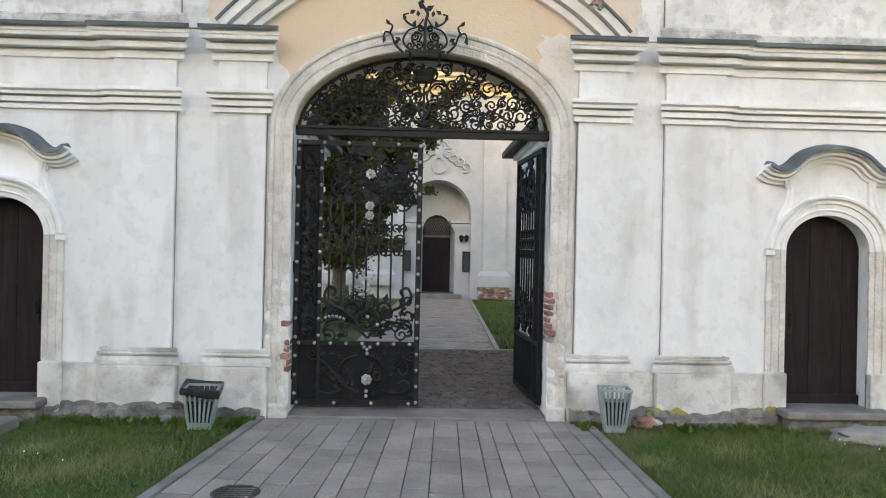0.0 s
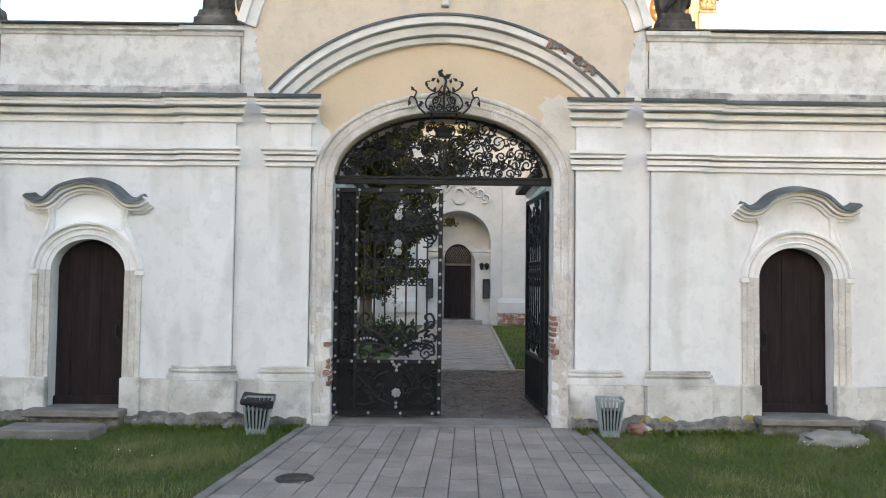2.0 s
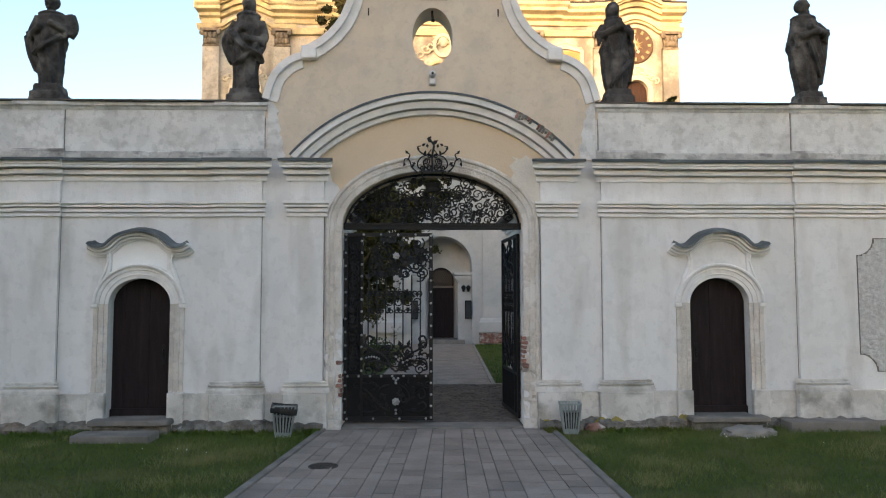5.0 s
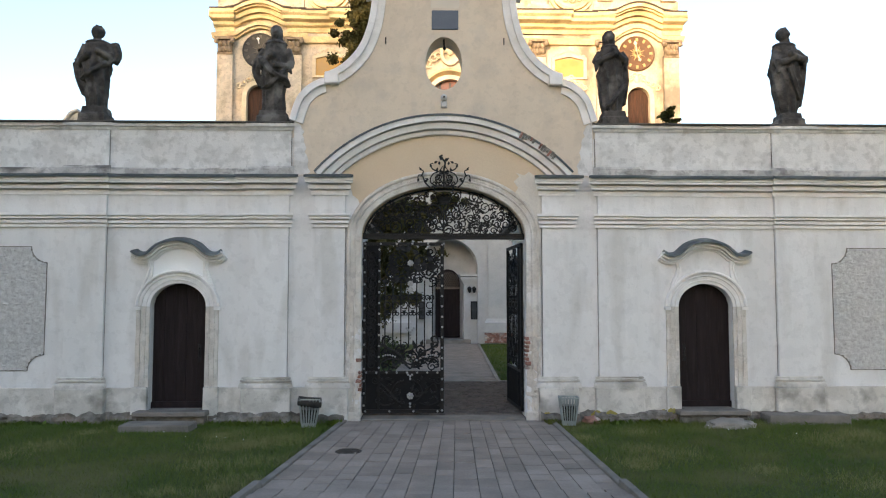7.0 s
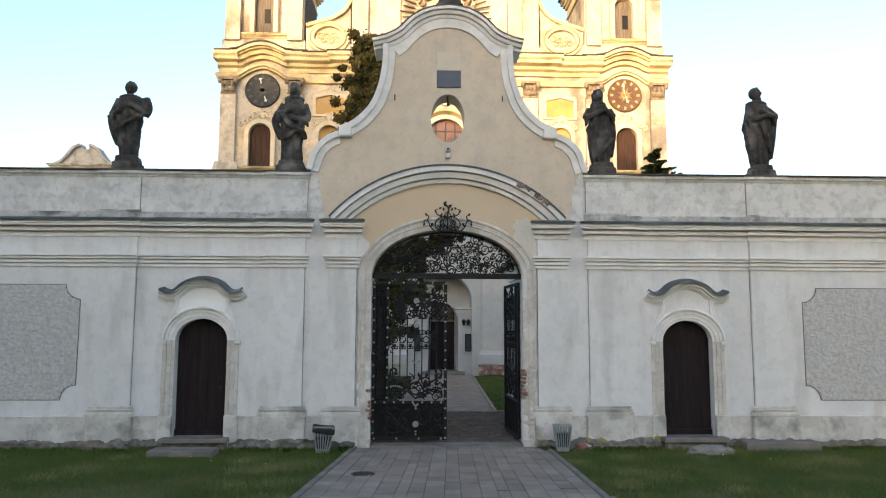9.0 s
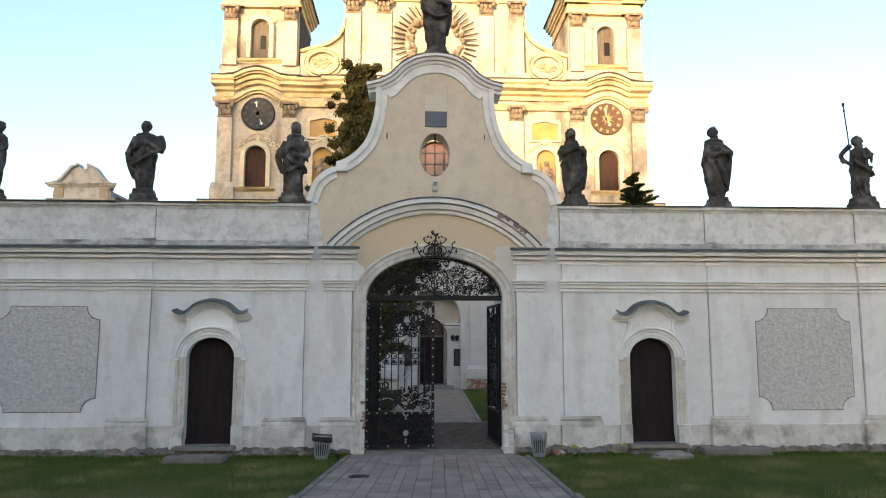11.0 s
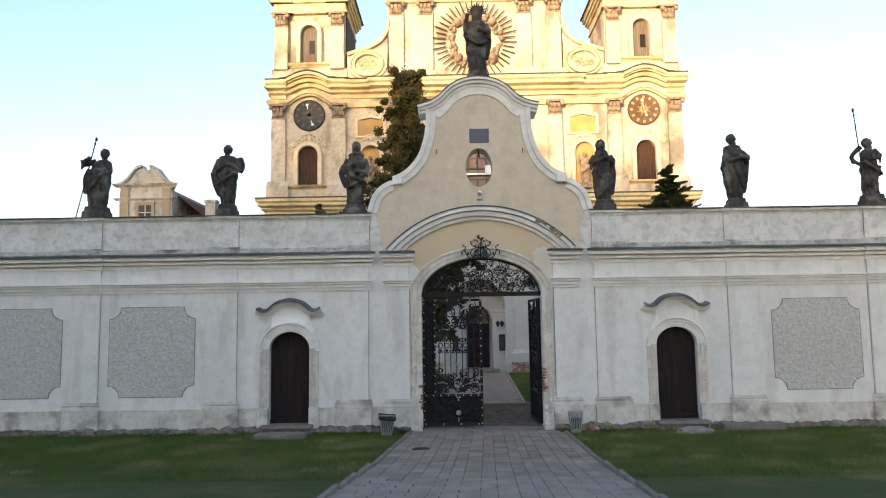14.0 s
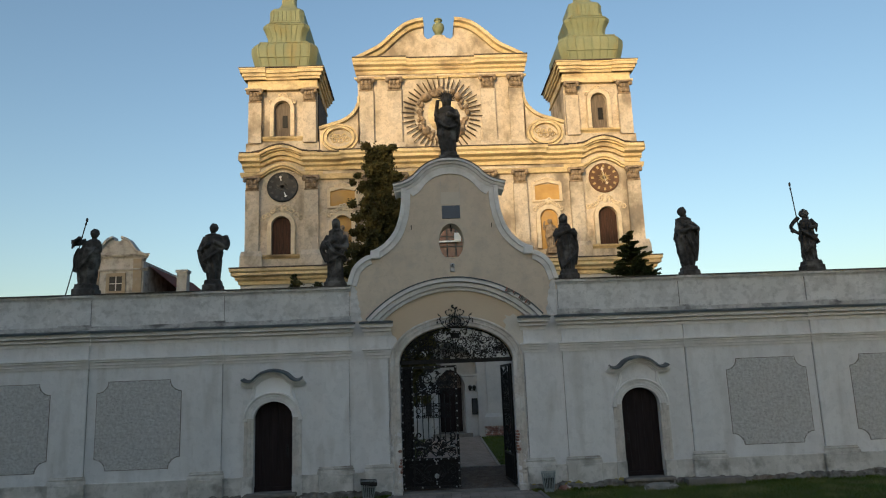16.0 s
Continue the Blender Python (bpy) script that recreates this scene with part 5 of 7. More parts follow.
# middle storey: body, entablatures, pilasters
TW = 2.10                                     # half a tower's width
TL, TR = CX - 9.46, CX + 9.42                 # the towers' axes
bm = bmesh.new()
box(bm, TL - TW, TR + TW, CHY + 0.0, CHY + 6, 8.4, 16.0)
mid = part("middle_wall", bm, M_CHURCH, church)
bm = bmesh.new()
corn(bm, TL - TW - 0.1, TR + TW + 0.1, 8.35, 9.2, 0.75, CHY, 0.6)
part("lower_cornice", bm, M_CHTRIM, mid)
bm = bmesh.new()
corn(bm, TL + TW, TR - TW, 15.0, 15.9, 0.7, CHY, 0.0)
corn(bm, CX - 5.35, CX - 0.9, 15.0, 15.93, 0.9, CHY, 0.6)
corn(bm, CX + 0.9, CX + 5.35, 15.0, 15.93, 0.9, CHY, 0.6)
along_x(bm, [(CHY + 0.2, 14.45), (CHY - 0.18, 14.45), (CHY - 0.25, 14.62), (CHY - 0.3, 14.72), (CHY + 0.2, 14.75)], TL + TW, TR - TW)
for tx in (TL, TR):
    for sx in (-1, 1):
        a, b = sorted((tx + sx * 1.40, tx + sx * (TW + 0.05)))
        corn(bm, a, b, 15.0, 15.95, 0.72, CHY, 0.22)
        along_x(bm, [(CHY + 0.2, 14.62), (CHY - 0.2, 14.62), (CHY - 0.28, 14.78), (CHY - 0.32, 14.9), (CHY + 0.2, 14.93)], a, b, 0.5)
    line = smooth_line([(tx - 1.55, 15.96), (tx - 1.15, 16.03), (tx - 0.6, 16.28), (tx, 16.40), (tx + 0.6, 16.28), (tx + 1.15, 16.03), (tx + 1.55, 15.96)], 5)
    for dz0, dz1, d in ((0.0, -0.17, 0.75), (-0.17, -0.26, 0.60), (-0.26, -0.5, 0.42), (-0.5, -0.72, 0.24)):
        strip(bm, [(x, z + dz0) for x, z in line], [(x, z + dz1) for x, z in line], CHY - d, CHY + 0.3)
    line = smooth_line([(tx - 1.5, 14.88), (tx - 1.15, 14.92), (tx - 0.65, 15.25), (tx, 15.45), (tx + 0.65, 15.25), (tx + 1.15, 14.92), (tx + 1.5, 14.88)], 5)
    strip(bm, line, [(x, z - 0.16) for x, z in line], CHY - 0.32, CHY + 0.3)
    strip(bm, [(x, z - 0.16) for x, z in line], [(x, z - 0.28) for x, z in line], CHY - 0.2, CHY + 0.3)
    for sx in (-1, 1):
        xs = tx + sx * (TW + 0.02)
        pr = [(CHY - 0.1, 15.0)]
        lo, hi = sorted((xs, xs + sx * 0.36))
        box(bm, lo, hi, CHY - 0.5, CHY + 4.4, 15.62, 15.95)
        lo, hi = sorted((xs, xs + sx * 0.2))
        box(bm, lo, hi, CHY - 0.2, CHY + 4.3, 15.2, 15.62)
part("middle_entablature", bm, M_CHTRIM, mid, "", 40)
mids = [TL - 1.70, TL + 1.70, TR - 1.70, TR + 1.70, CX - 4.4, CX + 4.4]
for x in mids + [CX - 2.6, CX + 2.6]:
    bm = bmesh.new()
    box(bm, x - 0.39, x + 0.39, CHY - 0.29, CHY + 0.05, 10.2, 13.9)
    pl = part("pilaster", bm, M_CHURCH, mid)
    bm = bmesh.new()
    capital(bm, x, 13.85, 14.62, 0.78, CHY - 0.27)
    part("capital", bm, M_CAPITAL, pl, "brown leafy capital", 50)
    bm = bmesh.new()
    along_x(bm, [(CHY, 10.24), (CHY - 0.31, 10.24), (CHY - 0.37, 10.05), (CHY - 0.42, 9.95), (CHY - 0.44, 9.2), (CHY, 9.2)], x - 0.42, x + 0.42, 0.5)
    part("pilaster_base", bm, M_CHURCH, pl)

for tx, seed in ((TL, 1), (TR, 2)):
    w = arch_window(mid, tx - 0.02, 10.02, 12.25, 1.12, CHY - 0.02, M_SHUTTER, True, "arched window with brown shutters")
    bm = bmesh.new()
    stucco(bm, tx, 12.55, 2.3, 0.75, CHY, seed)
    part("window_stucco", bm, M_ORNA, mid, "", 60)
    cm = M_CLOCK if tx < 0 else M_CLOCKR
    ck = thing("clock", (tx, CHY - 0.1, 14.05), "round dark tower clock with a star and pale hands", "clock", "tower clocks")
    if tx > 0:
        tagged(ck, "round brown tower clock with gilt star rays and pale hands")
    bm = bmesh.new()
    lathe(bm, [(0.90, 0), (0.90, 0.08), (0.86, 0.12), (0.80, 0.1), (0.0001, 0.1)], (0, 0, 0), 32)
    for v in bm.verts:
        x, y, z = v.co
        v.co = (tx + x, CHY - z, 14.05 + y)
    part("dial", bm, cm, ck, "", 40)
    bm = bmesh.new()
    for k in range(16):
        a = 2 * math.pi * k / 16
        p = [(tx + 0.05 * math.cos(a - 1.2), 14.05 + 0.05 * math.sin(a - 1.2)), (tx + (0.42 if k % 2 else 0.30) * math.cos(a), 14.05 + (0.42 if k % 2 else 0.30) * math.sin(a)),
             (tx + 0.05 * math.cos(a + 1.2), 14.05 + 0.05 * math.sin(a + 1.2))]
        prism(bm, p, CHY - 0.135, CHY - 0.105)
    part("star", bm, M_GILT if tx > 0 else M_CLOCKD, ck)
    for k in range(12):
        bm = bmesh.new()
        a = 2 * math.pi * k / 12
        d, n = Vector((math.cos(a), math.sin(a))), Vector((-math.sin(a), math.cos(a)))
        c = Vector((tx, 14.05))
        q = [c + d * 0.62 + n * 0.06, c + d * 0.62 - n * 0.06, c + d * 0.78 - n * 0.06, c + d * 0.78 + n * 0.06]
        prism(bm, [tuple(v) for v in q], CHY - 0.125, CHY - 0.105)
        part("hour_mark", bm, M_GILT if tx > 0 else M_CLOCKD, ck)
    for name, a, ln in (("hour_hand", -70, 0.42), ("minute_hand", 100, 0.6)):
        d = Vector((math.cos(radians(a)), math.sin(radians(a))))
        n = Vector((-d.y, d.x))
        c = Vector((tx, 14.05))
        bm = bmesh.new()
        if tx < 0:
            c, ln = c + d * 0.34, 0.30
        q = [c + n * 0.02, c + d * ln * 0.7 + n * 0.03, c + d * ln * 0.85 + n * 0.10, c + d * ln * 1.1, c + d * ln * 0.85 - n * 0.10, c + d * ln * 0.7 - n * 0.03, c - n * 0.02]
        prism(bm, [tuple(v) for v in q], CHY - 0.16, CHY - 0.14)
        part(name, bm, M_ORNA if tx > 0 else M_FRESH, ck, "pale pointer")
# niches and painted fields of the middle storey
for sx in (-1, 1):
    x = CX + sx * 5.98
    bm = bmesh.new()
    prism(bm, [(x - 0.52, 9.9), (x + 0.52, 9.9)] + arc(x, 11.7, 0.52, 0.52, 0, 180, 12), CHY - 0.03, CHY + 0.02)
    nc = part("niche", bm, M_FIELD, mid, "shallow arched niche")
    bm = bmesh.new()
    o = [(x + 0.75, 9.9)] + arc(x, 11.7, 0.75, 0.75, 0, 180, 12) + [(x - 0.75, 9.9)]
    i = [(x + 0.52, 9.9)] + arc(x, 11.7, 0.52, 0.52, 0, 180, 12) + [(x - 0.52, 9.9)]
    strip(bm, o, i, CHY - 0.3, CHY + 0.02)
    stucco(bm, x, 12.5, 1.7, 0.6, CHY - 0.05, 20 + sx)
    part("niche_frame", bm, M_ORNA, nc, "", 60)
    bm = bmesh.new()
    box(bm, x - 0.78, x + 0.78, CHY - 0.05, CHY + 0.02, 12.75, 13.75)
    pf = part("painted_field", bm, M_FIELD, mid, "ochre painted field in a stucco frame")
    bm = bmesh.new()
    ring(bm, [(x - 0.88, 12.7), (x + 0.88, 12.7), (x + 0.88, 13.8), (x + 0.3, 13.95), (x, 14.05), (x - 0.3, 13.95), (x - 0.88, 13.8)],
         [(x - 0.72, 12.8), (x + 0.72, 12.8), (x + 0.72, 13.68), (x + 0.3, 13.78), (x, 13.85), (x - 0.3, 13.78), (x - 0.72, 13.68)], CHY - 0.14, CHY)
    stucco(bm, x, 13.95, 1.6, 0.4, CHY - 0.05, 30 + sx)
    part("field_frame", bm, M_ORNA, pf, "", 60)
# central window with a crowning cartouche
win = arch_window(mid, CX, 9.6, 12.6, 2.0, CHY - 0.02, M_GLASS, False, "large arched window with red-brown panes and a cross mullion")
bm = bmesh.new()
for k in (-0.5, 0.0, 0.5):
    box(bm, CX + k - 0.04, CX + k + 0.04, CHY - 0.07, CHY - 0.03, 9.6, 12.5)
for z in (10.2, 10.8, 11.4, 12.0):
    box(bm, CX - 1.0, CX + 1.0, CHY - 0.075, CHY - 0.035, z - 0.03, z + 0.03)
part("mullions", bm, M_CLOCK, win)
bm = bmesh.new()
box(bm, CX - 0.95, CX + 0.75, CHY - 0.30, CHY - 0.22, 10.42, 10.52)
box(bm, CX + 0.42, CX + 0.8, CHY - 0.32, CHY - 0.2, 10.45, 10.95)
part("window_rail", bm, M_FRESH, win, "white rail across the window")
bm = bmesh.new()
sweep(bm, arc(CX, 11.6, 1.55, 1.55, 160, 20, 20), [(0.0, CHY + 0.05), (0, CHY - 0.35), (-0.12, CHY - 0.35), (-0.2, CHY - 0.15), (-0.25, CHY + 0.05)])
part("window_hood", bm, M_CHTRIM, win, "", 40)
bm = bmesh.new()
stucco(bm, CX, 13.9, 2.4, 1.2, CHY - 0.05, 9)
ring(bm, arc(CX, 13.95, 0.5, 0.6, 0, 360, 18)[:-1], arc(CX, 13.95, 0.34, 0.44, 0, 360, 18)[:-1], CHY - 0.22, CHY)
part("cartouche", bm, M_ORNA, mid, "pale stucco cartouche", 60)

# towers' upper stage and helms
for nm, tx in (("left", TL), ("right", TR)):
    hw = 2.02
    bm = bmesh.new()
    box(bm, tx - hw, tx + hw, CHY + 0.05, CHY + 4.2, 15.9, 21.0)
    box(bm, tx - hw - 0.12, tx + hw + 0.12, CHY - 0.1, CHY + 4.25, 15.95, 16.75)
    tw = part("tower", bm, M_CHURCH, church, "square belfry stage")
    for sx in (-1, 1):
        x = tx + sx * 1.60
        bm = bmesh.new()
        box(bm, x - 0.38, x + 0.38, CHY - 0.27, CHY + 0.1, 16.7, 19.3)
        pl = part("pilaster", bm, M_CHURCH, tw)
        bm = bmesh.new()
        capital(bm, x, 19.25, 20.02, 0.76, CHY - 0.23)
        part("capital", bm, M_CAPITAL, pl, "brown leafy capital", 50)
    arch_window(tw, tx, 17.1, 19.3, 0.98, CHY + 0.04, M_GREYSHUT, True, "arched belfry window with grey boards")
    bm = bmesh.new()
    box(bm, tx - 0.02, tx + 0.28, CHY - 0.02, CHY + 0.03, 17.7, 18.45)
    part("hatch", bm, M_IRON, tw)
    bm = bmesh.new()
    stucco(bm, tx, 19.5, 1.5, 0.55, CHY, 40)
    part("window_stucco", bm, M_ORNA, tw, "", 60)
    bm = bmesh.new()
    for z, d, h in ((20.02, 0.10, 0.12), (20.14, 0.04, 0.5), (20.64, 0.16, 0.16), (20.80, 0.26, 0.2), (21.0, 0.37, 0.2), (21.2, 0.42, 0.07)):
        box(bm, tx - hw - d, tx + hw + d, CHY + 0.05 - d - 0.15, CHY + 4.2 + d, z, z + h)
    for sx in (-1, 1):
        for z, d, h in ((20.02, 0.16, 0.12), (20.64, 0.22, 0.16), (20.80, 0.32, 0.2), (21.0, 0.43, 0.2), (21.2, 0.48, 0.075)):
            a, b = sorted((tx + sx * 0.95, tx + sx * (hw + d)))
            box(bm, a, b, CHY - d - 0.15, CHY + 0.2, z, z + h)
    part("tower_cornice", bm, M_CHTRIM, tw)
    # square helm, swelling and drawn in twice
    bm = bmesh.new()
    prof = [(1.66, 21.3), (1.78, 21.7), (1.92, 22.2), (2.02, 22.65), (2.02, 23.0), (1.88, 23.25), (1.50, 23.42), (1.22, 23.6), (1.16, 23.85), (1.22, 24.2),
            (1.42, 24.55), (1.42, 24.75), (1.22, 24.95), (1.10, 25.15), (1.06, 25.5), (1.08, 25.8), (1.0, 26.0), (0.6, 26.3), (0.42, 26.7), (0.40, 27.8), (0.3, 28.4)]
    cy = CHY + 2.1
    rows = []
    for r, z in prof:
        c = r * 0.80
        rows.append([bm.verts.new((tx + a, cy + b, z)) for a, b in ((-c, -r), (c, -r), (r, -c), (r, c), (c, r), (-c, r), (-r, c), (-r, -c))])
    for p, q in zip(rows, rows[1:]):
        for k in range(8):
            bm.faces.new((p[k], p[(k + 1) % 8], q[(k + 1) % 8], q[k]))
    bm.faces.new(rows[-1])
    hl = part("helm", bm, M_COPPER, tw, "green patinated copper helm", 35)
    for k in range(-3, 4):
        bm = bmesh.new()
        pts = [(tx + r * 0.80 * k / 3.2, cy - r - 0.012, z) for r, z in prof[:16]]
        tube(bm, pts, 0.03, 4)
        part("seam_batten", bm, M_COPPER, hl)
    for z, r in ((21.75, 1.82), (22.3, 1.97), (23.3, 1.86), (24.72, 1.45), (25.0, 1.22)):
        bm = bmesh.new()
        box(bm, tx - r * 0.8, tx + r * 0.8, cy - r - 0.02, cy - r + 0.3, z - 0.025, z + 0.025)
        part("seam_batten", bm, M_COPPER, hl)

# centre: attic storey, volutes, pediment
bm = bmesh.new()
box(bm, CX - 5.0, CX + 5.0, CHY, CHY + 5, 15.9, 21.0)
att = part("attic_wall", bm, M_CHURCH, church)
for x in (CX - 4.48, CX - 2.80, CX + 2.80, CX + 4.48):
    bm = bmesh.new()
    box(bm, x - 0.42, x + 0.42, CHY - 0.2, CHY + 0.05, 16.5, 19.95)
    pl = part("pilaster", bm, M_CHURCH, att)
    bm = bmesh.new()
    capital(bm, x, 19.85, 20.6, 0.84, CHY - 0.17)
    part("capital", bm, M_CAPITAL, pl, "brown leafy capital", 50)
    bm = bmesh.new()
    along_x(bm, [(CHY, 16.52), (CHY - 0.22, 16.52), (CHY - 0.32, 16.35), (CHY - 0.34, 15.92), (CHY, 15.92)], x - 0.44, x + 0.44, 0.5)
    part("pilaster_base", bm, M_CHURCH, pl)
bm = bmesh.new()
corn(bm, CX - 5.0, CX + 5.0, 20.9, 21.75, 0.42, CHY, 0.3)
for sx in (-1, 1):
    a, b = sorted((CX + sx * 2.3, CX + sx * 5.0))
    corn(bm, a, b, 20.9, 21.78, 0.56, CHY, 0.3)
along_x(bm, [(CHY + 0.2, 20.58), (CHY - 0.12, 20.58), (CHY - 0.18, 20.7), (CHY + 0.2, 20.72)], CX - 5.0, CX + 5.0, 0.5)
part("attic_entablature", bm, M_CHTRIM, att)
bm = bmesh.new()
hp = smooth_line([(5.18, 21.8), (4.4, 22.2), (3.6, 22.65), (2.9, 23.3), (2.2, 23.9), (1.55, 24.2), (0.95, 24.3)], 5)
pts = [(CX + x, z - 0.1) for x, z in hp] + [(CX + 0.95, 23.4), (CX + 0.7, 23.15), (CX + 0.45, 23.25), (CX + 0.3, 23.42), (CX - 0.3, 23.42), (CX - 0.45, 23.25), (CX - 0.7, 23.15), (CX - 0.95, 23.4)]
pts += [(CX - x, z - 0.1) for x, z in hp[::-1]] + [(CX - 5.0, 21.7), (CX + 5.0, 21.7)]
prism(bm, pts, CHY, CHY + 0.9)
pd = part("pediment", bm, M_CHURCH, att, "broken scroll pediment")
bm = bmesh.new()
for sx in (-1, 1):
    l = [(CX + sx * x, z) for x, z in hp]
    if sx < 0:
        sweep(bm, l, [(0.05, CHY + 1.0), (0.05, CHY - 0.5), (-0.15, CHY - 0.5), (-0.2, CHY - 0.3), (-0.38, CHY - 0.2), (-0.42, CHY + 1.0)])
    else:
        sweep(bm, l[::-1], [(0.05, CHY + 1.0), (0.05, CHY - 0.5), (-0.15, CHY - 0.5), (-0.2, CHY - 0.3), (-0.38, CHY - 0.2), (-0.42, CHY + 1.0)])
part("pediment_cornice", bm, M_CHTRIM, pd, "", 40)
bm = bmesh.new()
lathe(bm, [(0.30, 0), (0.30, 0.12), (0.16, 0.2), (0.30, 0.42), (0.38, 0.65), (0.34, 0.85), (0.18, 0.98), (0.2, 1.1), (0.26, 1.14), (0.24, 1.24), (0.1, 1.26)], (CX, CHY + 0.4, 23.42), 16)
part("urn", bm, M_COPPER, pd, "dark green urn", 40)
for sx in (-1, 1):
    bm = bmesh.new()
    vp = smooth_line([(4.95, 19.5), (5.02, 19.0), (5.35, 18.45), (5.9, 18.05), (6.5, 17.85), (7.3, 17.6)], 5)
    pts = [(CX + sx * 4.9, 15.9)] + [(CX + sx * x, z) for x, z in vp] + [(CX + sx * 7.3, 15.9)]
    prism(bm, pts, CHY, CHY + 0.8)
    vo = part("volute", bm, M_CHURCH, att)
    bm = bmesh.new()
    l = [(CX + sx * x, z) for x, z in vp]
    sweep(bm, l if sx > 0 else l[::-1], [(0.06, CHY + 0.9), (0.06, CHY - 0.2), (-0.12, CHY - 0.2), (-0.16, CHY + 0.9)])
    part("volute_coping", bm, M_CHTRIM, vo, "", 40)
    bm = bmesh.new()
    ox, oz = CX + sx * 6.12, 16.95
    for r0, r1, d in ((1.1, 0.98, 0.14), (0.9, 0.74, 0.2)):
        ring(bm, arc(ox, oz, r0, r0 * 0.8, 0, 360, 28)[:-1], arc(ox, oz, r1, r1 * 0.78, 0, 360, 28)[:-1], CHY - d, CHY)
    for k in range(6):
        tube(bm, [(x, CHY - 0.06, z) for x, z in spiral(ox - 0.45 + 0.18 * k, oz + 0.12 * (-1) ** k, 0.2, 0.06, 70 * k, 1.2, 10)], 0.035, 4)
    part("monogram_oval", bm, M_CHTRIM, vo, "oval medallion with a raised monogram", 60)

# sunburst with its wreath
sun = thing("sunburst", (CX, CHY - 0.1, 18.25), "bronze sunburst of straight rays round a leafy wreath on the facade", "wall ornament")
for k in range(44):
    a = 2 * math.pi * (k + 0.5) / 44
    bm = bmesh.new()
    d, n = Vector((math.cos(a), math.sin(a))), Vector((-math.sin(a), math.cos(a)))
    c = Vector((CX, 18.25))
    r1 = 2.28 + 0.14 * (k % 2)
    q = [c + d * 1.66 + n * 0.032, c + d * 1.66 - n * 0.032, c + d * r1 - n * 0.022, c + d * r1 + n * 0.022]
    prism(bm, [tuple(v) for v in q], CHY - 0.22, CHY - 0.12)
    part("ray", bm, M_BRONZE, sun)
bm = bmesh.new()
rr = random.Random(3)
for k in range(120):
    a = rr.uniform(0, 6.283)
    r = 1.36 + rr.uniform(-0.2, 0.2)
    ball(bm, (CX + r * math.cos(a), CHY - rr.uniform(0.05, 0.22), 18.25 + 1.08 * r * math.sin(a)), rr.uniform(0.08, 0.17), 6)
for k in range(4):
    a = math.pi / 4 + k * math.pi / 2
    ball(bm, (CX + 1.4 * math.cos(a), CHY - 0.2, 18.25 + 1.5 * math.sin(a)), 0.26, 8)
part("wreath", bm, M_CAPITAL, sun, "weathered stucco wreath", 60)
bm = bmesh.new()
prism(bm, arc(CX, 18.3, 0.85, 1.1, 0, 360, 24)[:-1], CHY - 0.03, CHY + 0.01)
part("glory", bm, M_CHTRIM, sun, "pale yellow glory")

# dark lead on the cornices' upper edges
for x0, x1, z1, d, ends in CAPS:
    bm = bmesh.new()
    along_x(bm, [(CHY + 0.3, z1 + 0.022), (CHY - d - 0.03, z1 + 0.002), (CHY - d - 0.03, z1 + 0.07), (CHY + 0.3, z1 + 0.15)], x0, x1, ends)
    part("lead_cap", bm, M_ROOFD, church, "dark weathered lead edge")

for tx in (TL, TR):
    line = smooth_line([(tx - 1.62, 15.97), (tx - 1.15, 16.045), (tx - 0.6, 16.295), (tx, 16.415), (tx + 0.6, 16.295), (tx + 1.15, 16.045), (tx + 1.62, 15.97)], 5)
    bm = bmesh.new()
    strip(bm, [(x, z + 0.07) for x, z in line], line, CHY - 0.79, CHY + 0.3)
    part("lead_cap", bm, M_ROOFD, church, "dark weathered lead edge", 40)
    bm = bmesh.new()
    box(bm, tx - 2.53, tx + 2.53, CHY - 0.60, CHY + 4.66, 21.278, 21.34)
    part("lead_cap", bm, M_ROOFD, church, "dark weathered lead edge")
# dark sheet added for the shadow on the left tower's inner flank
bm = bmesh.new()
box(bm, TL + 2.022, TL + 2.07, CHY + 0.35, CHY + 4.15, 16.77, 20.0)
part("slate_cladding", bm, M_ROOFD, church, "dark sheet standing in for shade on the tower's inner side")

# nave roof and body behind the facade
bm = bmesh.new()
box(bm, CX - 8.5, CX + 8.5, CHY + 4, CHY + 45, -0.6, 13.5)
part("nave", bm, M_CHLOW, church)
bm = bmesh.new()
v = [bm.verts.new(p) for p in ((CX - 7.2, CHY + 5, 13.5), (CX + 7.2, CHY + 5, 13.5), (CX, CHY + 5, 20.3), (CX - 7.2, CHY + 45, 13.5), (CX + 7.2, CHY + 45, 13.5), (CX, CHY + 45, 20.3))]
for q in ((0, 1, 2), (5, 4, 3), (0, 2, 5, 3), (1, 4, 5, 2), (0, 3, 4, 1)):
    bm.faces.new([v[i] for i in q])
part("nave_roof", bm, M_TILE, church)

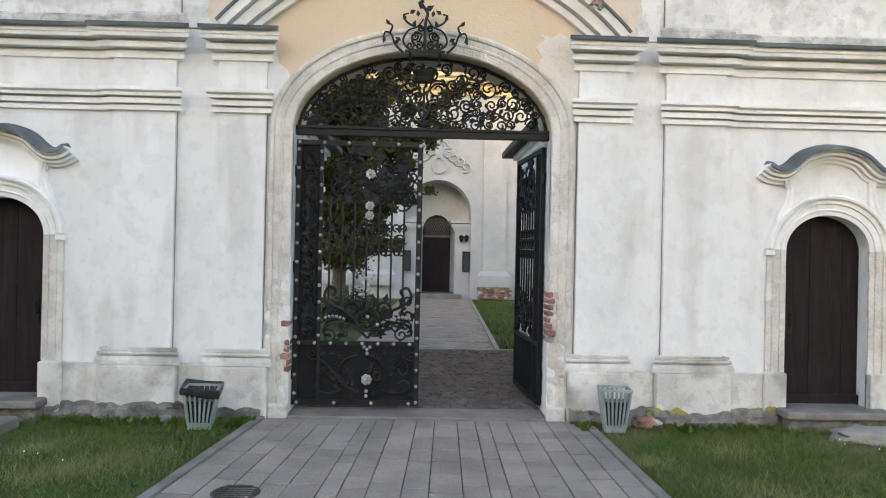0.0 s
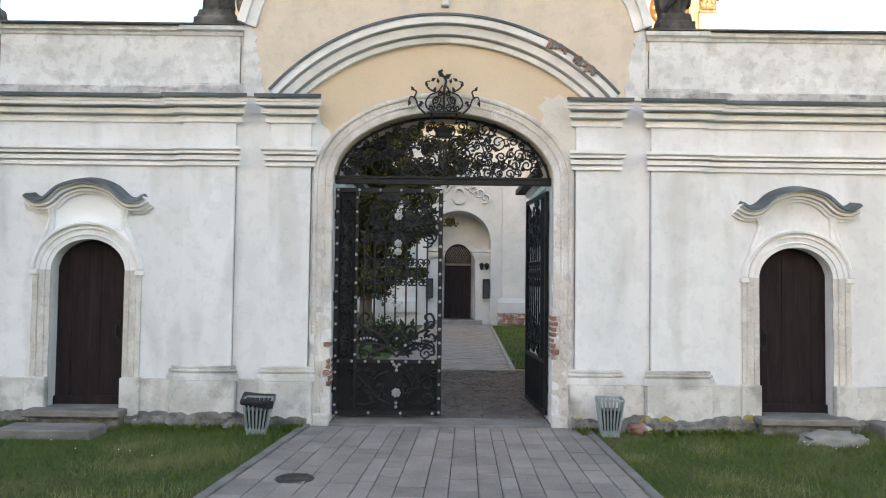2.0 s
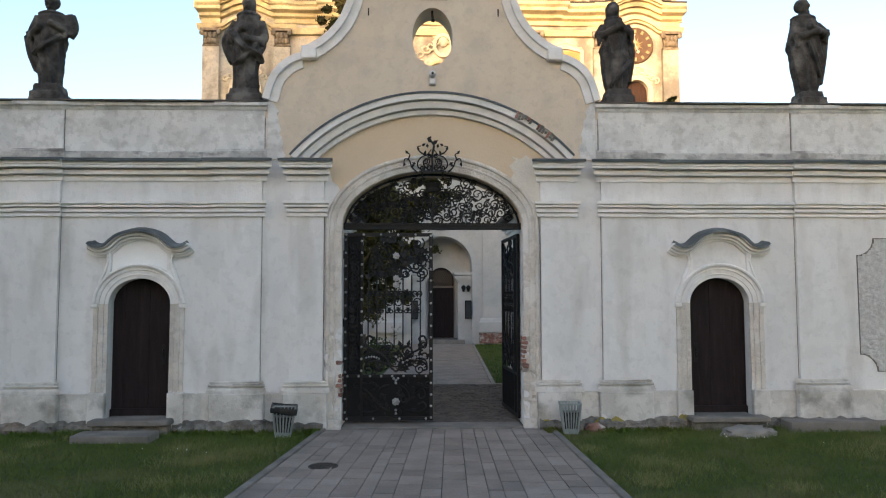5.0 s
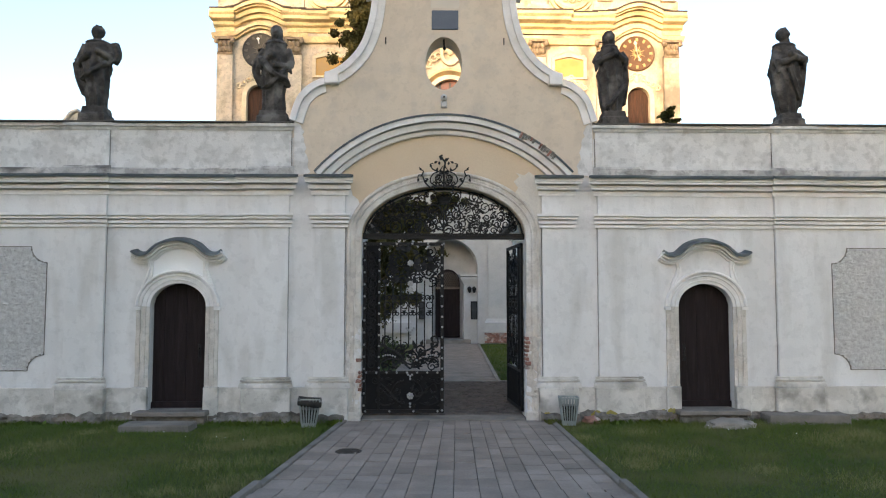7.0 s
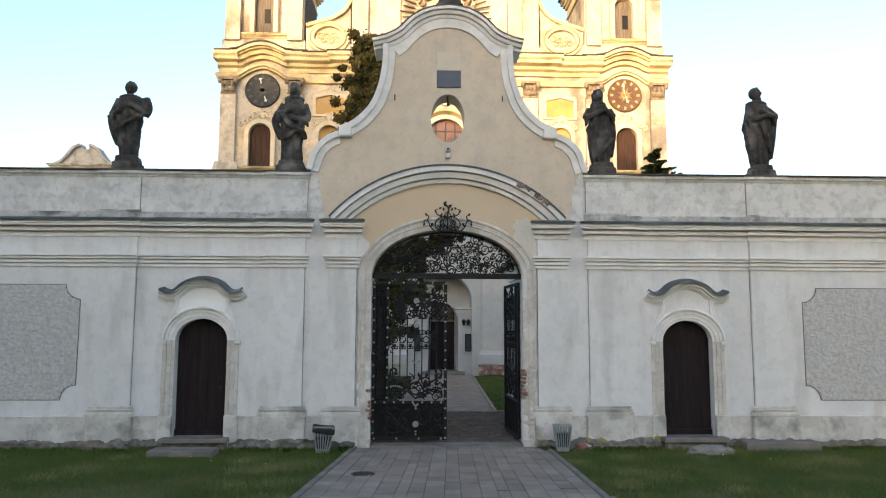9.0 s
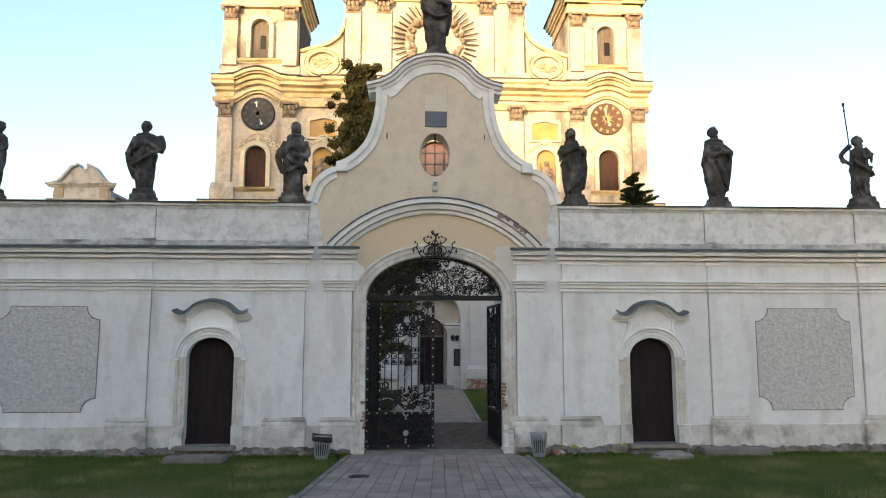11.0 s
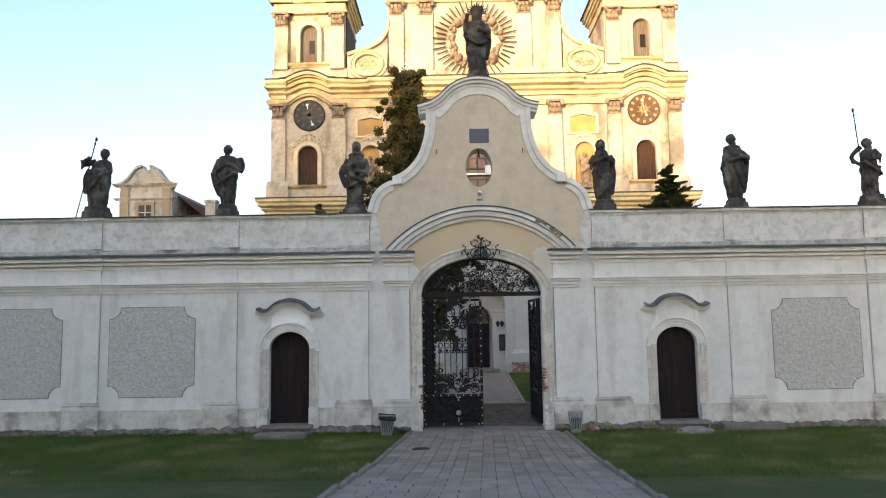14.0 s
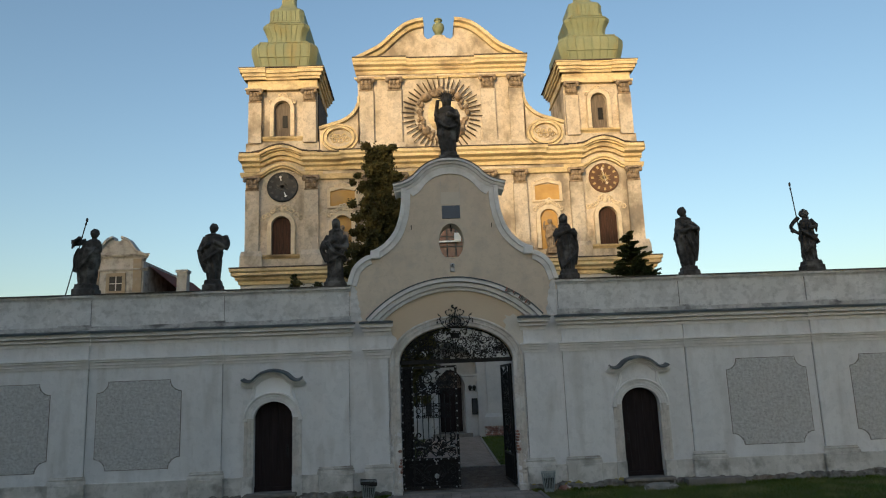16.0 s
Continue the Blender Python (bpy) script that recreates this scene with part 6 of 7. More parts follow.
# ---- statues ----
def statue(name, at, size, seed, turn, rows, arms, head, drapes=(), staff=None, halo=False, foot=0.20, label="", mat=None):
    """A draped standing stone figure on a rough block, as one skin. rows: height, the robe's two sides and its depth;
    arms and drapes: lines in space with their thickness; head: where it stands, how far the face turns, hair or hood."""
    rr = random.Random(seed)
    bm = bmesh.new()
    f0, f1 = rows[0][1] - 0.03, rows[0][2] + 0.03
    box(bm, f0 - 0.03, f1 + 0.03, -0.19, 0.17, 0.0, foot * 0.62, 0.97)
    box(bm, f0, f1, -0.17, 0.16, foot * 0.5, foot + 0.03, 0.9)
    n, m = 56, 72
    ph = rr.uniform(0, 6)
    rows = [r for r in rows if r[0] < 1.19]
    zs = rows[-1][0]
    z0, z1 = rows[0][0] - 0.02, zs + 0.13
    skin = []
    for i in range(m + 1):
        z = z0 + (z1 - z0) * i / m
        for p, q in zip(rows, rows[1:]):
            if z <= q[0] + 1e-9:
                break
        k = max(0.0, min(1.0, (z - p[0]) / (q[0] - p[0])))
        k = k * k * (3 - 2 * k) * 0.6 + k * 0.4
        xl, xr, d = (p[c] + (q[c] - p[c]) * k for c in (1, 2, 3))
        cx, hw = (xl + xr) / 2, (xr - xl) / 2
        if z > zs:
            k = (z - zs) / 0.13
            g = math.sqrt(max(0.0, 1 - k * k))
            cx, hw, d = cx + (head[0] - cx) * k, 0.05 + (hw - 0.05) * g, 0.05 + (d - 0.05) * g
        low = max(0.0, min(1.0, (1.12 - z) / 0.25))
        row = []
        for j in range(n):
            a = 2 * math.pi * j / n
            u = a * 4.5 + 1.6 * math.sin(z * 3.1 + ph) + z * (2.2 + math.sin(seed))
            v = a * 3.0 - z * 6.5 + ph
            fold = 0.042 * (1 - abs(math.sin(u))) ** 1.5 * low + 0.026 * (1 - abs(math.sin(v))) ** 2 * min(low, max(0.0, (z - 0.45) * 4))
            fold += 0.012 * noise.noise((3 * math.cos(a) + seed, 3 * math.sin(a), z * 5))
            f = 0.90 + (fold - 0.010) / max(0.08, hw) if z < 1.2 else 1.0
            sq = 1.0 / max(abs(math.cos(a)) ** 2.1 + abs(math.sin(a)) ** 2.1, 1e-6) ** (1 / 2.1)
            row.append(bm.verts.new((cx + hw * f * sq * math.cos(a), d * f * sq * math.sin(a), z)))
        skin.append(row)
    for p, q in zip(skin, skin[1:]):
        for j in range(n):
            bm.faces.new((p[j], p[(j + 1) % n], q[(j + 1) % n], q[j]))
    bm.faces.new(skin[0][::-1])
    bm.faces.new(skin[-1])
    hx, hz, face, style = head
    c, sn = math.sin(radians(face)), math.cos(radians(face))
    hz = zs + 0.245
    tube(bm, [(hx, 0.01, hz - 0.20), (hx, -0.005, hz)], 0.054, 10)
    ball(bm, (hx, -0.01, hz), 0.086, 16, 0.95, 1.05, 1.2)
    ball(bm, (hx - 0.02 * c, 0.02, hz + 0.015), 0.091, 16, 1.0, 1.0, 1.05)
    ball(bm, (hx + 0.085 * c, -0.01 - 0.085 * sn, hz - 0.005), 0.020, 8, 1, 1, 1.5)
    ball(bm, (hx + 0.045 * c, -0.01 - 0.045 * sn, hz - 0.075), 0.030, 8)
    if style == "hood":
        ball(bm, (hx - 0.02 * c, 0.02, hz + 0.02), 0.094, 16, 1.0, 1.0, 1.1)
        tube(bm, [(hx - 0.06, 0.03, hz), (hx - 0.055, 0.05, hz - 0.11), (hx - 0.10, 0.05, hz - 0.21)], 0.030, 8, 0.04)
        tube(bm, [(hx + 0.06, 0.03, hz), (hx + 0.055, 0.05, hz - 0.11), (hx + 0.10, 0.05, hz - 0.21)], 0.030, 8, 0.04)
    else:
        for _ in range(34):
            a, e = rr.uniform(0, 6.283), rr.uniform(-0.3, 1.35)
            px, py, pz = math.cos(a) * math.cos(e), math.sin(a) * math.cos(e), math.sin(e)
            if px * c - py * sn > 0.45 and pz < 0.55:
                continue
            ball(bm, (hx + 0.084 * px, 0.01 + 0.084 * py, hz + 0.02 + 0.084 * pz), rr.uniform(0.014, 0.024), 6)
        if style == "beard":
            for k in range(5):
                ball(bm, (hx + 0.05 * c + rr.uniform(-0.02, 0.02), -0.05 * sn - 0.02, hz - 0.08 - 0.009 * k), 0.024, 6)
        if style == "long":
            for sx in (-1, 1):
                tube(bm, [(hx + sx * 0.07, 0.03, hz + 0.04), (hx + sx * 0.068, 0.03, hz - 0.08), (hx + sx * 0.075, 0.02, hz - 0.20)], 0.030, 8, 0.024)
    for line in arms:
        *pts, r = line
        pts = [(x * 0.88, y, z) for x, y, z in pts]
        r *= 0.86
        tube(bm, smooth_line(pts, 5), r, 10, r * 0.62)
        e = Vector(pts[-1])
        ball(bm, tuple(e), r * 0.72, 8)
        mid = Vector(pts[len(pts) // 2])
        for k in range(3):
            tube(bm, [mid + Vector((rr.uniform(-0.03, 0.03), -r * 0.7, 0.05)), mid + Vector((rr.uniform(-0.03, 0.03), -r * 0.4, -0.08 - 0.03 * k))], 0.020, 6)
    for line in drapes:
        *pts, r = line
        lp = smooth_line(pts, 5)
        tube(bm, lp, r, 10, r * 0.8)
        for k in (-1, 1):
            tube(bm, [Vector(p) + Vector((k * r * 0.55, -r * 0.75, 0.0)) for p in lp], r * 0.36, 6)
    if staff:
        x0, h0, x1, h1 = staff
        tube(bm, [(x0, -0.17, h0), (x1, -0.17, h1)], 0.014, 6)
        ball(bm, (x1, -0.17, h1), 0.03, 6, 1, 1, 1.6)
        ball(bm, (x0 + (x1 - x0) * 0.94, -0.17, h0 + (h1 - h0) * 0.94), 0.026, 6)
    if halo:
        for k in range(13):
            a = math.pi * (k - 0.5) / 11
            tube(bm, [(hx + 0.09 * math.cos(a), 0.03, hz + 0.04 + 0.09 * math.sin(a)), (hx + 0.185 * math.cos(a), 0.03, hz + 0.07 + 0.185 * math.sin(a))], 0.015, 4)
        lathe(bm, [(0.085, 0), (0.105, 0.08), (0.06, 0.10)], (hx, 0, hz + 0.07), 10)
    bmesh.ops.recalc_face_normals(bm, faces=bm.faces)
    me = bpy.data.meshes.new(name)
    bm.to_mesh(me)
    bm.free()
    me.materials.append(mat or M_STATUE)
    ob = new(name, me)
    md = ob.modifiers.new("skin", 'REMESH')
    md.mode, md.voxel_size, md.use_smooth_shade = 'VOXEL', 0.0105, True
    ob.matrix_basis = pose(*at, 0, 0, turn) @ Matrix.Scale(size, 4)
    return tagged(ob, label or "dark weathered stone statue of a robed figure on the parapet", "statue", "statues on the parapet")


PZ = 4.66
statue("statue", (-8.66, 0.2, PZ), 1.115, 1, 0,
       [(0.2, -0.17, 0.19, 0.15), (0.5, -0.19, 0.22, 0.17), (0.75, -0.18, 0.25, 0.17), (0.92, -0.17, 0.26, 0.16), (1.08, -0.14, 0.27, 0.16)],
       [((-0.06, 0, 1.17), (-0.28, -0.04, 1.12), (-0.30, -0.10, 1.13), (-0.13, -0.18, 1.20), 0.078), ((0.22, 0, 1.14), (0.27, -0.04, 0.92), (0.08, -0.18, 0.95), 0.082)],
       (0.12, 1.43, 20, "curly"), [((-0.14, -0.03, 1.0), (-0.22, -0.02, 0.8), (-0.20, -0.02, 0.5), 0.065), ((0.20, -0.1, 1.0), (0.05, -0.18, 0.75), (-0.12, -0.14, 0.55), 0.045)],
       (-0.34, 0.0, 0.02, 1.6), label="dark weathered stone statue holding a long staff, on the parapet")
statue("statue", (-5.72, 0.2, PZ), 1.115, 5, 0,
       [(0.22, -0.10, 0.17, 0.15), (0.48, -0.13, 0.19, 0.16), (0.65, -0.17, 0.20, 0.17), (0.85, -0.20, 0.22, 0.17), (1.0, -0.19, 0.24, 0.17), (1.12, -0.19, 0.25, 0.16)],
       [((-0.16, 0, 1.17), (-0.28, -0.02, 0.90), (-0.06, -0.18, 0.98), 0.080), ((0.19, 0, 1.15), (0.29, -0.05, 0.98), (0.12, -0.19, 1.03), 0.085)],
       (0.01, 1.44, -25, "curly"), [((0.24, 0.03, 1.18), (0.30, 0.0, 1.02), (0.25, 0.0, 0.90), 0.085), ((-0.27, 0, 0.9), (-0.22, 0, 0.66), (-0.12, 0, 0.42), 0.060), ((0.2, -0.1, 0.88), (0.0, -0.18, 0.72), (-0.14, -0.12, 0.62), 0.040)])
statue("statue", (-2.78, 0.2, PZ), 1.115, 9, 0,
       [(0.16, -0.18, 0.16, 0.16), (0.45, -0.19, 0.15, 0.16), (0.6, -0.20, 0.17, 0.17), (0.8, -0.20, 0.18, 0.17), (1.0, -0.19, 0.19, 0.16), (1.14, -0.18, 0.19, 0.15)],
       [((-0.17, 0, 1.12), (-0.26, -0.01, 0.95), (0.0, -0.19, 0.99), 0.080), ((0.19, 0, 1.12), (0.26, -0.03, 0.88), (0.04, -0.19, 0.84), 0.080)],
       (0.01, 1.43, 15, "hood"), [((-0.18, -0.12, 0.95), (0.0, -0.19, 0.72), (0.17, -0.13, 0.64), (0.20, -0.03, 0.56), 0.052), ((-0.24, 0.02, 1.0), (-0.29, 0.03, 0.82), (-0.19, 0.02, 0.56), 0.065), ((0.16, -0.12, 0.78), (0.02, -0.19, 0.60), (-0.14, -0.13, 0.5), 0.04)],
       foot=0.15, label="dark weathered stone statue with crossed robe folds, on the parapet")
statue("statue", (2.80, 0.2, PZ), 1.115, 12, 0,
       [(0.18, -0.14, 0.15, 0.14), (0.3, -0.17, 0.15, 0.15), (0.5, -0.20, 0.16, 0.16), (0.75, -0.21, 0.17, 0.16), (0.95, -0.19, 0.18, 0.15), (1.1, -0.19, 0.16, 0.15)],
       [((-0.18, 0, 1.1), (-0.27, -0.04, 0.95), (0.0, -0.19, 1.05), 0.078), ((0.16, 0, 1.1), (0.23, -0.04, 0.98), (-0.02, -0.2, 1.10), 0.078)],
       (-0.03, 1.43, -15, "long"), [((0.17, 0.03, 1.05), (0.22, 0.03, 0.72), (0.16, 0.02, 0.32), 0.05), ((0.17, -0.1, 0.6), (0.02, -0.16, 0.4), (-0.1, -0.13, 0.26), 0.035)],
       foot=0.17, label="dark stone statue with hands folded at the breast, on the parapet")
statue("statue", (5.76, 0.2, PZ), 1.14, 17, 0,
       [(0.14, -0.14, 0.10, 0.14), (0.3, -0.19, 0.14, 0.15), (0.55, -0.24, 0.17, 0.16), (0.8, -0.26, 0.19, 0.16), (1.0, -0.26, 0.20, 0.15), (1.13, -0.24, 0.18, 0.15)],
       [((0.15, 0, 1.11), (0.27, -0.06, 0.98), (-0.05, -0.2, 1.04), 0.082), ((-0.19, -0.04, 1.08), (-0.22, -0.1, 0.92), (0.05, -0.2, 0.98), 0.078)],
       (-0.04, 1.42, 35, "beard"), [((0.24, 0.0, 0.95), (0.21, -0.02, 0.75), (0.19, 0.0, 0.55), (0.14, 0.0, 0.3), 0.048), ((-0.05, -0.18, 0.85), (0.02, -0.18, 0.6), (0.12, -0.12, 0.38), 0.035)], foot=0.15)
statue("statue", (8.80, 0.2, PZ), 1.10, 23, 0,
       [(0.22, -0.19, 0.12, 0.14), (0.5, -0.21, 0.10, 0.15), (0.75, -0.20, 0.12, 0.15), (0.9, -0.20, 0.11, 0.14), (1.05, -0.22, 0.12, 0.15)],
       [((-0.22, 0, 1.22), (-0.44, 0.0, 1.0), (-0.29, -0.10, 0.82), 0.060), ((0.04, -0.04, 1.15), (0.14, -0.10, 1.0), (-0.05, -0.19, 0.95), 0.072)],
       (-0.05, 1.47, 40, "beard"), [((-0.2, -0.08, 0.9), (0.0, -0.17, 0.72), (0.12, -0.1, 0.62), 0.05), ((0.12, -0.08, 0.8), (-0.04, -0.16, 0.55), (-0.17, -0.1, 0.4), 0.04)],
       (-0.24, 0.2, -0.38, 1.95), label="dark weathered stone statue leaning on a tall spear, on the parapet")
statue("statue", (0.03, 0.2, 7.67), 1.21, 31, 0,
       [(0.2, -0.15, 0.15, 0.14), (0.45, -0.20, 0.17, 0.16), (0.7, -0.23, 0.19, 0.17), (0.9, -0.23, 0.21, 0.17), (1.08, -0.23, 0.20, 0.16)],
       [((-0.19, 0, 1.12), (-0.26, -0.06, 1.0), (-0.22, -0.2, 1.24), 0.07), ((0.18, 0, 1.12), (0.24, -0.06, 0.95), (0.02, -0.2, 0.98), 0.076)],
       (0.0, 1.42, 0, "long"), [((0.2, 0.0, 1.0), (0.22, 0.02, 0.75), (0.16, 0.02, 0.45), 0.055), ((-0.2, -0.1, 0.85), (0.0, -0.19, 0.68), (0.16, -0.1, 0.75), 0.04)], None, True, 0.16,
       label="dark stone statue with a ray crown standing atop the gable")
for sx in (-1, 1):
    statue("niche_statue", (CX + sx * 5.98, CHY - 0.35, 9.55), 1.45, 40 + sx, 8 * sx,
           [(0.18, -0.14, 0.15, 0.14), (0.5, -0.18, 0.17, 0.16), (0.8, -0.20, 0.18, 0.16), (1.05, -0.20, 0.19, 0.15)],
           [((-0.18, 0, 1.12), (-0.32, -0.05, 1.05), (-0.30, -0.14, 1.25), 0.07), ((0.18, 0, 1.12), (0.25, -0.05, 0.92), (0.05, -0.19, 0.95), 0.075)],
           (0.0, 1.42, -10 * sx, "beard"), [((0.16, -0.1, 0.9), (0.0, -0.18, 0.7), (-0.15, -0.1, 0.6), 0.04)], mat=M_CAPITAL,
           label="brown stucco statue standing in a church niche")

# ---- trees ----
def leaf_cards(verts, faces, c, r, n, size, rr, flat=1.0, droop=0.0):
    for _ in range(n):
        u = Vector((rr.gauss(0, 0.5), rr.gauss(0, 0.5), rr.gauss(0, 0.5) * flat)) * r
        p = Vector(c) + u
        a = Vector((rr.uniform(-1, 1), rr.uniform(-1, 1), rr.uniform(-1, 1) - droop)).normalized()
        b = a.cross(Vector((rr.uniform(-1, 1), rr.uniform(-1, 1), rr.uniform(-1, 1)))).normalized()
        l, w = size * rr.uniform(0.6, 1.3), size * rr.uniform(0.22, 0.4)
        k = len(verts)
        verts += [tuple(p - a * l * 0.5), tuple(p + b * w), tuple(p + a * l * 0.5), tuple(p - b * w)]
        faces.append((k, k + 1, k + 2, k + 3))


def needle_spray(verts, faces, p0, p1, n, size, rr):
    """Needled twigs along a branch, fanned outwards and drooping."""
    d = (p1 - p0)
    side = d.cross(Vector((0, 0, 1))).normalized()
    for _ in range(n):
        t = rr.random() ** 0.8
        w = (1 - t) * 0.14 * d.length + 0.06
        c = p0 + d * t
        a = (d.normalized() * rr.uniform(0.4, 1.0) + side * rr.uniform(-1, 1) + Vector((0, 0, rr.uniform(-0.7, 0.7)))).normalized()
        l = min(w, size * 2.2) * rr.uniform(0.6, 1.2) + size * 0.3
        b = a.cross(Vector((rr.uniform(-1, 1), rr.uniform(-1, 1), rr.uniform(-1, 1)))).normalized() * size * 0.16
        k = len(verts)
        verts += [tuple(c - b), tuple(c + b), tuple(c + a * l * 0.7 + b), tuple(c + a * l), tuple(c + a * l * 0.7 - b)]
        faces.append((k, k + 1, k + 2, k + 3, k + 4))


def leaves_object(name, verts, faces, mat, parent, label=""):
    me = bpy.data.meshes.new(name)
    me.from_pydata(verts, [], faces)
    me.materials.append(mat)
    ob = new(name, me)
    ob.parent = parent
    if parent is not None:
        ob.matrix_parent_inverse = Matrix.Translation(parent.location).inverted()
    return tagged(ob, label)


def conifer(name, at, h, r, seed, mat, label, spruce=False, crown0=0.15, count=9000):
    rr = random.Random(seed)
    tr = thing(name, at, label, "tree")
    x0, y0, z0 = at
    bm = bmesh.new()
    tube(bm, [(x0, y0, z0 - 0.1), (x0 + 0.02, y0, z0 + 0.5), (x0 + 0.05, y0, z0 + h * 0.4), (x0, y0, z0 + h * 0.97)], 0.30 if not spruce else 0.16, 10, 0.02)
    lathe(bm, [(0.42, -0.05), (0.34, 0.3), (0.30, 0.8)], (x0, y0, z0), 10)
    part("trunk", bm, M_BARK, tr, "", 60)
    bmb = bmesh.new()
    verts, faces = [], []
    nb = 360 if spruce else 130
    for i in range(nb):
        t = crown0 + (0.985 - crown0) * i / (nb - 1)
        prof = (1 - t) * 1.1 + 0.02 if spruce else (min(1.0, 1.30 * (1 - t) ** 0.72) + 0.38 * max(0.0, min(1.0, (0.58 - t) / 0.25))) * rr.uniform(0.55, 1.2)
        ln = r * prof * rr.uniform(0.62 if spruce else 0.68, 1.15)
        a = i * 2.399 + rr.uniform(-0.8, 0.8)
        base = Vector((x0, y0, z0 + h * min(0.99, t + rr.uniform(-0.025, 0.025))))
        up = (rr.uniform(-0.1, 0.35) if spruce else rr.uniform(0.1, 0.7))
        tip = base + Vector((math.cos(a) * ln, math.sin(a) * ln, ln * up))
        tube(bmb, [base, (base + tip) / 2 + Vector((0, 0, 0.05)), tip], 0.035, 4, 0.008)
        if spruce:
            needle_spray(verts, faces, base, tip, count // nb, 0.095, rr)
            continue
        m = max(3, int(ln / 0.2))
        for k in range(m + 1):
            c = base + (tip - base) * (k / m) + Vector((rr.gauss(0, 0.14), rr.gauss(0, 0.14), rr.gauss(0, 0.12)))
            leaf_cards(verts, faces, c, rr.uniform(0.16, 0.36) * (1.15 - 0.6 * k / m), count // (nb * (m + 1)), 0.13, rr, 0.8, 0.4)
    part("limbs", bmb, M_BARK, tr)
    leaves_object("crown", verts, faces, mat, tr)
    return tr


conifer("conifer_tree", (-2.35, 13.6, -0.27), 13.1, 2.5, 7, M_LEAF, "tall dense dark conifer in the courtyard, tips lit gold", False, 0.13, 215000)
conifer("spruce_tree", (8.45, 14.0, -0.28), 9.0, 4.4, 8, M_SPRUCE, "small pointed spruce behind the wall", True, 0.2, 130000)
conifer("young_spruce", (-6.2, 14.0, -0.28), 7.55, 2.0, 9, M_SPRUCE, "young spruce whose tip just shows over the wall", True, 0.25, 12000)

# ---- house beyond the wall ----
hs = thing("house", (-22.4, 35, 0), "pale baroque-gabled house with a red roof beyond the wall", "house")
bm = bmesh.new()
HX = -22.6
box(bm, HX - 1.9, HX + 1.9, 35, 44, -0.6, 12.0)
part("wall", bm, M_HOUSE, hs)
bm = bmesh.new()
gp = smooth_line([(1.95, 12.55), (1.5, 12.75), (1.1, 13.2), (0.75, 13.65), (0.3, 13.85)], 4)
prism(bm, [(HX + x, z) for x, z in gp] + [(HX + 0.2, 13.55), (HX - 0.2, 13.55)] + [(HX - x, z) for x, z in gp[::-1]] + [(HX - 1.8, 12.0), (HX + 1.8, 12.0)], 35, 35.6)
part("gable", bm, M_HOUSE, hs)
bm = bmesh.new()
for sx in (-1, 1):
    l = [(HX + sx * x, z) for x, z in gp]
    sweep(bm, l if sx < 0 else l[::-1], [(0.05, 35.7), (0.05, 34.78), (-0.10, 34.78), (-0.14, 34.9), (-0.14, 35.7)])
part("gable_coping", bm, M_HOUSE, hs, "weathered gable coping", 40)
bm = bmesh.new()
corn(bm, HX - 1.9, HX + 1.9, 12.25, 12.55, 0.25, 35)
corn(bm, HX - 1.9, HX + 1.9, 11.3, 11.5, 0.15, 35)
part("cornice", bm, M_HOUSE, hs)
for sx in (-1, 1):
    bm = bmesh.new()
    box(bm, HX + sx * 1.5 - 0.3, HX + sx * 1.5 + 0.3, 34.9, 35, 2, 12.2)
    part("pilaster", bm, M_TAN, hs, "tan plaster pilaster")
for zc in (10.6,):
    bm = bmesh.new()
    box(bm, HX - 0.45, HX + 0.45, 34.95, 35.05, zc - 0.7, zc + 0.35)
    w = part("window", bm, M_CLOCK, hs)
    bm = bmesh.new()
    box(bm, HX - 0.03, HX + 0.03, 34.93, 34.96, zc - 0.7, zc + 0.35)
    box(bm, HX - 0.45, HX + 0.45, 34.93, 34.96, zc - 0.2, zc - 0.14)
    part("window_frame", bm, M_PLASTIC, w)
    bm = bmesh.new()
    ring(bm, [(HX - 0.68, zc - 0.85), (HX + 0.68, zc - 0.85), (HX + 0.68, zc + 0.58), (HX - 0.68, zc + 0.58)], [(HX - 0.45, zc - 0.7), (HX + 0.45, zc - 0.7), (HX + 0.45, zc + 0.35), (HX - 0.45, zc + 0.35)], 34.88, 35.0)
    part("window_surround", bm, M_TAN, w)
bm = bmesh.new()
v = [bm.verts.new(p) for p in ((HX + 1.4, 36, 12.3), (HX + 1.4, 48, 12.3), (HX + 4.6, 48, 9.6), (HX + 4.6, 36, 9.6), (HX - 1.4, 36, 12.3), (HX - 1.4, 48, 12.3))]
bm.faces.new((v[0], v[1], v[2], v[3]))
bm.faces.new((v[4], v[5], v[1], v[0]))
bmesh.ops.solidify(bm, geom=bm.faces[:], thickness=0.15)
part("roof", bm, M_TILE, hs, "red tiled roof")
bm = bmesh.new()
box(bm, HX + 1.8, HX + 4.4, 36.4, 44, -0.6, 9.7)
part("wing", bm, M_HOUSE, hs)
bm = bmesh.new()
box(bm, -18.3, -17.6, 35, 35.7, 8.0, 11.25)
box(bm, -18.38, -17.52, 34.92, 35.78, 11.1, 11.3)
part("chimney", bm, M_HOUSE, hs)
bm = bmesh.new()
box(bm, HX + 1.9, -17.0, 34.9, 40, -0.6, 8.6)
part("back_wing", bm, M_HOUSE, hs)

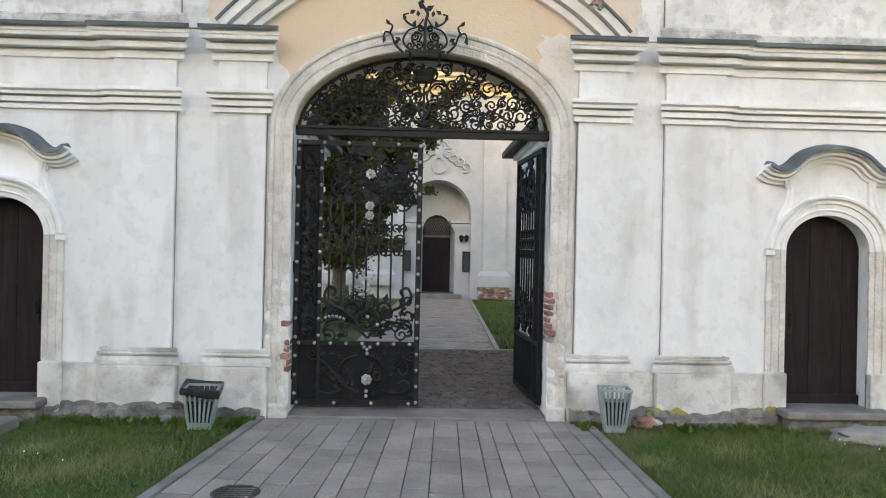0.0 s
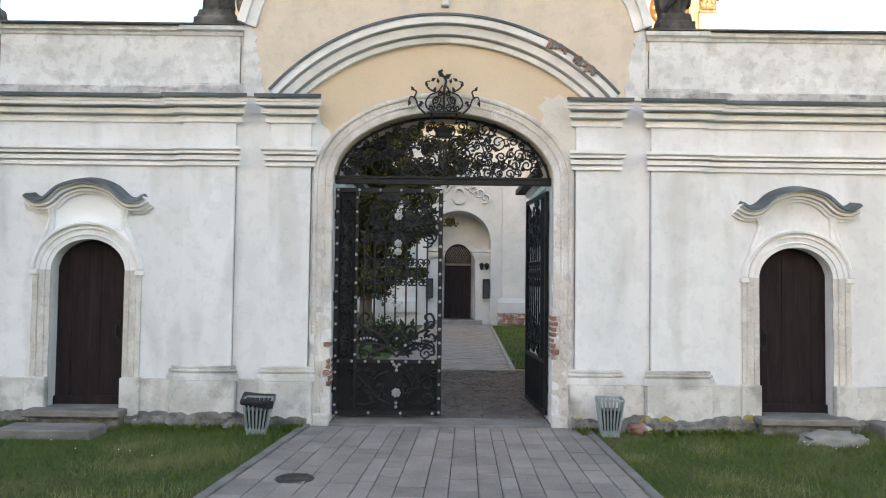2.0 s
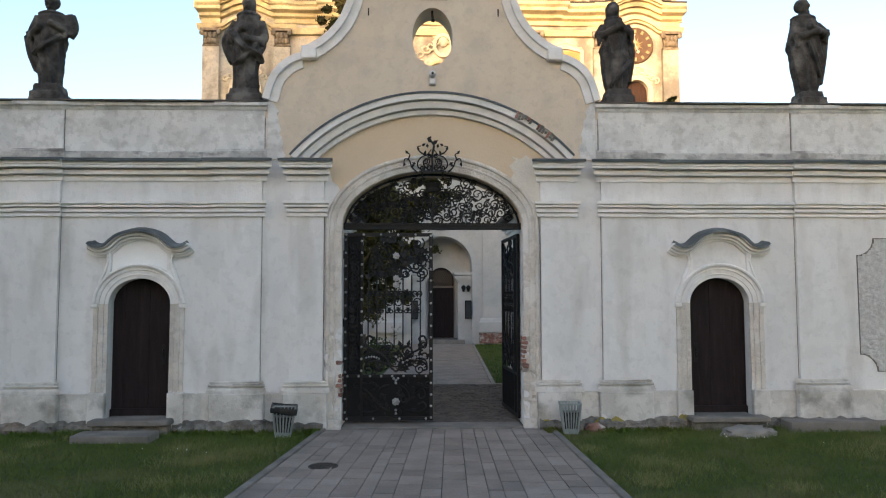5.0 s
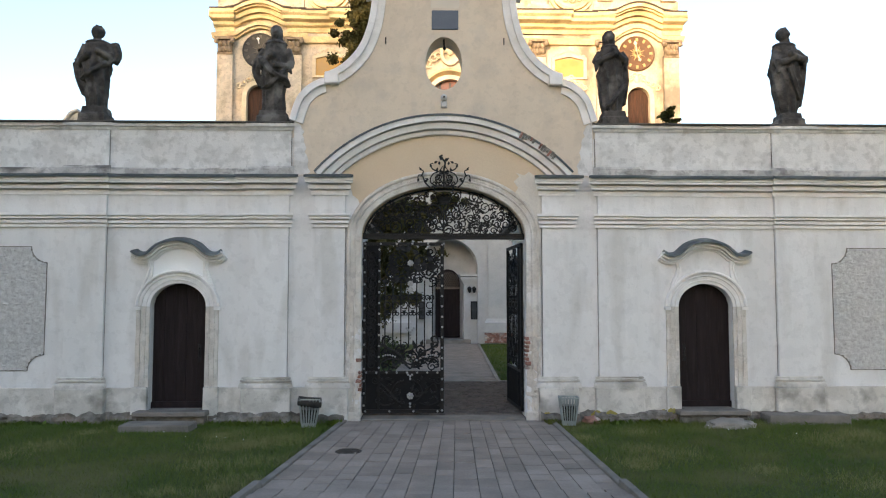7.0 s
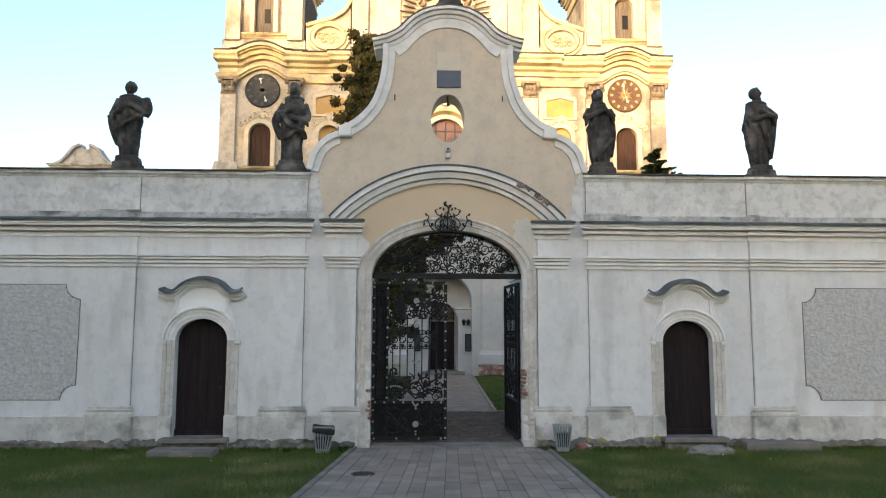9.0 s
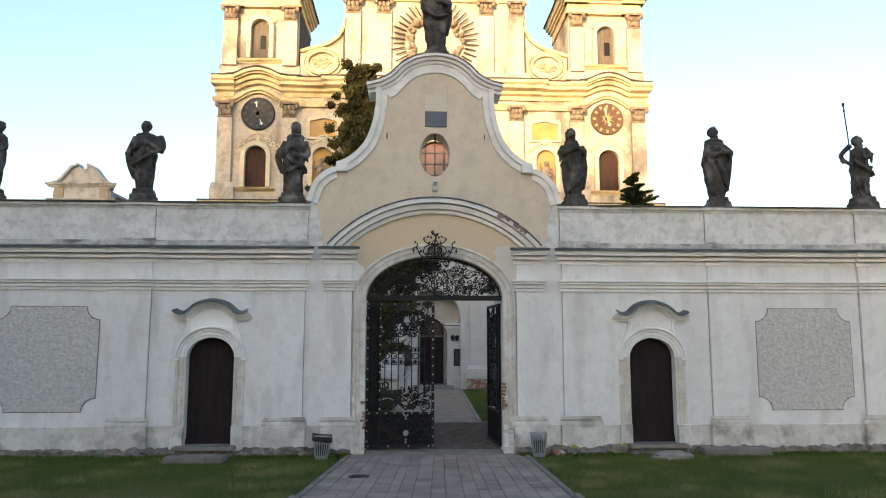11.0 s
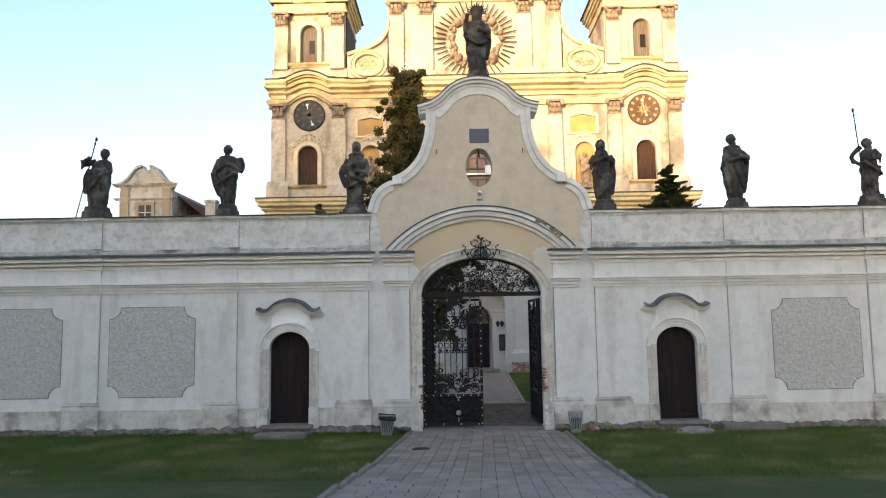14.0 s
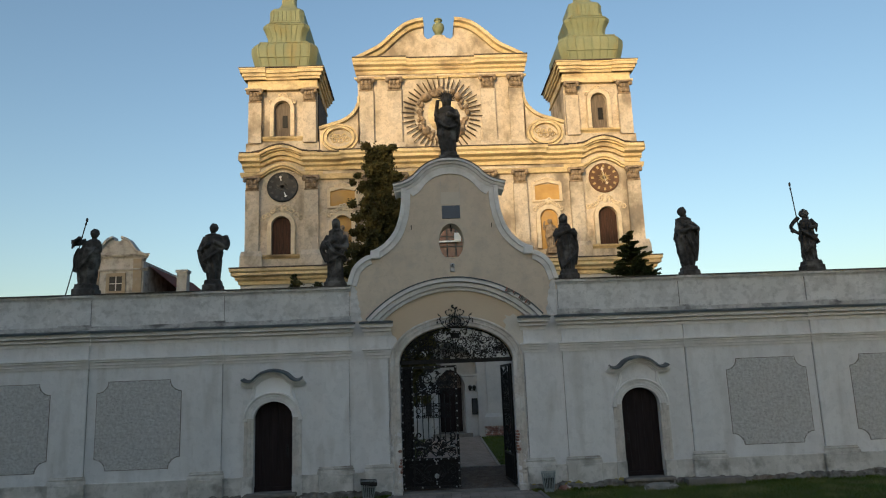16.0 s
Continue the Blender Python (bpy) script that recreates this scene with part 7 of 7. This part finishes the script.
# ---- litter bins ----
def litter_bin(m, label, bag):
    b = new("litter_bin")
    bm = bmesh.new()
    box(bm, -0.125, 0.125, -0.11, 0.11, 0.0, 0.075, 1.06, 0.008)
    part("base", bm, M_BIN, b)
    bm = bmesh.new()
    for x0, x1, y0, y1 in ((-0.19, 0.19, -0.17, -0.145), (-0.19, 0.19, 0.145, 0.17), (-0.19, -0.165, -0.145, 0.145), (0.165, 0.19, -0.145, 0.145)):
        box(bm, x0, x1, y0, y1, 0.405, 0.428)
    part("rim", bm, M_BIN, b)
    for ax in (0, 1):
        for sd in (-1, 1):
            for k in range(7):
                u = -1 + 2 * k / 6
                bm = bmesh.new()
                if ax == 0:
                    p0, p1 = (u * 0.115, sd * 0.112, 0.06), (u * 0.172, sd * 0.158, 0.405)
                else:
                    p0, p1 = (sd * 0.125, u * 0.10, 0.06), (sd * 0.178, u * 0.145, 0.405)
                tube(bm, [p0, p1], 0.0125, 4)
                part("slat", bm, M_BIN, b)
    bm = bmesh.new()
    box(bm, -0.10, 0.10, -0.09, 0.09, 0.05, 0.30, 1.35)
    part("liner", bm, M_BAG, b, "black bin liner")
    if bag:
        bm = bmesh.new()
        rr = random.Random(2)
        pts = [(0.205 * a, 0.185 * c) for a, c in ((-1, -1), (-0.4, -1.03), (0.3, -0.98), (1, -1), (1.03, 0), (1, 1), (0, 1.02), (-1, 1), (-1.03, 0))]
        rows = [[bm.verts.new((x * k, y * k, z + rr.uniform(-0.02, 0.02))) for x, y in pts] for k, z in ((1.0, 0.36), (1.04, 0.41), (1.0, 0.455), (0.86, 0.43), (0.7, 0.33))]
        for p, q in zip(rows, rows[1:]):
            for i in range(len(pts)):
                bm.faces.new((p[i], p[(i + 1) % len(pts)], q[(i + 1) % len(pts)], q[i]))
        part("bag", bm, M_BAG, b, "black plastic bag folded over the rim", 40)
    b.matrix_basis = m
    return tagged(b, label, "litter bin", "litter bins")


litter_bin(pose(-2.06, -0.42, -0.13, 3, 2, 8) @ Matrix.Diagonal((0.85, 0.85, 0.92, 1)), "slatted metal litter bin with a black bag, beside the gate", True)
litter_bin(pose(1.91, -0.40, -0.12, 0, 0, -4) @ Matrix.Diagonal((0.78, 0.78, 1.0, 1)), "slatted galvanised litter bin standing empty beside the gate", False)

# ---- stones, manhole ----
def rock(name, at, r, seed, mat, label, cat, sz=0.5, sx=1.4):
    bm = bmesh.new()
    bmesh.ops.create_icosphere(bm, subdivisions=3, radius=r)
    for v in bm.verts:
        k = 1 + 0.35 * noise.noise(v.co * (2.2 / r) + Vector((seed, 0, 0))) + 0.12 * noise.noise(v.co * (7 / r))
        v.co = Vector((at[0] + v.co.x * k * sx, at[1] + v.co.y * k, at[2] + v.co.z * k * sz))
    return tagged(part(name, bm, mat, None, "", 60), label, cat)


rock("stone", (4.28, -0.62, -0.10), 0.22, 3, M_KERB, "pale rough boulder half sunk in the grass", "stone", 0.5, 1.5)
rock("stone", (4.62, -0.55, -0.12), 0.11, 5, M_KERB, "small pale rough stone in the grass", "stone", 0.7, 1.1)
rock("broken_brick", (2.30, -0.24, -0.08), 0.10, 8, M_BRICK, "lump of broken brick at the wall's foot", "brick", 0.7, 1.3)
bm = bmesh.new()
lathe(bm, [(0.17, 0.0), (0.17, 0.012), (0.158, 0.016), (0.0001, 0.014)], (-1.25, -2.32, -0.113), 24, 1.0, 1.0)
lid = tagged(part("manhole_cover", bm, M_CAST), "dark round cast-iron manhole cover in the paving", "manhole cover")
for k in range(-3, 4):
    hw = math.sqrt(0.15 ** 2 - (0.04 * k) ** 2)
    bm = bmesh.new()
    box(bm, -1.25 - hw, -1.25 + hw, -2.32 + 0.04 * k - 0.010, -2.32 + 0.04 * k + 0.010, -0.1, -0.092)
    part("rib", bm, M_CAST, lid)

# ---- tree belt behind the walker ----
rr = random.Random(77)
verts, faces = [], []
for i in range(60):
    x = -68 + i * 1.25 + rr.uniform(-0.8, 0.8)
    top = 17.2 + 7.0 * max(0, min(1, (-18 - x) / 14)) + 5.0 * max(0, min(1, (-44 - x) / 6)) - 4.5 * max(0, 1 - abs(x + 24.5) / 4) + rr.uniform(-1.4, 0.8)
    for k in range(13):
        leaf_cards(verts, faces, (x + rr.uniform(-0.8, 0.8), -46 + rr.uniform(-1.5, 1.5), top - 0.9 - k * 1.6), 2.6, (20, 34, 48, 60)[min(k, 3)] if x < -19 else 40, 0.9, rr)
belt = leaves_object("tree_belt", verts, faces, M_FARTREE, None)
tagged(belt, "dense belt of trees that shades the forecourt", "trees", "", "stuff")
bm = bmesh.new()
for i in range(16):
    x = -68 + i * 4.7
    top = 15.0 + 1.5 * max(0, min(1, (-18 - x) / 15))
    box(bm, x, x + 4.75, -47, -45.5, -0.6, top - 1.6, 0.97)
setting("backdrop_hedge", bm, M_FARTREE, "dense evergreen mass of the tree belt", "trees")

# ---- grass ----
rr = random.Random(5)
verts, faces = [], []
for i in range(170000):
    x, y = rr.uniform(-11.5, 11.5), -0.12 - 5.0 * rr.random() ** 1.3
    if PATH_L(y) - 0.10 < x < PATH_R(y) + 0.10:
        continue
    if -4.8 < x < -3.66 and -0.88 < y < -0.44:
        continue
    z = ground_z(y) - 0.03
    patch = noise.noise((x * 0.7, y * 0.7, 0))
    near = max(0.0, 1 - abs(y + 0.2) / 0.35)
    h = 0.032 + 0.022 * patch + 0.05 * near * max(0, noise.noise((x * 1.9, 3, 0)) + 0.35) + rr.uniform(0, 0.03)
    a = rr.uniform(0, 6.283)
    w = 0.0028 + 0.002 * rr.random()
    lx, ly = rr.gauss(0, 0.6) * h, rr.gauss(0, 0.6) * h
    k = len(verts)
    verts += [(x - w * math.cos(a), y - w * math.sin(a), z), (x + w * math.cos(a), y + w * math.sin(a), z), (x + lx, y + ly, z + max(0.02, h))]
    faces.append((k, k + 1, k + 2))
me = bpy.data.meshes.new("grass")
me.from_pydata(verts, [], faces)
me.materials.append(M_GRASS)
tagged(new("grass", me), "short grass with dry tufts", "grass", "", "stuff")
rr = random.Random(61)
verts, faces = [], []
clumps = [(rr.choice((rr.uniform(1.80, 2.7), rr.uniform(-2.9, -1.95), rr.uniform(-8, -2), rr.uniform(2, 8))), rr.uniform(-4.2, -0.5), rr.uniform(0.08, 0.26)) for _ in range(40)]
for cx, cy, cr in clumps:
    for _ in range(int(480 * cr / 0.2)):
        x, y = cx + rr.gauss(0, cr), cy + rr.gauss(0, cr)
        if PATH_L(y) - 0.1 < x < PATH_R(y) + 0.1 or y > -0.25:
            continue
        z, h, a = ground_z(y) - 0.03, rr.uniform(0.035, 0.085), rr.uniform(0, 6.283)
        k = len(verts)
        verts += [(x - 0.003 * math.cos(a), y - 0.003 * math.sin(a), z), (x + 0.003 * math.cos(a), y + 0.003 * math.sin(a), z), (x + rr.gauss(0, 0.035), y + rr.gauss(0, 0.035), z + h)]
        faces.append((k, k + 1, k + 2))
me = bpy.data.meshes.new("dry_grass")
me.from_pydata(verts, [], faces)
me.materials.append(M_DRY)
tagged(new("dry_grass", me), "straw-coloured tufts in the lawn", "grass", "", "stuff")
verts, faces = [], []
for i in range(70):
    x, y = (4.2, -1.0) if i < 36 else (-3.2, -1.3)
    x, y = x + rr.gauss(0, 0.6), y + rr.gauss(0, 0.2)
    if y > -0.5:
        continue
    if rr.random() < 0.8:
        continue
    z = ground_z(y) + 0.02 + rr.uniform(0, 0.02)
    k = len(verts)
    for j in range(6):
        verts.append((x + 0.0055 * math.cos(j * 1.047), y + 0.004 * math.sin(j * 1.047), z + 0.006 * math.sin(j * 1.047)))
    faces.append(tuple(range(k, k + 6)))
me = bpy.data.meshes.new("daisies")
me.from_pydata(verts, [], faces)
me.materials.append(M_FRESH)
tagged(new("daisies", me), "tiny white daisies in the grass", "flowers", "", "stuff")
verts, faces = [], []
for i in range(300):
    side = rr.choice((-1, 1))
    x = side * rr.choice((rr.uniform(2.3, 3.6), rr.uniform(4.9, 9.5), rr.uniform(1.6, 1.75)))
    y = -0.24 - abs(rr.gauss(0, 0.08))
    z = ground_z(y) - 0.03
    for j in range(rr.randint(3, 6)):
        a, ln = rr.uniform(0, 6.283), rr.uniform(0.03, 0.11)
        d = Vector((math.cos(a), math.sin(a) * 0.7, rr.uniform(0.5, 1.6))).normalized()
        n = d.cross(Vector((0.3, 0.5, 1))).normalized() * ln * 0.22
        p = Vector((x, y, z))
        k = len(verts)
        verts += [tuple(p), tuple(p + d * ln * 0.55 + n), tuple(p + d * ln), tuple(p + d * ln * 0.55 - n)]
        faces.append((k, k + 1, k + 2, k + 3))
me = bpy.data.meshes.new("weeds")
me.from_pydata(verts, [], faces)
me.materials.append(M_GRASS)
tagged(new("weeds", me), "broad-leaved weeds along the foot of the wall", "weeds", "", "stuff")
shrub = thing("shrub", (-1.5, 9.5, -0.2), "low dark green shrub on the courtyard lawn", "shrub")
bm = bmesh.new()
for i in range(9):
    a = i * 0.7
    tube(bm, [(-1.5, 9.5, -0.25), (-1.5 + 0.3 * math.cos(a), 9.5 + 0.3 * math.sin(a), 0.15), (-1.5 + 0.5 * math.cos(a), 9.5 + 0.5 * math.sin(a), 0.4)], 0.02, 4, 0.008)
part("stems", bm, M_BARK, shrub)
verts, faces = [], []
for i in range(26):
    a, q = rr.uniform(0, 6.283), rr.uniform(0.1, 0.55)
    leaf_cards(verts, faces, (-1.5 + q * math.cos(a) * 1.3, 9.5 + q * math.sin(a), rr.uniform(-0.05, 0.5 - q * 0.3)), 0.26, 60, 0.09, rr)
leaves_object("foliage", verts, faces, M_SPRUCE, shrub)
rr = random.Random(6)
verts, faces = [], []
for i in range(16000):
    x, y = rr.uniform(1.4, 5.5), rr.uniform(5.3, 23.5)
    if x < 1.45 + 0.0446 * (y - 4.95):
        continue
    z = ground_z(y) - 0.03
    a, h = rr.uniform(0, 6.283), rr.uniform(0.05, 0.10)
    k = len(verts)
    verts += [(x - 0.01 * math.cos(a), y - 0.01 * math.sin(a), z), (x + 0.01 * math.cos(a), y + 0.01 * math.sin(a), z), (x + rr.gauss(0, 0.03), y + rr.gauss(0, 0.03), z + h)]
    faces.append((k, k + 1, k + 2))
me = bpy.data.meshes.new("courtyard_grass")
me.from_pydata(verts, [], faces)
me.materials.append(M_GRASS)
tagged(new("courtyard_grass", me), "green courtyard grass beside the path", "grass", "", "stuff")

# ---- paving slabs, each laid on its own ----
rr = random.Random(12)
slab_meshes = []
for ln in (0.25, 0.34, 0.42):
    bm = bmesh.new()
    box(bm, -0.5, 0.5, 0.0, ln - 0.013, -0.03, 0.0)
    es = [e for e in bm.edges if all(v.co.z > -0.01 for v in e.verts)]
    bmesh.ops.bevel(bm, geom=es, offset=0.004, segments=1, affect='EDGES')
    me = bpy.data.meshes.new("slab")
    bm.to_mesh(me)
    bm.free()
    me.materials.append(M_SLAB)
    slab_meshes.append((ln, me))
COLS = 17
cuts = [0.0]
for c in range(COLS):
    cuts.append(cuts[-1] + rr.choice((0.75, 1.0, 1.0, 1.25)))
cuts = [c / cuts[-1] for c in cuts]
far_v, far_f = [], []
for c in range(COLS):
    y = -0.095
    while y > -25.4:
        ln, me = rr.choice(slab_meshes)
        y0 = y - ln
        ym = (y + y0) / 2
        xl = PATH_L(ym) + (PATH_R(ym) - PATH_L(ym)) * cuts[c]
        w = (PATH_R(ym) - PATH_L(ym)) * (cuts[c + 1] - cuts[c])
        z = ground_z(ym) + rr.uniform(-0.004, 0.004)
        if y > -5.0:
            ob = new("slab", me)
            ob.parent = forecourt
            f = (cuts[c] + cuts[c + 1]) / 2
            slope = 0.11 * (1 - f) - 0.02 * f
            ob.matrix_basis = pose(xl + w / 2 - slope * (ym - y0), y0, z, 0, rr.uniform(-0.3, 0.3), -math.degrees(math.atan(slope))) @ Matrix.Diagonal((w - 0.008, 1, 1, 1))
        else:
            k = len(far_v)
            far_v += [(xl + 0.005, y0, z), (xl + w - 0.005, y0, z), (xl + w - 0.005, y - 0.014, z), (xl + 0.005, y - 0.014, z)]
            far_f.append((k, k + 1, k + 2, k + 3))
        y = y0
me = bpy.data.meshes.new("far_slabs")
me.from_pydata(far_v, [], far_f)
me.materials.append(M_SLAB)
ob = new("far_slabs", me)
ob.parent = forecourt
tagged(ob, "grey concrete slabs further along the path", "", "", "stuff")
